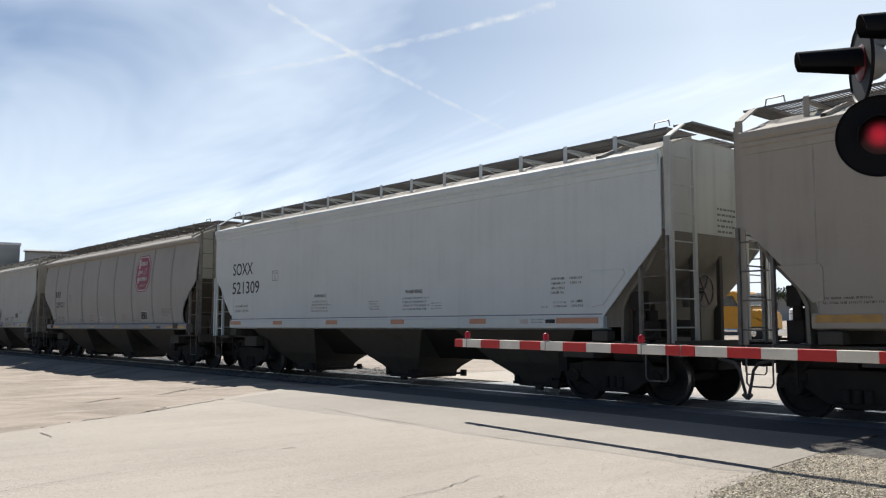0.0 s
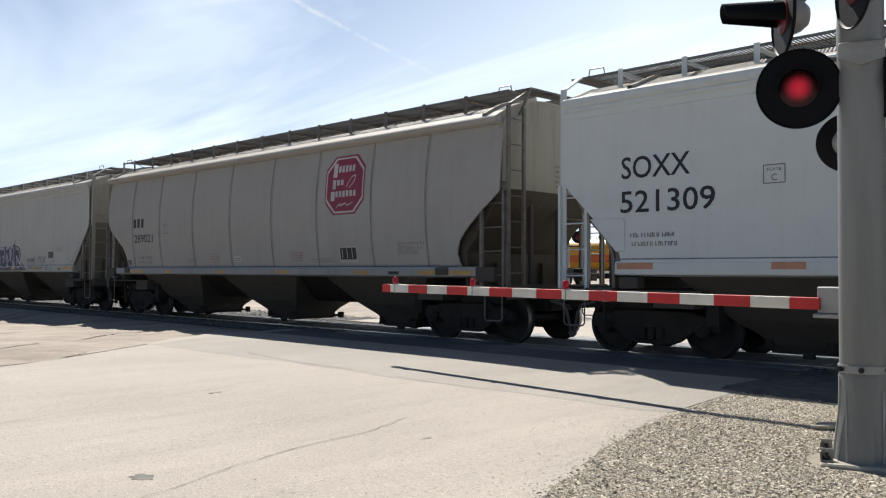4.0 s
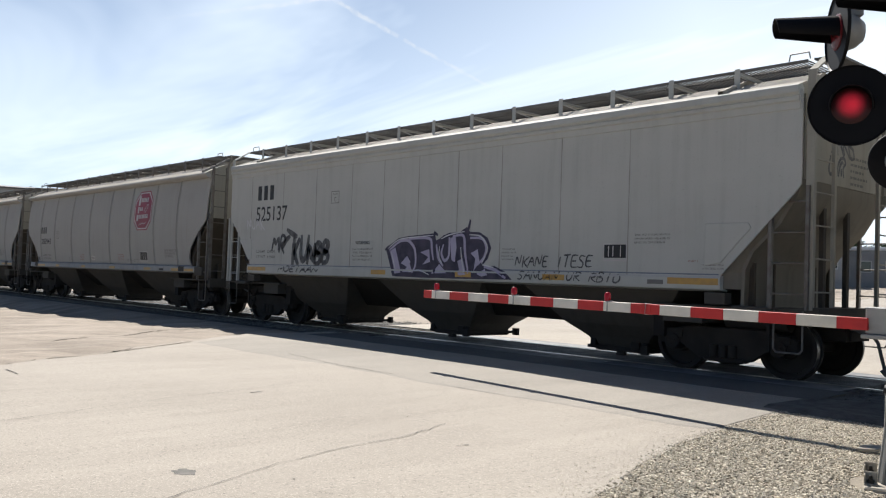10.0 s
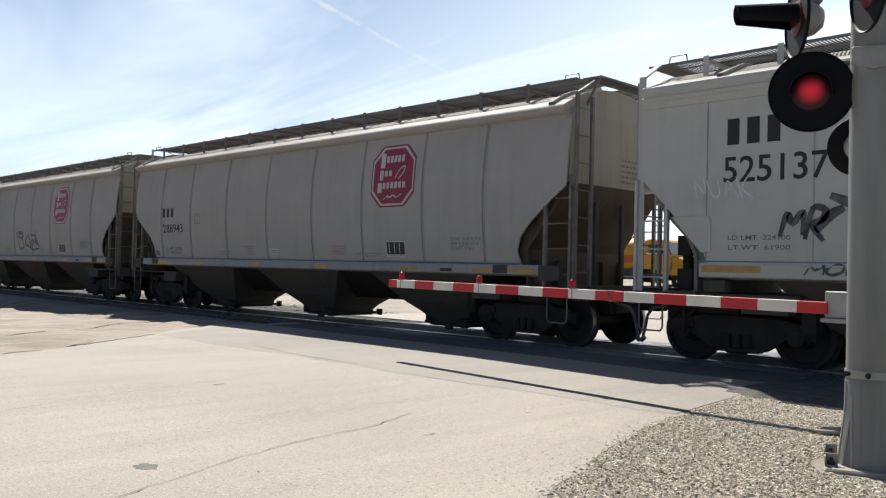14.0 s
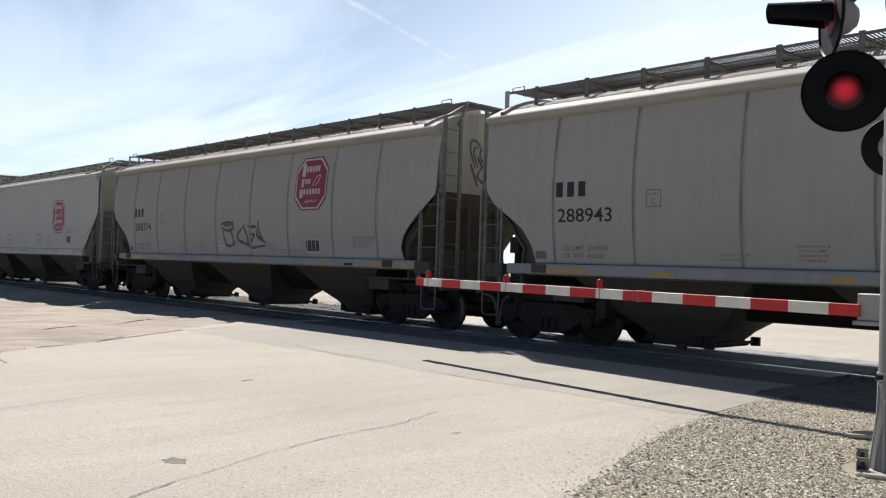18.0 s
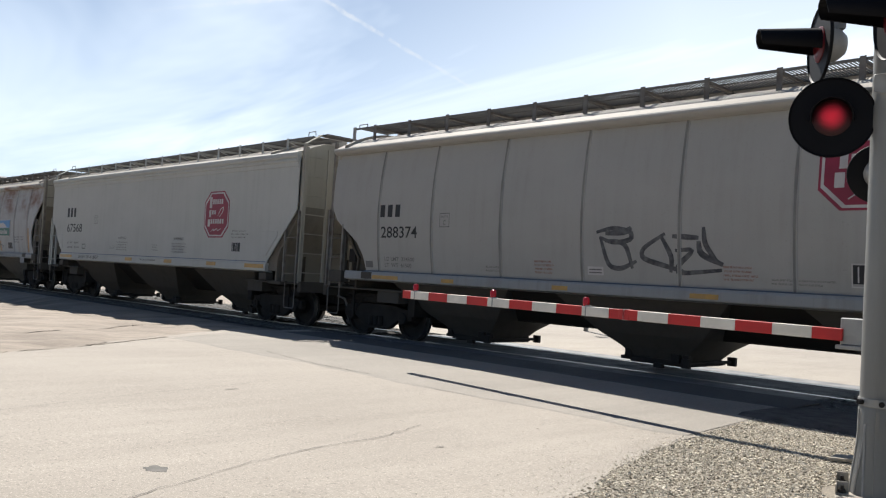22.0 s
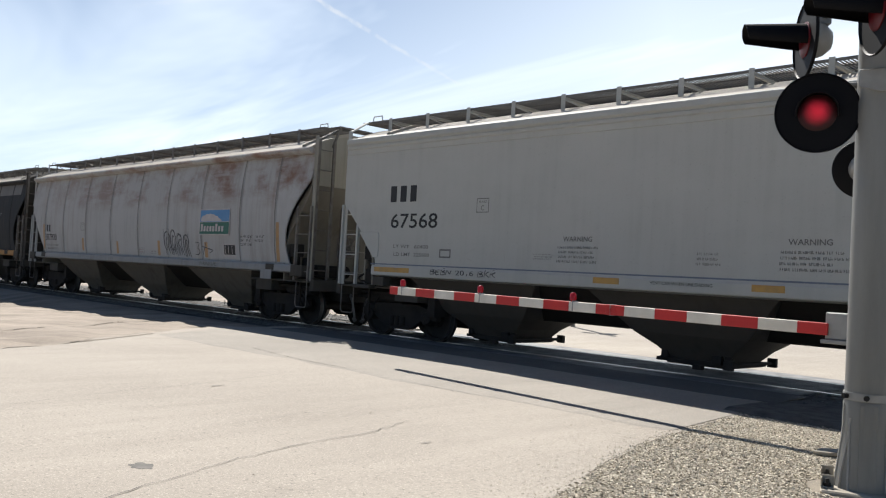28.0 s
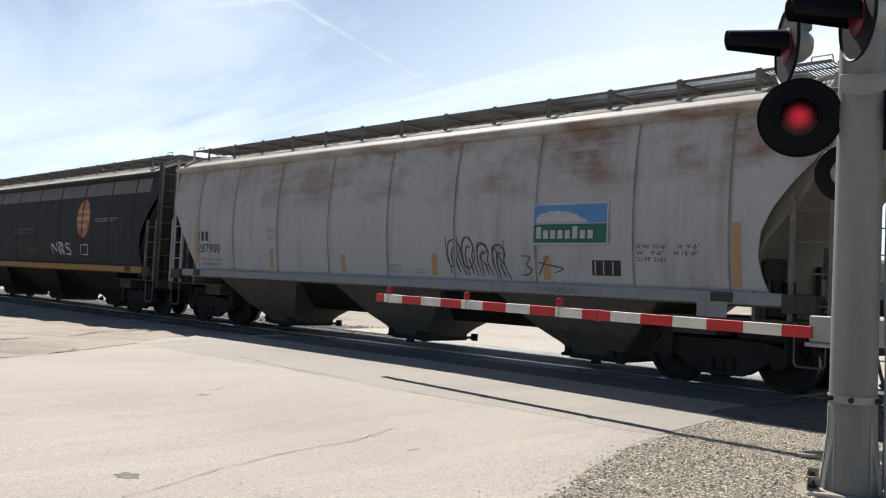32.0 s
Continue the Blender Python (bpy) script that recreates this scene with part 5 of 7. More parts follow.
# the three curved cars with a crimson badge
for car, number, seed in ((CAR_A, "289021", 11), (CAR_C, "288943", 12), (CAR_D, "288374", 13)):
    mark_blocks(car, CURVED, 3, -6.34, -5.61, 2.60, 2.86)
    text(car, CURVED, number, -6.30, -5.15, 2.16, 2.40)
    framed_box(car, CURVED, -4.49, -4.21, 2.38, 2.66, letter="C")
    text(car, CURVED, "LD LMT  224500", -6.2, -5.25, 1.68, 1.76, INK_FADED)
    text(car, CURVED, "LT  WT  61500", -6.2, -5.35, 1.55, 1.63, INK_FADED)
    badge(car, CURVED, 2.97, 4.32, 2.57, 3.86)
    barcode(car, CURVED, 3.43, 4.02, 1.55, 1.87, seed)
    text(car, CURVED, "EXW 10-8 H 9-3", 5.34, 6.12, 1.87, 1.94, INK_FADED)
    text(car, CURVED, "EW 9-2 H 15-3", 5.34, 6.05, 1.78, 1.85, INK_FADED)
    text(car, CURVED, "CU FT 5161", 5.34, 5.9, 1.69, 1.76, INK_FADED)
    small_print(car, CURVED, -2.06, -1.55, 1.54, 1.80, 4, seed + 20, INK_RED)
    small_print(car, CURVED, 1.60, 2.14, 1.56, 1.80, 4, seed + 30, INK_RED)
    small_print(car, CURVED, -3.26, -2.74, 1.53, 1.67, 2, seed + 40)
    small_print(car, CURVED, 2.32, 3.28, 1.53, 1.64, 2, seed + 50)
    decal(car, CURVED, "notice_panel", [bar(-0.87, -0.55, 1.57, 1.71)], BADGE_WHITE)
    decal(car, CURVED, "notice_panel", [bar(-6.85, -6.60, 1.52, 1.66)], INK_FADED)
    decal(car, CURVED, "notice_lines", [bar(-0.84, -0.58, 1.60, 1.62), bar(-0.84, -0.58, 1.65, 1.67)], INK_FADED, lift=0.007)
    reflectors(car, CURVED, ((-6.47, -5.63), (-4.32, -3.98), (-1.54, -1.20), (1.12, 1.59), (4.00, 4.50), (6.0, 6.47), (6.89, 7.46)), REFLECTOR, 1.28, 1.355)
    reflectors(car, CURVED, ((5.14, 5.45),), INK, 1.28, 1.34)
    decal(car, CURVED, "sill_line", [bar(-6.9, 7.0, 1.435, 1.452)], SEAM_LINE, lift=0.01)
SCRAWL_D = [[(-0.68, 2.28), (-0.35, 2.36), (0.0, 2.3), (0.02, 2.16), (-0.35, 2.1), (-0.62, 2.2)], [(-0.6, 2.2), (-0.45, 1.72), (-0.2, 1.68), (0.1, 1.82)],
                           [(-0.5, 2.14), (-0.1, 2.12), (0.02, 1.7)], [(0.62, 2.26), (0.2, 2.02), (0.2, 1.86), (0.7, 1.74), (0.95, 1.68)],
                           [(0.55, 2.22), (0.75, 1.9), (0.72, 1.66)], [(0.75, 2.22), (1.2, 2.2)], [(0.8, 2.0), (1.15, 2.03), (0.85, 1.78), (0.82, 1.64), (1.58, 1.72)],
                           [(1.28, 2.36), (1.3, 2.1), (1.5, 1.84)]]
for line in SCRAWL_D:
    part("graffiti", ribbon(CURVED, [line], 0.085).mesh("graffiti"), SPRAY_BLACK, CAR_D, "loose black sprayed scrawl")
for line in ([(0.0, 2.36), (-0.1, 2.28), (-0.5, 2.26)], [(1.2, 2.15), (1.22, 1.95), (1.6, 1.8)]):
    part("graffiti", ribbon(CURVED, [line], 0.10).mesh("graffiti"), SPRAY_BLACK, CAR_D)

# graffiti car
mark_blocks(CAR_B, FLAT, 3, -6.64, -5.74, 3.22, 3.60)
text(CAR_B, FLAT, "525137", -6.69, -5.18, 2.67, 3.05)
framed_box(CAR_B, FLAT, -3.27, -2.95, 3.01, 3.30, letter="C")
text(CAR_B, FLAT, "LD LMT  224100", -6.61, -5.69, 1.84, 1.91, INK_FADED)
text(CAR_B, FLAT, "LT WT  61900", -6.60, -5.69, 1.70, 1.77, INK_FADED)
warning(CAR_B, FLAT, -2.25, 2.03, 0.9, 60)
small_print(CAR_B, FLAT, 2.35, 2.75, 1.7, 1.95, 4, 61)
barcode(CAR_B, FLAT, 4.71, 5.19, 1.72, 2.01, 62)
small_print(CAR_B, FLAT, 5.32, 6.05, 1.99, 2.18, 3, 63)
small_print(CAR_B, FLAT, 6.31, 6.53, 1.70, 1.76, 1, 64, INK_RED)
small_print(CAR_B, FLAT, 6.55, 6.95, 1.59, 1.70, 2, 65)
decal(CAR_B, FLAT, "sill_line", [bar(-7.1, 6.85, 1.52, 1.54)], SEAM_LINE)
reflectors(CAR_B, FLAT, ((-7.0, -6.10), (-1.61, -1.10), (1.12, 1.57), (3.4, 3.9), (5.98, 6.85)), REFLECTOR, 1.37, 1.47)
reflectors(CAR_B, FLAT, ((5.61, 5.90),), INK_FADED, 1.36, 1.43)
sprayed(CAR_B, FLAT, "mr", -5.80, -5.15, 1.86, 2.28, 0.10, SPRAY_BLACK, "black sprayed tag", 0.2, 70)
for line in ([(-5.16, 2.43), (-4.86, 2.30), (-4.66, 2.24)], [(-5.35, 1.95), (-5.15, 2.18), (-4.98, 2.26)]):
    part("graffiti", ribbon(FLAT, [line], 0.14).mesh("graffiti"), SPRAY_BLACK, CAR_B)
sprayed(CAR_B, FLAT, "ku", -4.86, -4.16, 1.58, 2.20, 0.16, SPRAY_BLACK, "heavy black sprayed tag", 0.1, 71)
sprayed(CAR_B, FLAT, "nbb", -4.18, -3.26, 1.58, 2.10, 0.17, SPRAY_BLACK, "heavy black sprayed tag", 0.12, 72)
sprayed(CAR_B, FLAT, "moeiaan", -5.45, -3.68, 1.36, 1.51, 0.042, SPRAY_BLACK, "small black tag on the sill", 0.5, 73)
sprayed(CAR_B, FLAT, "nkane itese", 2.72, 4.50, 1.60, 1.80, 0.032, SPRAY_BLACK, "thin black tag", 0.2, 74)
sprayed(CAR_B, FLAT, "sanuan ur rbio", 2.80, 5.10, 1.36, 1.52, 0.03, SPRAY_BLACK, "thin black tag", 0.25, 75)
sprayed(CAR_B, FLAT, "nuak", -7.15, -6.25, 2.46, 2.74, 0.028, SPRAY_WHITE, "thin white tag", -0.3, 76)


def clipped(points, z, above):
    """The part of a polygon above or below one height."""
    out = []
    for (xa, za), (xb, zb) in zip(points, points[1:] + points[:1]):
        ina, inb = (za >= z) == above, (zb >= z) == above
        if ina:
            out.append((xa, za))
        if ina != inb:
            u = (z - za) / (zb - za)
            out.append((xa + (xb - xa) * u, z))
    return out


def letter_piece(car, pl):
    """A sprayed piece of five swelling forms: dark fill, lilac bands and white edges inside a navy outline."""
    outline = [(-1.12, 1.92), (-0.95, 2.04), (-0.70, 2.16), (-0.39, 2.20), (0.0, 2.22), (0.46, 2.25), (0.50, 2.10), (0.62, 2.14), (0.72, 2.20), (0.90, 2.25), (1.20, 2.26), (1.39, 2.36), (1.48, 2.26),
               (1.75, 2.25), (1.98, 2.14), (2.08, 1.94), (2.0, 1.74), (1.85, 1.60), (2.18, 1.60), (2.45, 1.50), (2.66, 1.35), (1.4, 1.335), (0.2, 1.33), (-0.84, 1.34), (-0.98, 1.60)]
    seam = pl.sill + 0.172
    top = decal(car, pl, "graffiti", [clipped(outline, seam, True)], SPRAY_NAVY, "large navy and lilac sprayed block lettering", 0.005)
    part("graffiti_foot", on_side(pl, [clipped(outline, seam - 0.012, False)], 0.005).mesh("graffiti_foot"), SPRAY_NAVY, top)

    def fill(points, material, lift=0.008):
        for edge, above in ((seam, True), (seam - 0.012, False)):
            piece = clipped(points, edge, above)
            if len(piece) > 2:
                part("graffiti_fill", on_side(pl, [piece], lift).mesh("graffiti_fill"), material, top)

    def band(points, width, material, lift=0.011):
        part("graffiti_band", ribbon(pl, [points], width, lift).mesh("graffiti_band"), material, top)

    fill([(-0.98, 1.88), (-0.80, 1.96), (-0.58, 1.42), (-0.78, 1.40)], SPRAY_LILAC)
    fill([(-0.52, 1.44), (-0.30, 1.62), (-0.22, 1.44)], SPRAY_LILAC)
    fill([(-0.60, 1.62), (-0.40, 1.78), (-0.28, 1.66), (-0.36, 1.54)], SPRAY_LILAC)
    fill([(0.02, 1.86), (0.30, 1.92), (0.34, 1.66), (0.10, 1.60), (0.28, 1.76)], SPRAY_LILAC)
    fill([(0.92, 2.14), (1.08, 2.18), (1.14, 1.84), (1.08, 1.66), (0.98, 1.70)], SPRAY_LILAC)
    fill([(1.10, 1.66), (1.30, 1.74), (1.42, 1.42), (1.22, 1.40)], SPRAY_LILAC)
    fill([(1.52, 1.84), (1.72, 1.92), (1.78, 1.66), (1.62, 1.50), (1.66, 1.74)], SPRAY_LILAC)
    fill([(0.40, 1.42), (0.62, 1.62), (0.86, 1.44)], SPRAY_LILAC)
    fill([(1.72, 1.44), (1.92, 1.54), (2.02, 1.42), (1.86, 1.39)], SPRAY_LILAC)
    for points in ([(-1.0, 1.90), (-0.66, 2.10), (-0.36, 2.12), (-0.14, 1.94), (-0.10, 1.62), (-0.20, 1.42)], [(-0.36, 2.14), (0.36, 2.17), (0.38, 1.94), (0.44, 1.70)],
                   [(0.52, 2.02), (0.58, 1.74), (0.74, 1.58)], [(0.74, 2.02), (0.66, 1.84), (0.78, 1.66), (0.92, 1.78), (0.90, 2.16)], [(1.0, 2.18), (1.34, 2.22), (1.36, 1.86), (1.48, 1.44)],
                   [(1.50, 2.14), (1.86, 2.14), (1.98, 1.94), (1.90, 1.74), (1.66, 1.58)], [(1.90, 1.58), (2.22, 1.53), (2.50, 1.37)]):
        band(points, 0.065, SPRAY_LILAC)
    for points in ([(-1.06, 1.93), (-0.70, 2.135), (-0.38, 2.165), (0.42, 2.205)], [(-0.92, 1.86), (-0.74, 1.40)], [(0.66, 2.13), (0.90, 2.215), (1.34, 2.27)], [(1.48, 2.20), (1.80, 2.19), (2.03, 1.95), (1.84, 1.64)],
                   [(0.62, 1.98), (0.60, 1.76), (0.72, 1.62)], [(1.24, 1.96), (1.30, 1.62), (1.38, 1.42)], [(-0.30, 1.44), (0.0, 1.50), (0.34, 1.40)], [(1.86, 1.62), (2.16, 1.57)]):
        band(points, 0.028, SPRAY_WHITE, 0.013)
    for points in ([(1.42, 2.2), (1.50, 2.50)], [(-1.0, 2.0), (-1.14, 1.90)], [(0.56, 2.2), (0.44, 2.28)], [(1.14, 1.92), (1.12, 1.70), (1.2, 1.5)], [(0.40, 1.66), (0.52, 1.42)]):
        band(points, 0.06, SPRAY_NAVY, 0.015)


letter_piece(CAR_B, FLAT)

# flat car with a badge
mark_blocks(CAR_E, FLAT, 3, -6.57, -5.67, 2.82, 3.15)
text(CAR_E, FLAT, "67568", -6.52, -5.14, 2.28, 2.58)
framed_box(CAR_E, FLAT, -4.11, -3.80, 2.57, 2.84, letter="C")
text(CAR_E, FLAT, "LT WT   60400", -6.40, -5.36, 1.87, 1.94, INK_FADED)
text(CAR_E, FLAT, "LD LMT  225600", -6.38, -5.32, 1.71, 1.78, INK_FADED)
framed_box(CAR_E, FLAT, -5.04, -4.73, 1.70, 1.87, 0.03)
warning(CAR_E, FLAT, -2.05, 2.05, 1.0, 80, INK_FADED)
warning(CAR_E, FLAT, 1.83, 2.04, 1.0, 81, INK_FADED)
small_print(CAR_E, FLAT, -2.7, -2.25, 1.72, 1.84, 3, 82)
small_print(CAR_E, FLAT, 0.44, 0.87, 1.70, 1.93, 3, 83)
small_print(CAR_E, FLAT, 5.1, 6.0, 2.1, 2.35, 3, 84)
badge(CAR_E, FLAT, 3.58, 4.92, 2.13, 3.40)
barcode(CAR_E, FLAT, 5.14, 5.60, 1.72, 2.02, 85)
decal(CAR_E, FLAT, "sill_line", [bar(-7.1, 6.85, 1.52, 1.545)], SEAM_LINE)
text(CAR_E, FLAT, "VENT CAR WHEN UNLOADING", -0.31, 0.74, 1.40, 1.45)
reflectors(CAR_E, FLAT, ((-6.95, -5.87), (-1.38, -0.88), (1.34, 1.82), (3.9, 4.4), (5.9, 6.8)), REFLECTOR, 1.37, 1.47)
sprayed(CAR_E, FLAT, "bebn", -5.25, -4.66, 1.37, 1.49, 0.024, SPRAY_BLACK, "thin black tag on the sill", 0.2, 86)
text(CAR_E, FLAT, "2016", -4.55, -4.08, 1.375, 1.475, SPRAY_BLACK)
sprayed(CAR_E, FLAT, "bkr", -3.98, -3.5, 1.37, 1.49, 0.024, SPRAY_BLACK, "thin black tag on the sill", 0.2, 88)
sprayed(CAR_E, FLAT, "k m", -4.5, -3.3, 1.66, 1.92, 0.03, SPRAY_FAINT, "faint pale tag", 0.1, 87)

# rust-streaked car with a picture sign
mark_blocks(CAR_F, LONG, 3, -7.35, -6.74, 2.18, 2.42)
text(CAR_F, LONG, "287900", -7.33, -6.24, 1.87, 2.10)
framed_box(CAR_F, LONG, -4.10, -3.80, 2.22, 2.48, letter="C")
small_print(CAR_F, LONG, -7.2, -6.1, 1.52, 1.76, 2, 90)
for x, z0, z1, w in ((-7.44, 1.55, 2.44, 0.12), (-3.94, 1.55, 1.97, 0.15), (-1.25, 1.50, 1.88, 0.14), (1.55, 1.50, 1.93, 0.15), (4.28, 1.50, 1.91, 0.16), (7.70, 1.48, 2.43, 0.15)):
    decal(CAR_F, LONG, "ochre_stripe", [bar(x - w / 2, x + w / 2, z0, z1)], STRIPE_GOLD)
sign = part("picture_sign", Shape().box(4.00, 5.55, -1.600, -1.588, 2.10, 2.80), BADGE_WHITE, CAR_F, "blue and green picture sign with a white cloud")
part("sky_field", Shape().box(4.03, 5.52, -1.603, -1.598, 2.46, 2.77), SIGN_BLUE, sign)
part("green_field", Shape().box(4.03, 5.52, -1.603, -1.598, 2.13, 2.445), SIGN_GREEN, sign)
cloud_outline = [(4.08, 2.47)] + [(4.08 + 1.05 * i / 16, 2.50 + 0.19 * math.sin(math.pi * (i + 0.6) / 17.5) ** 0.6 + 0.035 * abs(math.sin(1.1 * i)) - 0.006 * i) for i in range(17)] + [(5.16, 2.47)]
part("cloud", Shape().prism(cloud_outline, lambda x, z: (x, -1.603, z), lambda x, z: (x, -1.606, z)), BADGE_WHITE, sign)
for i in range(8):
    a = 4.09 + 1.22 * i / 8
    part("name_bar", Shape().box(a, a + 0.10, -1.606, -1.602, 2.20, 2.40 if i in (0, 5) else 2.34), BADGE_WHITE, sign)
barcode(CAR_F, LONG, 5.19, 5.78, 1.55, 1.87, 91)
text(CAR_F, LONG, "EX W 10'-6\"     H  9'-6\"", 6.0, 7.13, 2.04, 2.11, INK)
text(CAR_F, LONG, "EW    9'-6\"     H 15'-0\"", 6.0, 7.10, 1.94, 2.01, INK)
text(CAR_F, LONG, "CU FT  5161", 6.02, 6.55, 1.84, 1.91, INK)
small_print(CAR_F, LONG, 0.29, 0.58, 1.56, 1.68, 2, 92, INK_RED)
framed_box(CAR_F, LONG, 0.27, 0.60, 1.54, 1.70, 0.01)
small_print(CAR_F, LONG, 1.0, 1.4, 1.52, 1.64, 2, 93)
sprayed(CAR_F, LONG, "qqqq", 1.92, 3.45, 1.52, 2.16, 0.04, SPRAY_BLACK, "black outlined sprayed tag", -0.22, 95)
sprayed(CAR_F, LONG, "uorn", 1.86, 3.4, 1.66, 2.22, 0.03, SPRAY_BLACK, "", -0.1, 96)
for line in ([(3.72, 1.9), (3.95, 1.9), (3.82, 1.74), (3.98, 1.66), (3.85, 1.56), (3.7, 1.58)], [(4.1, 1.56), (4.3, 1.92)], [(4.08, 1.8), (4.4, 1.74), (4.68, 1.7), (4.45, 1.62)]):
    part("graffiti", ribbon(LONG, [line], 0.03).mesh("graffiti"), SPRAY_BLACK, CAR_F)
sprayed(CAR_F, LONG, "nakeoe", 4.15, 5.05, 1.29, 1.41, 0.022, INK_FADED, "thin dark tag on the sill", 0.2, 94)
part("brake_plate", Shape().box(7.15, 7.62, -1.612, -1.6, 1.05, 1.34), SILL_GREY, CAR_F)

# faded black car
decal(CAR_G, LONG, "badge", [[(4.12 + 0.50 * math.cos(2 * math.pi * i / 20), 2.92 + 0.62 * math.sin(2 * math.pi * i / 20)) for i in range(20)]], GOLD_OVAL, "worn round gold and red badge")
part("badge_wording", on_side(LONG, [bar(3.75, 4.5, 3.1, 3.2), bar(3.7, 4.55, 2.86, 2.98), bar(3.8, 4.4, 2.62, 2.74)], 0.007).mesh("badge_wording"), REFLECTOR, CAR_G)
small_print(CAR_G, LONG, 5.02, 6.8, 2.78, 2.92, 2, 100, SPRAY_WHITE)
small_print(CAR_G, LONG, -1.98, -0.04, 2.42, 2.68, 2, 101, INK_FADED)
small_print(CAR_G, LONG, -0.6, 0.6, 1.7, 1.95, 3, 102, INK_FADED)
sprayed(CAR_G, LONG, "nqs", 1.57, 3.3, 1.72, 2.15, 0.06, SPRAY_WHITE, "white sprayed tag", -0.5, 103)
framed_box(CAR_G, LONG, 3.95, 4.5, 1.73, 2.08, 0.03, material=SPRAY_WHITE)
decal(CAR_G, LONG, "top_band", [bar(-8.5, 8.5, 3.62, 4.12)], INK_FADED, "grey painted band below the roof")


def on_end(car, pl, e, lines, width, material, label):
    """Strokes on the upright end sheet; lines hold (y, z) points."""
    s = ribbon(Plan(False, pl.half), lines, width)
    x = e * (pl.half + 0.006)
    s.v = [(x, p[0], p[2]) for p in s.v]
    return part("graffiti", s.mesh("graffiti"), material, car, label)


def end_print(car, pl, e, y0, y1, z0, z1, lines, seed):
    rnd = random.Random(seed)
    s = Shape()
    x, pitch = e * (pl.half + 0.006), (z1 - z0) / lines
    for i in range(lines):
        z, y, stop = z1 - (i + 0.75) * pitch, y0, y1 - rnd.uniform(0, 0.3) * (y1 - y0)
        while y < stop:
            w = min(rnd.uniform(0.05, 0.13), stop - y)
            s.add([(x, y, z), (x, y + w, z), (x, y + w, z + pitch * 0.4), (x, y, z + pitch * 0.4)], [(0, 1, 2, 3)])
            y += w + 0.03
    part("small_print", s, INK_FADED, car)["kind"] = "stuff"


def end_tag(car, pl, e, forms, y0, y1, z0, z1, width, lean, seed):
    for lines in tag_lines(forms, y0, y1, z0, z1, lean, seed):
        for line in lines:
            on_end(car, pl, e, [line], width, SPRAY_BLACK, "black sprayed tag on the end sheet")


end_tag(CAR_B, FLAT, 1, "sarb", -0.62, 0.25, 3.38, 3.86, 0.06, -0.4, 21)
end_tag(CAR_B, FLAT, 1, "uq", -0.62, 0.0, 3.04, 3.36, 0.055, 0.3, 22)
end_tag(CAR_B, FLAT, 1, "s", -0.70, -0.30, 3.80, 4.10, 0.07, -0.4, 23)
end_tag(CAR_D, CURVED, 1, "qs", -0.55, 0.30, 3.42, 3.95, 0.07, -0.4, 24)
end_tag(CAR_D, CURVED, 1, "ko", -0.50, 0.35, 3.05, 3.45, 0.07, -0.5, 25)
for car, pl in ((CAR_PALE, FLAT), (CAR_A, CURVED), (CAR_B, FLAT), (CAR_C, CURVED), (CAR_E, FLAT)):
    end_print(car, pl, 1, 0.15, 0.85, 2.95, 3.45, 5, 31)


def side_paint(car):
    return next(ob for ob in car.children if ob.name.startswith("side_sheet")).material_slots[0].material


def gussets(car, pl):
    """Reinforcing plates beside the diagonal end cuts."""
    h = pl.half
    for out in ([(h - 1.42, 2.30), (h - 0.72, 2.30), (h - 0.68, 2.22), (h - 1.16, 1.70), (h - 1.42, 1.66)],
                [(-h + 0.50, 2.20), (-h + 1.12, 2.20), (-h + 1.16, 2.14), (-h + 1.16, 1.68), (-h + 1.0, 1.66)]):
        s = Shape()
        s.prism(out, lambda x, z: (x, -pl.width(z) - 0.016, z), lambda x, z: (x, -pl.width(z) + 0.005, z))
        part("end_gusset", s.mesh("end_gusset", bevel=0.006), side_paint(car), car)


for flat_car in (CAR_LEAD, CAR_PALE, CAR_B, CAR_E):
    gussets(flat_car, FLAT)


# ---------------------------------------------------------------- gate arm and signal mast
def gate_arm():
    arm = thing("crossing_gate_arm", "red and white striped gate arm lowered across the road", "gate arm",
                at=pose(-9.261, 8.657, 1.082, 0, 0.44, -1.58))
    step = 0.8128
    cells = []
    a = -0.73
    while a < 7.36:
        b = min((math.floor(a * 2 + 1e-6) + 1) / 2, 7.36)
        cells.append((a, b, (math.floor(a * 2 + 1e-6) % 2 == 0)))
        a = b if b > a else 99
        if a >= 7.35:
            break
    for a, b, red in cells:
        if a < -0.5:
            red = True
        s = Shape()
        s.box(a * step, b * step, -0.05, 0.05, -0.058, 0.058)
        part("red_stripe" if red else "white_stripe", s.mesh("stripe", RED_ARM if red else WHITE_ARM, 0.004), None, arm)
    for u in (-0.43, 1.57, 3.53):
        s = Shape()
        s.lathe((u * step, 0, 0.055), (0, 0, 1), [(0, 0.028), (0.02, 0.03), (0.025, 0.042), (0.09, 0.042), (0.11, 0.03), (0.118, 0.01)], 14)
        part("arm_lamp", s.mesh("arm_lamp", RED_GLASS, smooth=40), None, arm, "small red warning lamp")
        s = Shape()
        s.box(u * step + 0.03, u * step + 0.045, -0.054, 0.054, -0.062, 0.07)
        part("lamp_strap", s, GALV, arm)
    for a, b, h in ((3.455, 3.485, 0.066), (3.40, 3.54, 0.061)):
        part("splice_band", Shape().box(a, b, -0.054, 0.054, -h, h).mesh("splice_band", None, 0.003), GALV if h > 0.065 else RED_ARM, arm)
    return arm


gate_arm()
MAST_X, MAST_Y, MAST_R = -2.305, 6.75, 0.164


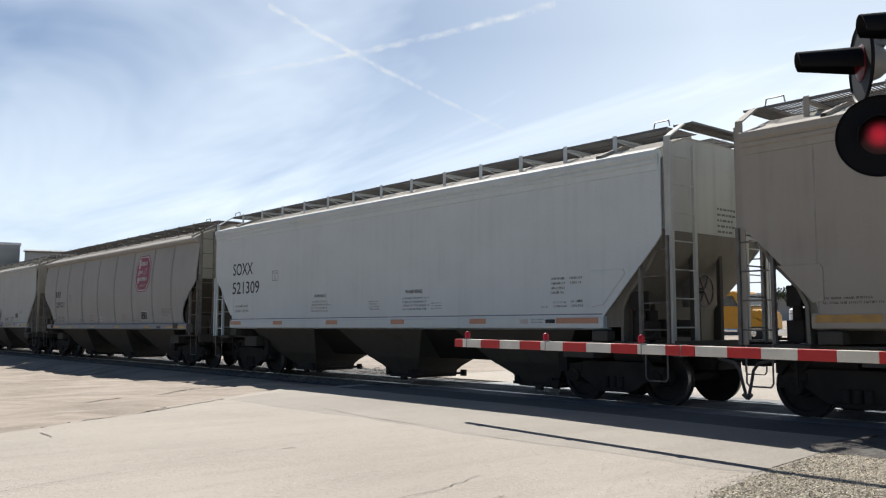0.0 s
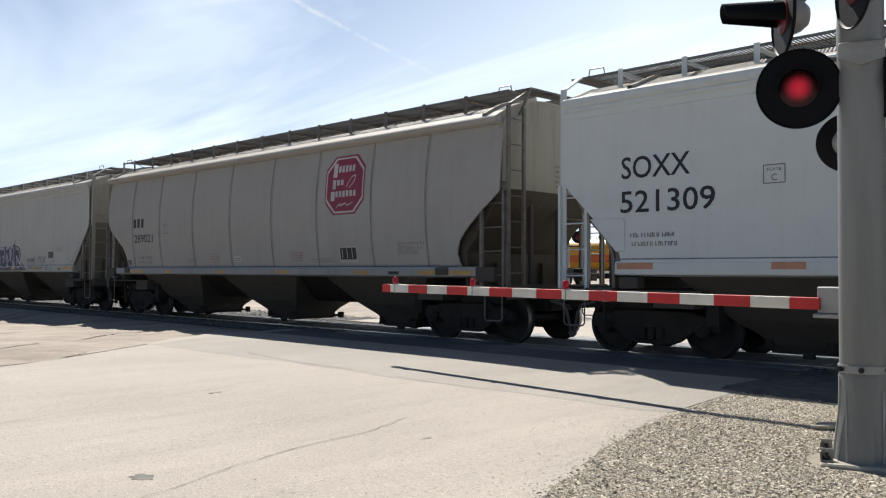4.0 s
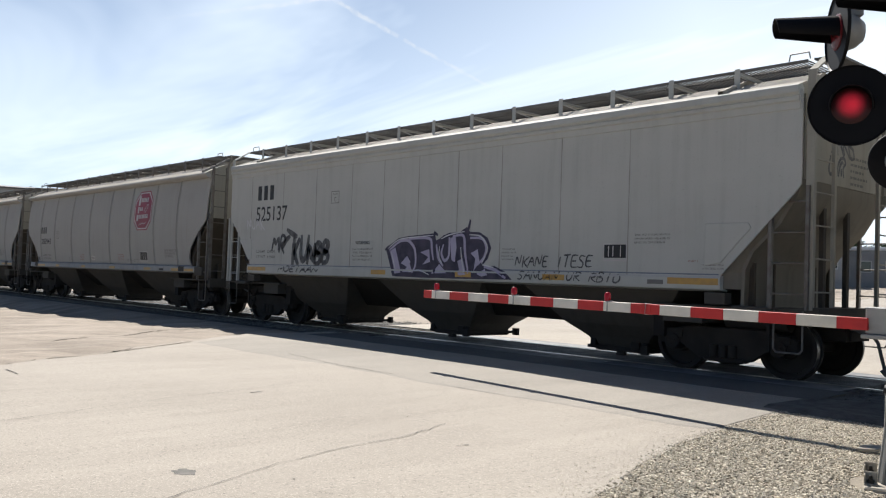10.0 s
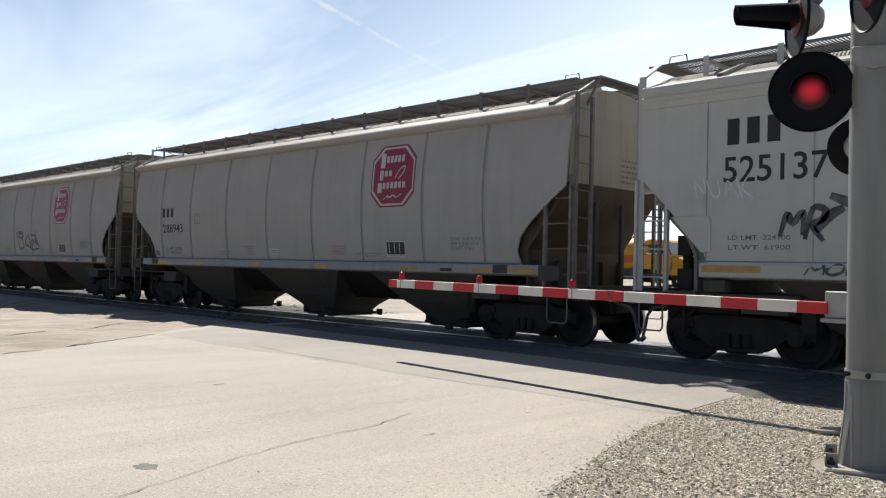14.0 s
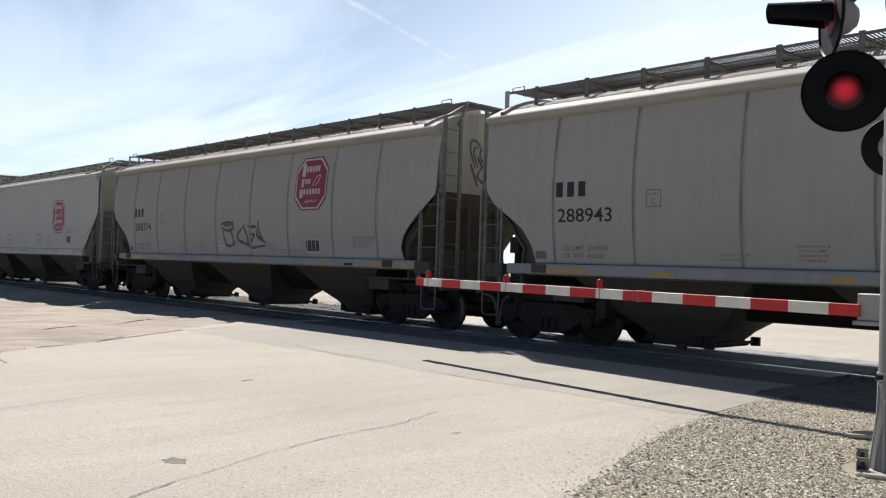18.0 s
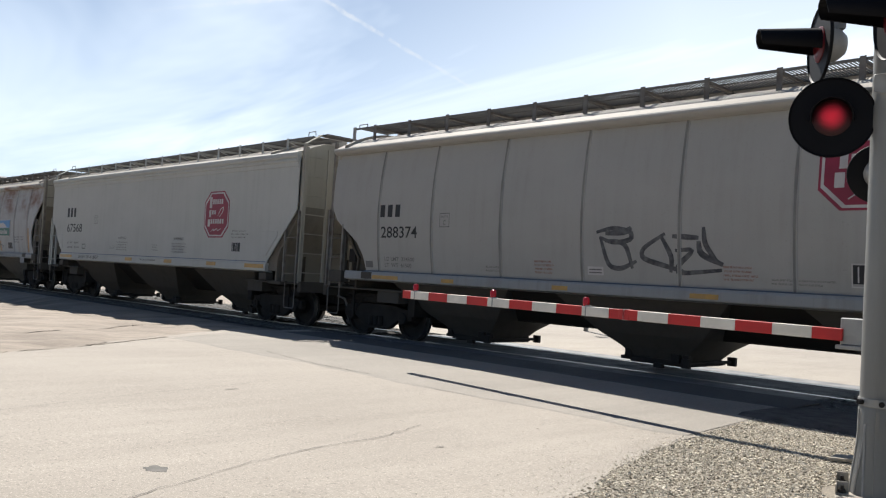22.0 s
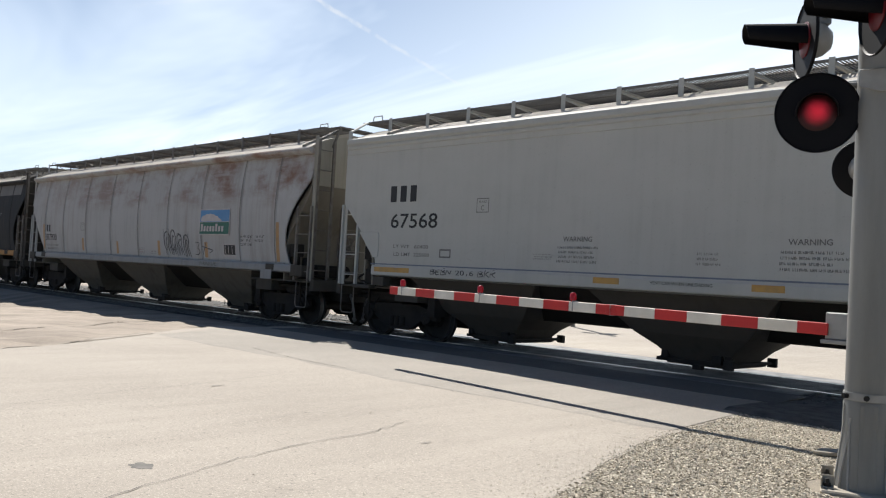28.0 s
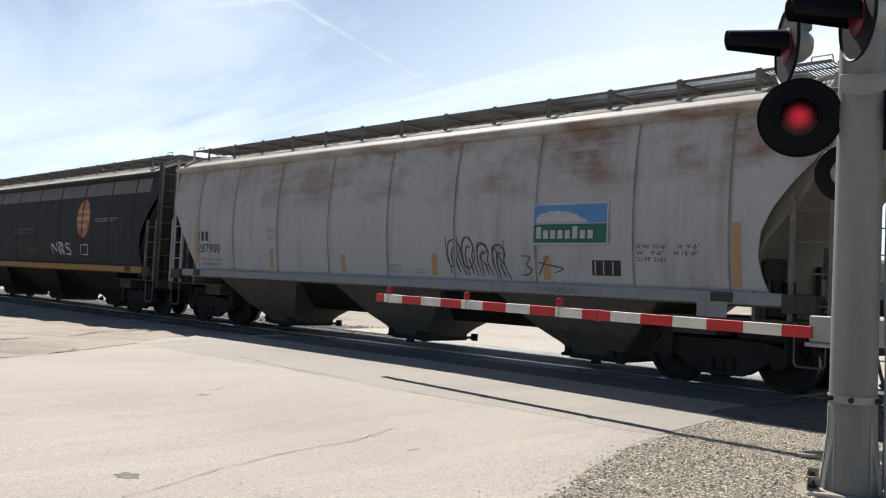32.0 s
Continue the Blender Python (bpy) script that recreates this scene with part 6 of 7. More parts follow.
def signal_mast():
    mast = thing("signal_mast", "grey metal crossing signal mast with red flashing lights", "crossing signal", at=pose(MAST_X, MAST_Y, 0))
    s = Shape()
    s.lathe((0, 0, 0.02), (0, 0, 1), [(0, MAST_R), (6.2, MAST_R * 0.97)], 40)
    part("pole", s.mesh("pole", MAST, smooth=40), None, mast)
    return mast


signal_mast()
# ---------------------------------------------------------------- signal lights on the mast
MAST_AT = Vector((MAST_X, MAST_Y, 0))


def facing(at, toward):
    """A pose whose -Y looks along toward, upright."""
    d = Vector(toward)
    return pose(at[0] - MAST_X, at[1] - MAST_Y, at[2], 0, 0, math.degrees(math.atan2(d.x, -d.y)))


def signal_light(mast, at, toward, lit, front=False, size=1.0):
    """Round black backing plate with a red lens, a visor over it and a domed housing behind."""
    s = Shape()
    s.lathe((0, 0.0, 0), (0, -1, 0), [(-0.012, 0.10), (-0.012, 0.296), (-0.004, 0.304), (0.012, 0.306), (0.016, 0.300), (0.004, 0.29), (0.004, 0.15)], 48)
    light = part("signal_light", s.mesh("signal_light", BLACK, smooth=50), None, mast, "black round signal light", at=facing(at, toward) @ Matrix.Scale(size, 4))
    s = Shape()
    s.lathe((0, 0.01, 0), (0, 1, 0), [(0.0, 0.15), (0.05, 0.147), (0.12, 0.12), (0.17, 0.075), (0.185, 0.02)], 28)
    s.box(-0.05, 0.05, 0.03, 0.17, 0.12, 0.26)
    part("housing", s.mesh("housing", GALV, smooth=40), None, light, "silver domed lamp housing")
    # visor: a tube open below, longer on top
    s = Shape()
    n, r = 26, 0.160 if front else 0.126
    inner, outer = [], []
    for k, (rad, target) in enumerate(((r, outer), (r - 0.008, inner))):
        for i in range(n + 1):
            w = radians(-10 + 200 * i / n) if front else radians(-28 + 236 * i / n)
            reach = 0.05 + 0.09 * max(0.0, math.sin(w) * 0.5 + 0.5) if front else 0.47 - 0.012 * (1 - math.sin(w)) ** 2
            drop, taper = (-0.012, 0.93) if front else (0.02, 0.72)
            target.append(((rad * math.cos(w), -0.005, rad * math.sin(w)), (rad * taper * math.cos(w), -reach, rad * taper * math.sin(w) + drop)))
    verts = [p for a in outer for p in a] + [p for a in inner for p in a]
    m = 2 * (n + 1)
    faces = []
    for i in range(n):
        a, b, c, d = 2 * i, 2 * i + 1, 2 * i + 3, 2 * i + 2
        faces += [(a, b, c, d), (m + d, m + c, m + b, m + a), (b, m + b, m + c, c)]
    faces += [(0, m, m + 1, 1), (2 * n, 2 * n + 1, m + 2 * n + 1, m + 2 * n)]
    s.add(verts, faces)
    part("visor", s.mesh("visor", BLACK, smooth=40), None, light)
    s = Shape()
    s.lathe((0, 0, 0), (0, -1, 0), [(-0.002, 0.140), (0.012, 0.138), (0.026, 0.10), (0.034, 0.045), (0.036, 0.002)], 32)
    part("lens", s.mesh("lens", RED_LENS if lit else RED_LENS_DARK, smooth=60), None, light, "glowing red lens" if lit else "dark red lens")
    if lit:
        s = Shape()
        for i in range(-10, 11):
            for j in range(-11, 12):
                x, z = (i + 0.5 * (j % 2)) * 0.0145, j * 0.0128
                d = math.hypot(x, z)
                if d < 0.134:
                    y = -0.037 + 1.15 * d * d - 0.002
                    s.box(x - 0.0024, x + 0.0024, y - 0.003, y, z - 0.0024, z + 0.0024)
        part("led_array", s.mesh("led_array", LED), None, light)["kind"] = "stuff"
    return light


mast_thing = bpy.data.objects["signal_mast"]
NEAR, AWAY = Vector((0.36, -0.92, 0)), Vector((-0.36, 0.92, 0))
SIDE = Vector((-0.93, -0.36, 0))
for k, z in ((0.43, 2.73), (-0.335, 2.72)):
    signal_light(mast_thing, MAST_AT + SIDE * k + NEAR * 0.06 + Vector((0, 0, z)), NEAR, True, True)
for k in (0.075, -0.70):
    signal_light(mast_thing, MAST_AT + SIDE * k + AWAY * 0.50 + Vector((0, 0, 2.38)), AWAY, False, False, 0.78)
signal_light(mast_thing, (-2.82, 6.60, 3.325), (-0.78, -0.626, 0), False)
signal_light(mast_thing, (-2.115, 6.08, 3.295), (-0.76, -0.65, 0), False)


def far_signal(x, y, ground, lamp_z):
    """The crossing's second signal, beyond the track, with its lamps turned to this side."""
    far = thing("crossing_signal", "galvanised crossing signal beyond the track, one red light lit", "crossing signal", at=pose(x, y, ground))
    to = Vector((-x, -y, 0)).normalized()
    across = Vector((-to.y, to.x, 0))
    s = Shape()
    s.lathe((0, 0, -0.3), (0, 0, 1), [(0, 0.075), (lamp_z - ground + 1.5, 0.07)], 20)
    part("pole", s.mesh("pole", MAST, smooth=40), None, far)
    top = lamp_z - ground + 0.30
    s = Shape()
    s.rod(across * -0.55 + to * 0.06 + Vector((0, 0, top)), across * 0.55 + to * 0.06 + Vector((0, 0, top)), 0.03, 10)
    part("crossarm", s.mesh("crossarm", GALV, smooth=40), None, far)
    s = Shape()
    s.box(-0.17, 0.17, -0.12, 0.12, top + 0.05, top + 0.35)
    part("junction_box", s.mesh("junction_box", GALV, 0.01), None, far)
    for k, lit in ((-0.32, True), (0.32, False)):
        signal_light(far, MAST_AT + Vector((0, 0, lamp_z - ground)) + across * k + to * 0.12, to, lit, True, 0.6)
    return far


far_signal(-15.75, 21.2, 0.1, 2.40)


def mast_fittings(mast):
    s = Shape()
    for a, b, z in ((SIDE * 0.41, -SIDE * 0.41, 2.96),):
        s.rod(a - NEAR * 0.06 + Vector((0, 0, z)), b - NEAR * 0.06 + Vector((0, 0, z)), 0.024, 10)
        for e in (a, b):
            s.rod(e - NEAR * 0.06 + Vector((0, 0, z)), e - NEAR * 0.10 + Vector((0, 0, z - 0.16)), 0.03, 10)
    s.rod(SIDE * 0.02 + AWAY * 0.42 + Vector((0, 0, 2.62)), -SIDE * 0.74 + AWAY * 0.42 + Vector((0, 0, 2.62)), 0.024, 10)
    s.rod(Vector((0, 0, 2.62)), AWAY * 0.42 + Vector((0, 0, 2.62)), 0.03, 10)
    part("crossarm", s.mesh("crossarm", GALV, smooth=40), None, mast)
    s = Shape()
    s.rod((0, 0, 3.62), (-0.36, -0.03, 3.62), 0.028, 10)
    s.rod((-0.36, -0.03, 3.64), (-0.40, -0.10, 3.48), 0.03, 10)
    s.rod((0, 0, 3.70), (0.28, -0.50, 3.70), 0.028, 10)
    s.rod((0.28, -0.50, 3.72), (0.31, -0.57, 3.5), 0.03, 10)
    part("upper_crossarm", s.mesh("upper_crossarm", GALV, smooth=40), None, mast)
    # clamp plate with a curved lower edge
    s = Shape()
    outline = [(-0.155, 0.07)] + [(-0.155 + 0.031 * i, 0.07) for i in range(1, 10)] + [(0.155, 0.07), (0.155, -0.055), (0.05, -0.088), (0.0, -0.100), (-0.05, -0.088), (-0.155, -0.055)]
    frame_at = pose(0, 0, 2.95, 0, 0, math.degrees(math.atan2(NEAR.x, -NEAR.y)))

    def bent(u, w, off):
        y = -math.sqrt(max((MAST_R + 0.02) ** 2 - (u * 0.5) ** 2, 0.001)) - off
        return frame_at @ Vector((u, y, w))
    s.prism(outline, lambda u, w: bent(u, w, 0.0), lambda u, w: bent(u, w, 0.014))
    part("clamp_plate", s.mesh("clamp_plate", GALV, 0.003, smooth=40), None, mast)
    # steel band and bolts above the base
    s = Shape()
    s.lathe((0, 0, 0.60), (0, 0, 1), [(0, MAST_R + 0.001), (0, MAST_R + 0.010), (0.055, MAST_R + 0.010), (0.055, MAST_R + 0.001)], 40)
    part("steel_band", s.mesh("steel_band", GALV, smooth=40), None, mast)
    for w in (-35, 15, 80, 200):
        d = Vector((math.cos(radians(w - 90)), math.sin(radians(w - 90)), 0))
        s = Shape()
        s.rod(d * (MAST_R + 0.004) + Vector((0, 0, 0.627)), d * (MAST_R + 0.045) + Vector((0, 0, 0.627)), 0.02, 8)
        part("bolt", s.mesh("bolt", STEEL_DARK), None, mast)
    # flared base casting: four broad faces, a raised panel and two beads on each
    def turned(u, out, z, quarter):
        a, b = (NEAR.normalized(), SIDE.normalized())
        d, e = ((a, b), (b, -a), (-a, -b), (-b, a))[quarter]
        return d * out + e * u + Vector((0, 0, z))

    s = Shape()
    s.lathe((0, 0, -0.042), (0, 0, 1), [(0, 0.213), (0.10, 0.205), (0.22, 0.191), (0.36, 0.176), (0.44, 0.171), (0.62, 0.169), (0.635, 0.164)], 44)
    part("base_casting", s.mesh("base_casting", MAST, smooth=40), None, mast, "flared grey base casting")
    rise = ((-0.04, 0.216), (0.06, 0.208), (0.18, 0.194), (0.32, 0.179), (0.40, 0.174), (0.57, 0.172))
    for q in range(4):
        s = Shape()
        for (z0, r0), (z1, r1) in zip(rise, rise[1:]):
            ring = [turned(u, math.sqrt(rad * rad - u * u) + lift, z, q) for z, rad in ((z0, r0), (z1, r1)) for u, lift in ((-0.064, -0.02), (-0.058, 0.004), (0.058, 0.004), (0.064, -0.02))]
            s.add(ring, [(0, 1, 5, 4), (1, 2, 6, 5), (2, 3, 7, 6)])
        part("face_panel", s.mesh("face_panel", MAST), None, mast)
        for u in (-0.122, 0.122):
            s = Shape()
            s.pipe([turned(u, math.sqrt(rad * rad - u * u), z, q) for z, rad in rise[:5]] + [turned(u, math.sqrt(0.168 ** 2 - u * u), 0.47, q)], 0.009, 8)
            part("bead", s.mesh("bead", GALV, smooth=40), None, mast)
    face = pose(0, 0, 0, 0, 0, math.degrees(math.atan2(NEAR.x, -NEAR.y)))
    s = Shape()
    s.box(-0.30, 0.30, -0.30, 0.30, -0.4, -0.042)
    part("footing", s.mesh("footing", CONCRETE, 0.012), None, mast, "tan concrete footing", at=face)
    for x in (-0.255, 0.255):
        for y in (-0.19, 0.19):
            s = Shape()
            s.box(x - 0.045, x + 0.045, y - 0.04, y + 0.04, -0.042, -0.030)
            s.box(x - 0.045, x + 0.045, y + 0.028, y + 0.04, -0.030, 0.048)
            s.box(x - 0.045, x - 0.035, y - 0.04, y + 0.028, -0.030, 0.034)
            clip = part("anchor_clip", s.mesh("anchor_clip", CONCRETE, 0.004), None, mast, "pale anchor clip with a dark bolt", at=face)
            s = Shape()
            s.lathe((x, y, -0.031), (0, 0, 1), [(0, 0.026), (0.026, 0.026), (0.026, 0.014), (0.055, 0.013), (0.058, 0.004)], 6)
            part("bolt", s.mesh("bolt", STEEL_DARK), None, clip)
    s = Shape()
    s.pipe([(MAST_R + 0.05, 0.06, 0.0), (MAST_R + 0.05, 0.06, 0.9), (MAST_R + 0.03, 0.05, 1.4), (MAST_R + 0.02, 0.04, 6.0)], 0.018, 8)
    part("conduit", s.mesh("conduit", GALV, smooth=40), None, mast)


mast_fittings(mast_thing)


def gate_mechanism():
    unit = thing("gate_mechanism", "grey gate drive housing on a short post", "gate mechanism", at=pose(-2.45, 8.62, 0, 0, 0, -1.58))
    part("post", Shape().rod((0.1, 0.05, -0.1), (0.1, 0.05, 1.6), 0.075, 20).mesh("post", GALV, smooth=40), None, unit)
    part("housing", Shape().box(-0.12, 0.42, -0.18, 0.3, 0.75, 1.42).mesh("housing", WHITE_ARM, 0.02), None, unit)
    part("arm_bracket", Shape().box(-0.86, -0.12, -0.17, -0.02, 0.94, 1.20).mesh("arm_bracket", GALV, 0.01), None, unit)
    part("bracket_lip", Shape().box(-0.89, -0.55, -0.20, 0.02, 0.90, 0.94).mesh("bracket_lip", GALV, 0.006), None, unit)
    part("counterweight", Shape().box(0.42, 0.95, -0.16, -0.1, 0.98, 1.2).mesh("counterweight", STEEL_DARK, 0.01), None, unit)
    part("foot_plate", Shape().box(-0.2, 0.4, -0.22, 0.32, -0.1, 0.03).mesh("foot_plate", GALV, 0.01), None, unit)


gate_mechanism()


# ---------------------------------------------------------------- pavement detail
def strip(points, width, z, rnd, wobble=0.02, step=0.12):
    """A thin irregular line lying on the pavement."""
    s = Shape()
    pts = []
    for (xa, ya), (xb, yb) in zip(points, points[1:]):
        n = max(1, int(math.hypot(xb - xa, yb - ya) / step))
        pts += [(xa + (xb - xa) * i / n + rnd.uniform(-wobble, wobble), ya + (yb - ya) * i / n + rnd.uniform(-wobble, wobble)) for i in range(n)]
    pts.append(points[-1])
    left, right = [], []
    for i, (x, y) in enumerate(pts):
        (xa, ya), (xb, yb) = pts[max(i - 1, 0)], pts[min(i + 1, len(pts) - 1)]
        d = math.hypot(xb - xa, yb - ya) or 1
        w = width * rnd.uniform(0.25, 1.0) / 2
        left.append((x - (yb - ya) / d * w, y + (xb - xa) / d * w, z))
        right.append((x + (yb - ya) / d * w, y - (xb - xa) / d * w, z))
    m = len(left)
    s.add(left + right, [(i, i + 1, m + i + 1, m + i) for i in range(m - 1)])
    return s


def pavement_cracks():
    rnd = random.Random(3)
    runs = [([(-4.4, 1.2), (-4.98, 2.39), (-5.35, 3.27), (-5.62, 4.17), (-5.71, 4.86), (-5.98, 5.56)], 0.010),
            ([(-7.7, 1.6), (-7.98, 2.35), (-8.21, 3.09), (-8.47, 3.92), (-8.63, 4.76), (-9.03, 6.04)], 0.007),
            ([(-12.22, 7.78), (-11.42, 7.63), (-10.32, 7.49), (-9.13, 7.48)], 0.028), ([(-9.13, 7.48), (-8.05, 7.42), (-6.71, 7.44)], 0.010),
            ([(-6.44, 3.58), (-6.71, 4.96)], 0.004), ([(-7.0, 5.37), (-7.47, 7.04)], 0.004),
            ([(-5.16, 4.93), (-5.16, 5.07)], 0.02), ([(-8.49, 4.93), (-8.49, 5.08)], 0.03), ([(-11.67, 3.28), (-11.13, 3.27)], 0.03)]
    holder = thing("pavement_cracks", "thin dark cracks wandering over the pale asphalt", "cracks", kind="structure")
    for pts, w in runs:
        sunk(part("crack", strip(pts, w, 0.003, rnd), CRACK, holder).data)
    s = Shape()
    ring = [(-5.51 + (0.11 + rnd.uniform(-0.05, 0.03)) * math.cos(a), 2.71 + (0.07 + rnd.uniform(-0.02, 0.02)) * math.sin(a)) for a in [2 * math.pi * i / 18 for i in range(18)]]
    s.prism(ring, lambda x, y: (x, y, -0.0025), lambda x, y: (x, y, -0.01))
    sunk(structure("road_patch", s, PATCH, "small dark tar patch on the asphalt", "patch").data)


PATCH = mat("tar_patch", (0.15, 0.14, 0.125), 0.9, 0, second=(0.10, 0.095, 0.085), scale=12, bump=0.4)
pavement_cracks()


def approach_slab():
    """Smoother asphalt laid against the track, its near edge ragged."""
    rnd = random.Random(8)
    s = Shape()
    xs = [-16.2 + i * 0.3 for i in range(40)]
    xs[-1] = -4.47
    near = [7.36 + 0.35 * min(max((x + 8) / 3.6, 0), 1) + 0.12 * noise.noise((x * 0.9, 3, 0)) + rnd.uniform(-0.02, 0.02) for x in xs]
    for i in range(len(xs) - 1):
        a, b = xs[i], xs[i + 1]
        rows = [(near[i], near[i + 1], -0.004), (near[i] + 0.06, near[i + 1] + 0.06, 0.003), (9.3, 9.3, 0.003), (10.4, 10.4, 0.003), (11.5, 11.5, 0.003), (11.70, 11.70, 0.003)]
        pts = []
        for ya, yb, z in rows:
            pts += [(max(min(a, road_outline(ya) - 0.02), west_edge(ya) + 0.4), ya, z), (max(min(b, road_outline(yb) - 0.02), west_edge(yb) + 0.4), yb, z)]
        s.add(pts, [(2 * k, 2 * k + 1, 2 * k + 3, 2 * k + 2) for k in range(len(rows) - 1)])
    sunk(structure("approach_pavement", s, ROAD_NEW, "smoother asphalt apron beside the track", "pavement").data)


approach_slab()


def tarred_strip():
    """Darker asphalt along the near rail, its edge wandering."""
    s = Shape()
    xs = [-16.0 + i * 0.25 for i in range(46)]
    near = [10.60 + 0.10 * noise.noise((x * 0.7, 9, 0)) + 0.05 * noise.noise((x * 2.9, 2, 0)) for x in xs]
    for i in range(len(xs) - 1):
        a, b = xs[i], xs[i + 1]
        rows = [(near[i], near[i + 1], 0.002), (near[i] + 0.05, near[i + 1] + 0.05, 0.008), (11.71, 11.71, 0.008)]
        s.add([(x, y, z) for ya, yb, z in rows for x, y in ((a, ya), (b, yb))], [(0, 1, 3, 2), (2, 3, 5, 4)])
    sunk(structure("tarred_strip", s, ROAD_DARK, "dark asphalt strip along the near rail", "pavement").data)


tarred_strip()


def dirt_top(x, y):
    """Height of the dirt west of the road: low ridges and hollows left by wheels."""
    x1 = west_edge(y) + 1.3
    rim = min(1, (x1 - x) / 2.2, (x + 62.0) / 8, (y + 4.0) / 3, (11.6 - y) / 1.2)
    u, w = (x + y * 0.7), (y - x * 0.7)
    h = 0.095 + 0.05 * noise.noise((x * 0.22, y * 0.6, 0)) + 0.05 * noise.noise((u * 0.75, w * 0.22, 4)) + 0.045 * noise.noise((u * 2.0, w * 0.5, 9)) + 0.012 * noise.noise((x * 3, y * 3, 2))
    return -0.115 - lot(x, y) + max(0.0, min(rim, 1)) * max(h, 0.0)


def dirt_drifts():
    """Low ridges of dry dirt west of the road, rutted by wheels."""
    s = Shape()
    nx, ny = 210, 60
    x0, y0, y1 = -62.0, -4.0, 11.6
    verts = []
    for j in range(ny + 1):
        y = y0 + (y1 - y0) * j / ny
        x1 = west_edge(y) + 1.3
        for i in range(nx + 1):
            x = x1 + (x0 - x1) * (i / nx) ** 1.4
            verts.append((x, y, dirt_top(x, y)))
    w = nx + 1
    s.add(verts, [(j * w + i, j * w + i + 1, (j + 1) * w + i + 1, (j + 1) * w + i) for j in range(ny) for i in range(nx)])
    ob = new("dirt_drifts", s.mesh("dirt_drifts", DIRT, smooth=60))
    tagged(ob, "low pale ridges of dry dirt beside the road", "dirt", kind="structure")


def wheel_ruts():
    """Darker scuffed tracks where wheels leave the pavement for the lot."""
    rnd = random.Random(14)
    holder = thing("wheel_ruts", "dark scuffed wheel tracks over pale dirt", "wheel tracks", kind="structure")
    runs = (([(-15.43, 4.32), (-15.56, 5.17), (-16.59, 6.13), (-16.74, 6.72), (-17.48, 7.61), (-19.5, 9.61)], 0.13), ([(-12.58, 3.53), (-12.78, 4.03), (-13.02, 4.66), (-13.6, 5.56), (-14.33, 6.55), (-14.95, 7.38)], 0.12),
            ([(-13.45, 5.35), (-13.76, 5.67), (-14.1, 5.9)], 0.10))
    for pts, wide in runs:
        s = strip(pts, wide, 0.0, rnd, 0.02, 0.10)
        on_road = lambda x, y: x > west_edge(y) - 0.1
        s.v = [(x, y, (0.003 if on_road(x, y) else dirt_top(x, y) + 0.012)) for x, y, _ in s.v]
        part("rut", s, RUT, holder)


dirt_drifts()
wheel_ruts()


def crossing_panels():
    """Rubber panels between and beside the rails at the road."""
    crossing = thing("crossing_surface", "dark studded rubber panels between the rails", "crossing surface", kind="structure")
    long = 2.05
    for row, (y0, y1) in enumerate(((11.72, 12.48), (12.62, 13.285), (13.315, 13.98), (14.12, 14.88))):
        for i in range(5):
            x0 = -15.2 + i * long
            s = Shape()
            s.box(x0 + 0.008, x0 + long - 0.008, y0, y1, -0.10, -0.004)
            nx, ny = (34, 10) if row in (1, 2) else (0, 0)      # plain beside the rails, studded between them
            for a in range(nx):
                for b in range(ny):
                    cx = x0 + long * (a + 0.5) / nx
                    cy = y0 + (y1 - y0) * (b + 0.5) / ny
                    s.box(cx - 0.018, cx + 0.018, cy - 0.014, cy + 0.014, -0.004, 0.003)
            part("panel", s.mesh("panel"), PANEL, crossing)


crossing_panels()


def ballast_bed():
    s = Shape()
    for x0, x1 in ((-160, -15.25), (-4.9, 90)):
        out = [(10.7, -0.45), (11.35, -0.13), (11.9, -0.045), (14.7, -0.045), (15.3, -0.06), (17.2, -0.10)]
        # east of the road, dark stone widened to the shadow edge deepens the train's shade
        if x0 > -10:
            out = [(9.35, -0.12), (9.75, -0.035), (11.9, -0.045), (14.7, -0.045), (15.3, -0.06), (17.2, -0.10)]
        n = int((x1 - x0) / 0.6)
        for i in range(n):
            a, b = x0 + (x1 - x0) * i / n, x0 + (x1 - x0) * (i + 1) / n
            for (ya, za), (yb, zb) in zip(out, out[1:]):
                za_, zb_ = za + 0.02, zb + 0.02
                s.add([(a, ya, za_), (b, ya, za_), (b, yb, zb_), (a, yb, zb_)], [(0, 1, 2, 3)])
    structure("ballast", s, BALLAST_BED, "dark crushed stone ballast under the track and over the shaded east verge", "ballast")
    ties = thing("railway_ties", "row of dark creosoted wooden ties", "railway ties", kind="structure")
    tie = Shape().box(-0.11, 0.11, -1.28, 1.28, -0.16, -0.012).mesh("tie", TIE, 0.01)
    for i in range(150):
        x = -15.6 - i * 0.52
        part("tie", tie, None, ties, at=pose(x, TRACK_Y, 0))
    for i in range(40):
        part("tie", tie, None, ties, at=pose(-4.5 + i * 0.52, TRACK_Y, 0))


ballast_bed()


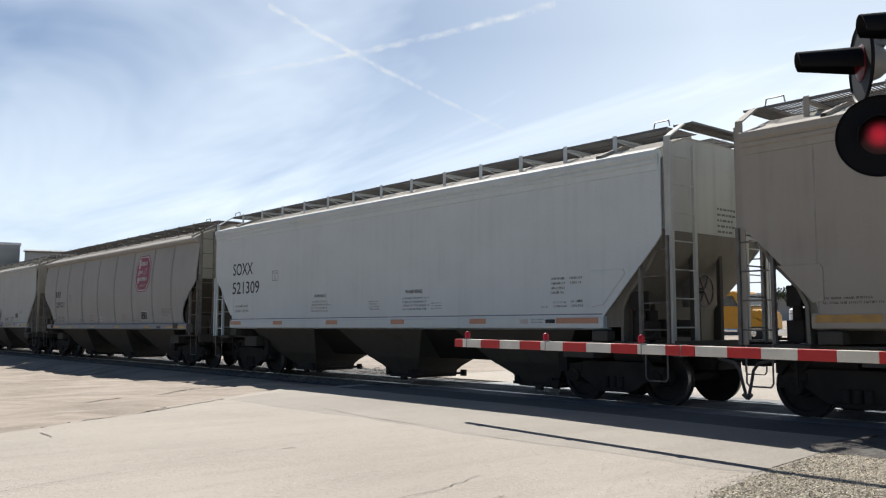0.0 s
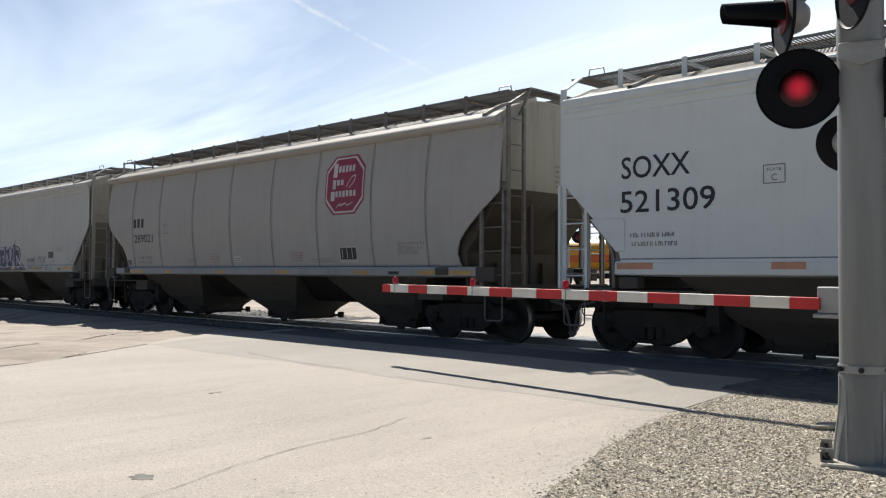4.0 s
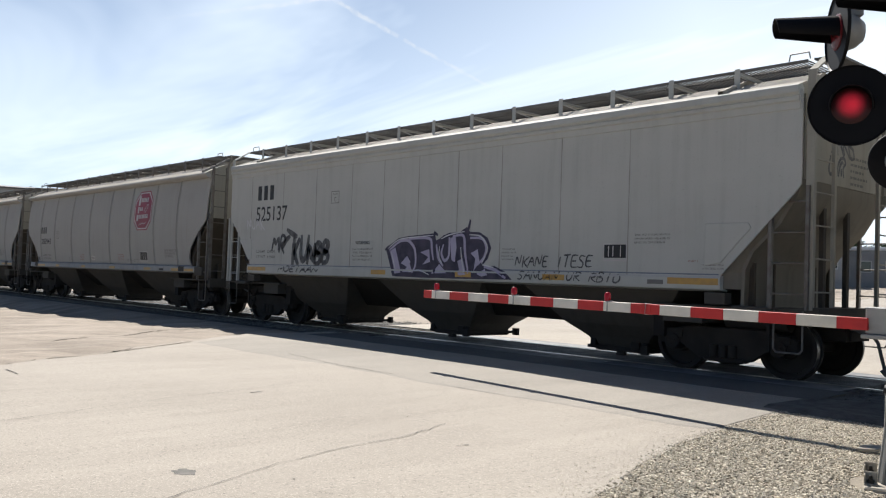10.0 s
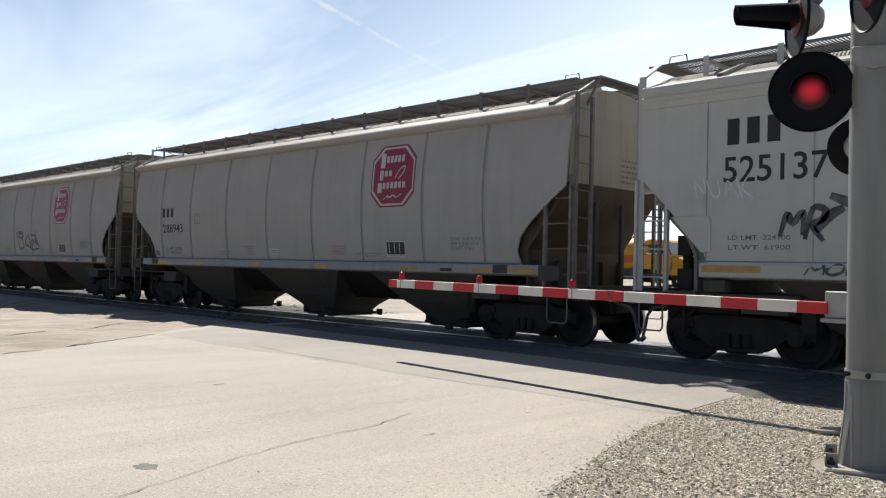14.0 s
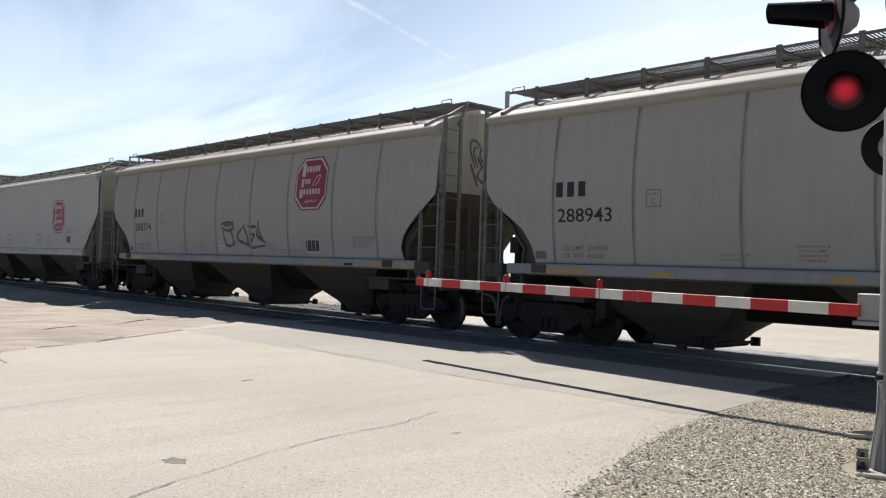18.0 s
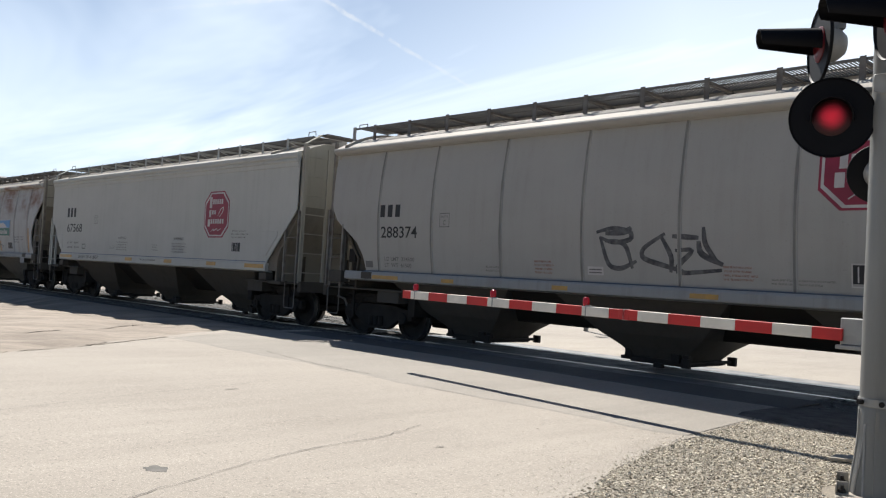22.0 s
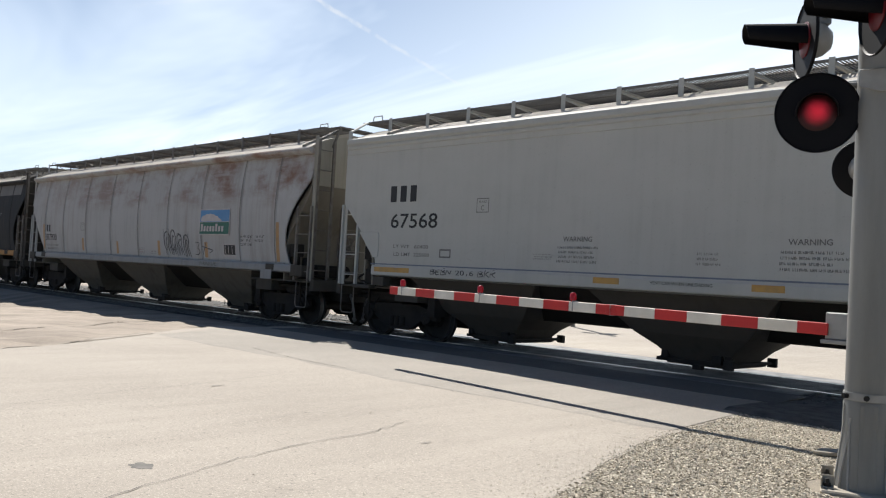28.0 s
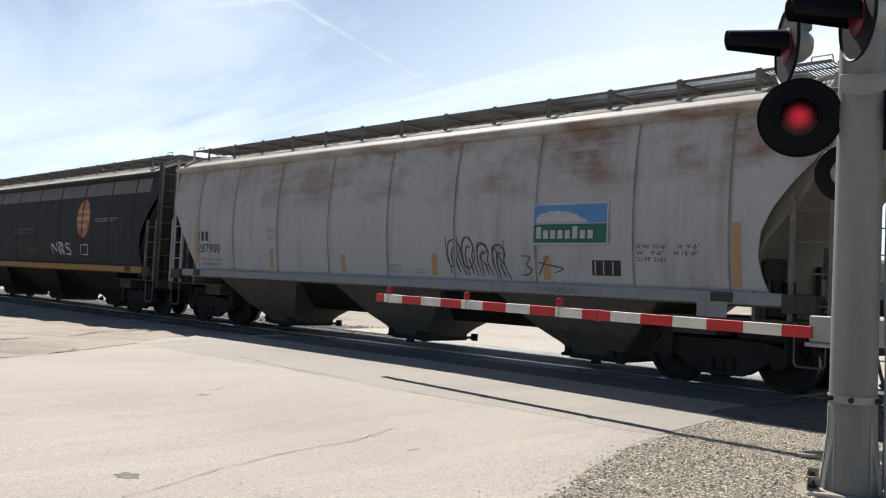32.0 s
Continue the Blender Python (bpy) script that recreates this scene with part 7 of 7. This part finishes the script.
def stones(name, label, count, place, size, material, seed):
    """Loose crushed stone: many small angular solids in one mesh."""
    rng = np.random.default_rng(seed)
    base = np.array([(1, 0, 0), (-1, 0, 0), (0, 1, 0), (0, -1, 0), (0, 0, 1), (0, 0, -1)], float)
    tri = np.array([(0, 2, 4), (2, 1, 4), (1, 3, 4), (3, 0, 4), (2, 0, 5), (1, 2, 5), (3, 1, 5), (0, 3, 5)])
    pts = np.array([place(rng) for _ in range(count)])
    pts[:, 2] -= [fall(x, y) for x, y, _ in pts]
    scale = rng.uniform(size[0], size[1], (count, 1, 1)) * rng.uniform(0.55, 1.25, (count, 6, 1))
    flat = np.array([1, 0.65, 0.36])
    ang = rng.uniform(0, 2 * math.pi, count)
    v = base[None] * scale * flat
    c, s = np.cos(ang)[:, None], np.sin(ang)[:, None]
    vx, vy = v[..., 0] * c - v[..., 1] * s, v[..., 0] * s + v[..., 1] * c
    v = np.stack([vx, vy, v[..., 2] + rng.normal(0, 0.2, (count, 6)) * scale[..., 0]], -1) + pts[:, None]
    f = (tri[None] + (np.arange(count) * 6)[:, None, None]).reshape(-1, 3)
    me = bpy.data.meshes.new(name)
    me.from_pydata(v.reshape(-1, 3).tolist(), [], f.tolist())
    me.materials.append(material)
    return tagged(new(name, me), label, "gravel", kind="stuff")


def stone_material(name, a, b):
    m = mat(name, a, 0.9, 0, second=b, scale=20, grain=90, bump=0.3)
    nt = m.node_tree
    geo = nt.nodes.new("ShaderNodeNewGeometry")
    mix = [n for n in nt.nodes if n.bl_idname == "ShaderNodeMix"][0]
    nt.links.new(geo.outputs["Random Per Island"], mix.inputs["Factor"])
    return m


GRAVEL = stone_material("pale_gravel", (0.74, 0.665, 0.53), (0.17, 0.142, 0.10))
BALLAST = stone_material("grey_ballast", (0.22, 0.21, 0.195), (0.07, 0.075, 0.068))
GRAVEL_BED = asphalt("gravel_fines", (0.27, 0.235, 0.185), (0.19, 0.165, 0.128), (0.06, 0.052, 0.04))


def gravel_verge():
    s = Shape()
    ys = [-6 + 0.3 * i for i in range(53)]
    for y0, y1 in zip(ys, ys[1:]):
        a0, a1 = road_outline(y0) - 0.1, road_outline(y1) - 0.1
        s.add([(a0, y0, -0.008), (9.0, y0, -0.02), (9.0, y1, -0.02), (a1, y1, -0.008)], [(0, 1, 2, 3)])
    sunk(structure("gravel_verge", s, GRAVEL_BED, "pale gravel verge beside the road", "gravel").data)

    def near(rng):
        while True:
            x, y = rng.uniform(-4.9, -0.4), rng.uniform(3.2, 9.7)
            if rng.random() < 0.14:
                x, y = rng.uniform(-4.9, 4.0), rng.uniform(-3.0, 9.7)
            if x > road_outline(y) + rng.normal(0, 0.05) and math.hypot(x - MAST_X, y - MAST_Y) > 0.40:
                return (x, y, -0.009 + rng.uniform(0.0, 0.007))

    stones("gravel", "loose pale angular gravel along the road edge", 112000, near, (0.006, 0.019), GRAVEL, 4)

    def spill(rng):
        y = rng.uniform(2.5, 10)
        return (road_outline(y) - rng.exponential(0.16 if rng.random() < 0.7 else 0.9), y, 0.0)

    stones("gravel_spill", "scattered gravel bits spilled onto the asphalt", 3500, spill, (0.002, 0.007), GRAVEL, 6)

    def bed(rng):
        x = -15.4 - rng.exponential(14) if rng.random() < 0.75 else rng.uniform(-4.8, 3)
        y = TRACK_Y + rng.choice([rng.uniform(-1.9, 2.6), rng.uniform(-2.0, -0.9), rng.uniform(0.9, 4.2)])
        # dark stones fill the train's shadow on the east verge too
        if x > -5:
            y = rng.uniform(9.5, 16.0)
        return (x, y, -0.02 - 0.03 * (abs(y - TRACK_Y) > 2.0 and x < -5))

    stones("ballast_stones", "grey crushed ballast stones round the ties", 14000, bed, (0.02, 0.045), BALLAST, 9)


gravel_verge()


def verge_scrap():
    bit = thing("broken_slab", "small tan broken concrete slab on the gravel", "slab", at=pose(-3.02, 7.92, -0.045, 8, -6, 20))
    part("plate", Shape().prism([(-0.16, -0.03), (0.02, -0.07), (0.2, -0.02), (0.16, 0.06), (-0.08, 0.07)], lambda x, y: (x * 0.8, y, 0.0), lambda x, y: (x * 0.8, y, 0.03)).mesh("plate", CONCRETE, 0.003), None, bit)


verge_scrap()


# ---------------------------------------------------------------- beyond the track
def bearing(az, dist, z=0.0):
    return Vector((math.sin(radians(az)) * dist, math.cos(radians(az)) * dist, z))


WALL_GREY = mat("grey_metal_siding", (0.30, 0.30, 0.30), 0.6, 0.1, second=(0.24, 0.24, 0.245), scale=0.6, bump=0.05)
MILL_GREY = mat("mill_siding", (0.36, 0.37, 0.365), 0.7, 0, second=(0.27, 0.28, 0.28), scale=0.25, bump=0.05, stretch=(0.3, 0.3, 2))
WALL_PALE = mat("pale_stucco", (0.55, 0.54, 0.52), 0.8, 0, second=(0.48, 0.47, 0.45), scale=0.5, bump=0.1)
ROOF_WHITE = mat("white_metal_roof", (0.72, 0.73, 0.74), 0.5, 0.0, second=(0.64, 0.65, 0.66), scale=0.5, bump=0.05)
DOOR_RED = mat("faded_red_door", (0.38, 0.05, 0.05), 0.6, 0, spread=0.2)
GLASS_DARK = mat("dark_window_glass", (0.02, 0.025, 0.03), 0.08, 0, spread=0.1, bump=0, spec=0.8)
YELLOW = mat("truck_yellow", (0.62, 0.30, 0.02), 0.4, 0, second=(0.55, 0.27, 0.03), scale=2, bump=0.02)
ORANGE = mat("truck_orange_red", (0.50, 0.10, 0.02), 0.4, 0, spread=0.15, bump=0.02)
TYRE = mat("tyre_rubber", (0.025, 0.025, 0.025), 0.85, 0, spread=0.3)
CHROME = mat("chrome", (0.75, 0.75, 0.76), 0.15, 1.0, spread=0.1, bump=0)
LEAF = stone_material("dusty_leaves", (0.07, 0.095, 0.04), (0.025, 0.04, 0.018))
BARK = mat("bark", (0.10, 0.08, 0.065), 0.95, 0, spread=0.4, scale=6, bump=0.6)


def gable_shed(name, label, at, turn, wide, deep, eaves, ridge, wall, roof, bays, door=None):
    """A long low building with posts between wall bays, a pitched roof and windows or doors."""
    b = thing(name, label, "building", at=at @ pose(0, 0, 0, 0, 0, turn))
    n = bays
    for i in range(n):
        x0, x1 = -wide / 2 + wide * i / n, -wide / 2 + wide * (i + 1) / n
        part("wall_panel", Shape().box(x0 + 0.02, x1 - 0.02, -deep / 2, -deep / 2 + 0.2, -0.6, eaves).mesh("wall_panel", wall), None, b)
        part("pilaster", Shape().box(x0 - 0.12, x0 + 0.12, -deep / 2 - 0.08, -deep / 2 + 0.1, -0.6, eaves + 0.02).mesh("pilaster", wall), None, b)
        w = part("window", Shape().box(x0 + 0.25 * (x1 - x0), x0 + 0.75 * (x1 - x0), -deep / 2 - 0.04, -deep / 2 + 0.05, eaves * 0.45, eaves * 0.72).mesh("window", WALL_PALE), None, b)
        part("pane", Shape().box(x0 + 0.29 * (x1 - x0), x0 + 0.71 * (x1 - x0), -deep / 2 - 0.055, -deep / 2 - 0.02, eaves * 0.48, eaves * 0.69).mesh("pane", GLASS_DARK), None, w)
    s = Shape()
    s.box(-wide / 2, wide / 2, -deep / 2 + 0.2, deep / 2, -0.6, eaves)
    s.prism([(-deep / 2, eaves), (0, ridge - 0.1), (deep / 2, eaves)], lambda y, z: (-wide / 2, y, z), lambda y, z: (wide / 2, y, z))
    part("back_walls", s, wall, b)
    s = Shape()
    s.prism([(-deep / 2 - 0.4, eaves - 0.05), (-deep / 2 - 0.4, eaves + 0.12), (0, ridge + 0.12), (deep / 2 + 0.4, eaves + 0.12), (deep / 2 + 0.4, eaves - 0.05), (0, ridge - 0.05)],
            lambda y, z: (-wide / 2 - 0.3, y, z), lambda y, z: (wide / 2 + 0.3, y, z))
    part("roof", s, roof, b)
    if door:
        for x in door:
            part("door", Shape().box(x - 0.9, x + 0.9, -deep / 2 - 0.1, -deep / 2 + 0.05, -0.1, 3.0).mesh("door", DOOR_RED), None, b, "faded red roll-up door")
    return b


def flat_block(name, label, at, turn, wide, deep, height, wall, cols, rows):
    b = thing(name, label, "building", at=at @ pose(0, 0, 0, 0, 0, turn))
    part("wall", Shape().box(-wide / 2, wide / 2, -deep / 2, deep / 2, -1, height).mesh("wall", wall, 0.05), None, b)
    part("parapet", Shape().box(-wide / 2 - 0.15, wide / 2 + 0.15, -deep / 2 - 0.15, deep / 2 + 0.15, height, height + 0.35).mesh("parapet", ROOF_WHITE, 0.04), None, b)
    for i in range(cols):
        for j in range(rows):
            x, z = -wide / 2 + wide * (i + 0.5) / cols, height * (j + 0.55) / rows
            w = part("window", Shape().box(x - 0.7, x + 0.7, -deep / 2 - 0.06, -deep / 2 + 0.05, z - 0.6, z + 0.6).mesh("window", WALL_PALE), None, b)
            part("pane", Shape().box(x - 0.6, x + 0.6, -deep / 2 - 0.08, -deep / 2, z - 0.5, z + 0.5).mesh("pane", GLASS_DARK), None, w)
    return b


def at_bearing(az, dist, z):
    p = bearing(az, dist)
    return pose(p.x, p.y, z)


gable_shed("shed", "low grey shed with a white pitched roof", at_bearing(-24.4, 96, 1.9), 24.4, 5.6, 9.0, 3.6, 4.75, WALL_GREY, ROOF_WHITE, 3)
flat_block("warehouse", "flat-roofed grey warehouse across the yard", at_bearing(-20.0, 104, 2.0), 20, 13.0, 12, 3.7, WALL_GREY, 5, 1)
flat_block("warehouse", "long pale low building behind the yard", at_bearing(-30.5, 135, 2.3), 30, 22.0, 12, 3.4, WALL_PALE, 8, 1)
flat_block("mill_building", "tall pale grey industrial block far beyond the train", at_bearing(-78.8, 150, 1.0), 78, 14.5, 18, 12.3, MILL_GREY, 0, 0)
gable_shed("mill_shed", "grey industrial shed with a dark pitched roof", at_bearing(-74.0, 140, 1.0), 74, 7.5, 10, 10.9, 11.5, MILL_GREY, mat("dark_roof", (0.10, 0.10, 0.105), 0.7, 0), 2)
red_stand = thing("red_kiosk", "small red metal stand in the yard", "kiosk", at=at_bearing(-23.55, 80, 1.55))
part("body", Shape().box(-0.38, 0.38, -0.4, 0.4, -0.2, 1.75).mesh("body", DOOR_RED, 0.04), None, red_stand)
part("top", Shape().box(-0.45, 0.45, -0.45, 0.45, 1.75, 1.85).mesh("top", ROOF_WHITE, 0.02), None, red_stand)


def storage_tank(at, radius, height):
    t = thing("storage_tank", "white upright storage tank in the yard", "tank", "tanks in the yard", at=at)
    part("shell", Shape().lathe((0, 0, -0.4), (0, 0, 1), [(0, radius), (height, radius), (height + 0.25, radius * 0.6), (height + 0.32, 0.05)], 28).mesh("shell", ROOF_WHITE, smooth=40), None, t)
    for z in (0.2, height * 0.5):
        part("hoop", Shape().lathe((0, 0, z), (0, 0, 1), [(0, radius + 0.005), (0, radius + 0.03), (0.06, radius + 0.03), (0.06, radius + 0.005)], 28).mesh("hoop", GALV), None, t)
    return t


for az, r, h in ((-26.1, 0.85, 1.7), (-25.2, 0.8, 1.9), (-24.6, 0.55, 1.5), (-27.2, 0.9, 1.6)):
    storage_tank(at_bearing(az, 84, 1.65), r, h)


def utility_pole(az, dist, z, height):
    p = thing("utility_pole", "weathered wooden utility pole", "utility pole", "utility poles", at=at_bearing(az, dist, z))
    part("pole", Shape().rod((0, 0, -0.5), (0, 0, height), 0.16, 10, 0.11).mesh("pole", BARK, smooth=40), None, p)
    part("crossarm", Shape().box(-1.2, 1.2, -0.06, 0.06, height - 0.7, height - 0.55).mesh("crossarm", BARK), None, p)
    for x in (-1.1, -0.5, 0.5, 1.1):
        part("insulator", Shape().lathe((x, 0, height - 0.55), (0, 0, 1), [(0, 0.05), (0.08, 0.06), (0.14, 0.03)], 8).mesh("insulator", GALV), None, p)


utility_pole(-71.9, 120, 0.6, 10.7)


def tree(az, dist, z, height, spread, seed):
    rnd = random.Random(seed)
    t = thing("tree", "dusty green tree at the far edge of the yard", "tree", "far trees", at=at_bearing(az, dist, z))
    s = Shape()
    s.rod((0, 0, -0.4), (0.1, 0, height * 0.45), 0.22, 9, 0.15)
    tips = []
    for i in range(9):
        w, up = rnd.uniform(0, 6.28), rnd.uniform(0.25, 0.55)
        tip = (spread * 0.6 * math.cos(w), spread * 0.6 * math.sin(w), height * (0.5 + up * 0.75))
        s.rod((0.1, 0, height * rnd.uniform(0.28, 0.45)), tip, 0.09, 6, 0.025)
        tips.append(tip)
    part("trunk", s.mesh("trunk", BARK, smooth=40), None, t)
    c = Shape()
    for tip in tips:
        for _ in range(150):
            d = [rnd.gauss(0, spread * 0.22) for _ in range(3)]
            p = Vector((tip[0] + d[0], tip[1] + d[1], tip[2] + d[2] * 0.75))
            a = Vector((rnd.gauss(0, 1), rnd.gauss(0, 1), rnd.gauss(0, 1))).normalized() * rnd.uniform(0.10, 0.22)
            b = a.orthogonal().normalized() * rnd.uniform(0.06, 0.12)
            c.add([p - a, p + b, p + a, p - b], [(0, 1, 2, 3)])
    part("crown", c.mesh("crown", LEAF), None, t)


for az, dist, h, sp, seed in ((-21.2, 118, 5.2, 2.6, 1), (-19.6, 124, 4.6, 2.4, 2), (-27.6, 128, 4.4, 2.6, 3), (-33.5, 140, 5.0, 3.2, 4)):
    tree(az, dist, 2.1, h, sp, seed)


def yellow_truck():
    """Conventional highway tractor with a yellow tank body, seen side on."""
    t = thing("truck", "yellow conventional truck with an orange-striped tank body", "truck", at=pose(-27.4, 45.0, 0.42))
    part("chassis", Shape().box(-8.6, 2.2, -0.45, 0.45, 0.55, 0.85).mesh("chassis", STEEL_DARK, 0.02), None, t)
    cab = Shape()
    cab.prism([(-0.2, 0.75), (-0.2, 2.75), (0.15, 2.95), (0.95, 2.9), (1.25, 2.75), (1.55, 2.0), (1.55, 0.75)], lambda x, z: (x, -1.15, z), lambda x, z: (x, 1.15, z))
    part("cab", cab.mesh("cab", YELLOW, 0.05), None, t)
    hood = Shape()
    hood.prism([(1.5, 0.75), (1.5, 1.98), (2.4, 1.82), (2.75, 1.6), (2.8, 0.75)], lambda x, z: (x, -0.95, z), lambda x, z: (x, 0.95, z))
    part("hood", hood.mesh("hood", YELLOW, 0.08), None, t)
    part("side_window", Shape().prism([(0.15, 2.05), (0.15, 2.62), (0.95, 2.62), (1.3, 2.05)], lambda x, z: (x, -1.17, z), lambda x, z: (x, -1.14, z)).mesh("side_window", GLASS_DARK), None, t)
    part("windscreen", Shape().prism([(1.28, 2.75), (1.56, 2.05), (1.59, 2.05), (1.31, 2.75)], lambda x, z: (x, -1.02, z), lambda x, z: (x, 1.02, z)).mesh("windscreen", GLASS_DARK), None, t)
    part("bumper", Shape().box(2.78, 2.95, -1.1, 1.1, 0.4, 0.75).mesh("bumper", CHROME, 0.03), None, t)
    part("door_mirror", Shape().box(1.38, 1.5, -1.42, -1.28, 1.9, 2.5).mesh("door_mirror", CHROME, 0.02), None, t)
    part("exhaust_stack", Shape().rod((-0.32, -0.9, 0.8), (-0.32, -0.9, 3.3), 0.07, 10).mesh("exhaust_stack", CHROME, smooth=40), None, t)
    part("fuel_tank", Shape().rod((-0.1, -0.85, 0.7), (1.2, -0.85, 0.7), 0.3, 16).mesh("fuel_tank", CHROME, smooth=40), None, t)
    part("fender", Shape().prism([(1.55, 0.85), (1.65, 1.2), (1.95, 1.38), (2.3, 1.38), (2.6, 1.2), (2.72, 0.85)], lambda x, z: (x, -1.18, z), lambda x, z: (x, -0.7, z)).mesh("fender", YELLOW, 0.03), None, t)
    part("tank_body", Shape().lathe((-8.5, 0, 2.0), (1, 0, 0), [(0, 0.5), (0.15, 0.95), (0.4, 1.05), (7.3, 1.05), (7.6, 0.95), (7.75, 0.5)], 28).mesh("tank_body", YELLOW, smooth=40), None, t)
    part("tank_stripe", Shape().box(-8.2, -1.0, -1.075, -1.0, 1.55, 2.0).mesh("tank_stripe", ORANGE, 0.03), None, t)
    part("tank_skirt", Shape().box(-8.4, -0.8, -1.0, 1.0, 0.85, 1.05).mesh("tank_skirt", CHROME, 0.02), None, t)
    for x in (2.15, -5.6, -6.9):
        for y in (-0.95, 0.95):
            w = part("wheel", Shape().lathe((x, y - 0.15, 0.52), (0, 1, 0), [(0, 0.3), (0, 0.48), (0.05, 0.52), (0.25, 0.52), (0.3, 0.48), (0.3, 0.3)], 24).mesh("wheel", TYRE, smooth=40), None, t)
            part("rim", Shape().lathe((x, y - 0.16 if y < 0 else y + 0.02, 0.52), (0, 1, 0), [(0, 0.05), (0.02, 0.29), (0.1, 0.3), (0.14, 0.1)], 18).mesh("rim", CHROME, smooth=40), None, w)
    part("headlight", Shape().box(2.68, 2.83, -0.9, -0.6, 1.05, 1.3).mesh("headlight", CHROME, 0.03), None, t)


yellow_truck()


# ---------------------------------------------------------------- vapour trails high in the sky
def trail_material():
    m = bpy.data.materials.new("vapour_trail")
    m.use_nodes = True
    nt = m.node_tree
    nt.nodes.clear()
    out = nt.nodes.new("ShaderNodeOutputMaterial")
    mix, clear, glow = nt.nodes.new("ShaderNodeMixShader"), nt.nodes.new("ShaderNodeBsdfTransparent"), nt.nodes.new("ShaderNodeEmission")
    glow.inputs["Color"].default_value, glow.inputs["Strength"].default_value = (0.95, 0.98, 1, 1), 0.58
    uv = nt.nodes.new("ShaderNodeTexCoord")
    sep = nt.nodes.new("ShaderNodeSeparateXYZ")
    nt.links.new(uv.outputs["UV"], sep.inputs[0])
    tri = nt.nodes.new("ShaderNodeMath")
    tri.operation = "PINGPONG"
    tri.inputs[1].default_value = 0.5
    nt.links.new(sep.outputs["Y"], tri.inputs[0])
    edge = nt.nodes.new("ShaderNodeMapRange")
    edge.interpolation_type = "SMOOTHSTEP"
    edge.inputs["From Min"].default_value, edge.inputs["From Max"].default_value = 0.02, 0.42
    nt.links.new(tri.outputs[0], edge.inputs["Value"])
    fade = nt.nodes.new("ShaderNodeMapRange")
    fade.inputs["From Min"].default_value, fade.inputs["From Max"].default_value = 1.0, 0.55
    nt.links.new(sep.outputs["X"], fade.inputs["Value"])
    wisp = nt.nodes.new("ShaderNodeTexNoise")
    wisp.inputs["Scale"].default_value, wisp.inputs["Detail"].default_value = 0.02, 6
    co = nt.nodes.new("ShaderNodeTexCoord")
    nt.links.new(co.outputs["Object"], wisp.inputs["Vector"])
    puff = nt.nodes.new("ShaderNodeMapRange")
    puff.inputs["From Min"].default_value, puff.inputs["From Max"].default_value = 0.32, 0.85
    nt.links.new(wisp.outputs["Fac"], puff.inputs["Value"])
    a, b = nt.nodes.new("ShaderNodeMath"), nt.nodes.new("ShaderNodeMath")
    a.operation = b.operation = "MULTIPLY"
    nt.links.new(edge.outputs[0], a.inputs[0])
    nt.links.new(fade.outputs[0], a.inputs[1])
    nt.links.new(a.outputs[0], b.inputs[0])
    nt.links.new(puff.outputs[0], b.inputs[1])
    nt.links.new(b.outputs[0], mix.inputs["Fac"])
    nt.links.new(clear.outputs[0], mix.inputs[1])
    nt.links.new(glow.outputs[0], mix.inputs[2])
    nt.links.new(mix.outputs[0], out.inputs[0])
    return m


TRAIL = trail_material()


def vapour_trail(start, end, width, seed):
    """A ribbon of vapour from one bearing and height to another, dense at its start."""
    n, dist = 120, 3000
    verts, uvs, faces = [], [], []
    for i in range(n + 1):
        u = i / n
        az = start[0] + (end[0] - start[0]) * u
        el = start[1] + (end[1] - start[1]) * u + 0.10 * noise.noise((u * 14, seed, 0)) + 0.05 * noise.noise((u * 45, seed, 2))
        half = width * (1.25 - 0.6 * u) * (0.75 + 0.5 * noise.noise((u * 30, seed, 5)))
        for k in (-1, 1):
            e = radians(el + k * half / 2)
            verts.append((math.sin(radians(az)) * math.cos(e) * dist, math.cos(radians(az)) * math.cos(e) * dist, math.sin(e) * dist))
            uvs.append((u, 0.5 + 0.5 * k))
    for i in range(n):
        faces.append((2 * i, 2 * i + 1, 2 * i + 3, 2 * i + 2))
    me = bpy.data.meshes.new("vapour_trail")
    me.from_pydata(verts, [], faces)
    layer = me.uv_layers.new(name="along")
    for loop in me.loops:
        layer.data[loop.index].uv = uvs[loop.vertex_index]
    me.materials.append(TRAIL)
    ob = tagged(new("vapour_trail", me), "thin white vapour trail across the blue sky", "sky", kind="structure")
    ob.visible_shadow = False


vapour_trail((-42.0, 20.9), (-67.0, 15.4), 0.75, 1)
vapour_trail((-61.5, 20.6), (-42.0, 11.4), 0.65, 2)



# ---------------------------------------------------------------- movement
def motions():
    for car, offset in CARS:
        walk(car, [(t, pose(train_at(t) + offset, TRACK_Y, 0)) for t in range(0, 33)])
    steps = [i * 0.15 for i in range(214)] + [32.0]
    turn = [math.degrees((train_at(t) - train_at(0)) / 0.457) for t in steps]
    for ws, x in WHEELSETS:
        walk(ws, [(t, pose(x, 0, 0.457, 0, a, 0)) for t, a in zip(steps, turn)])


motions()
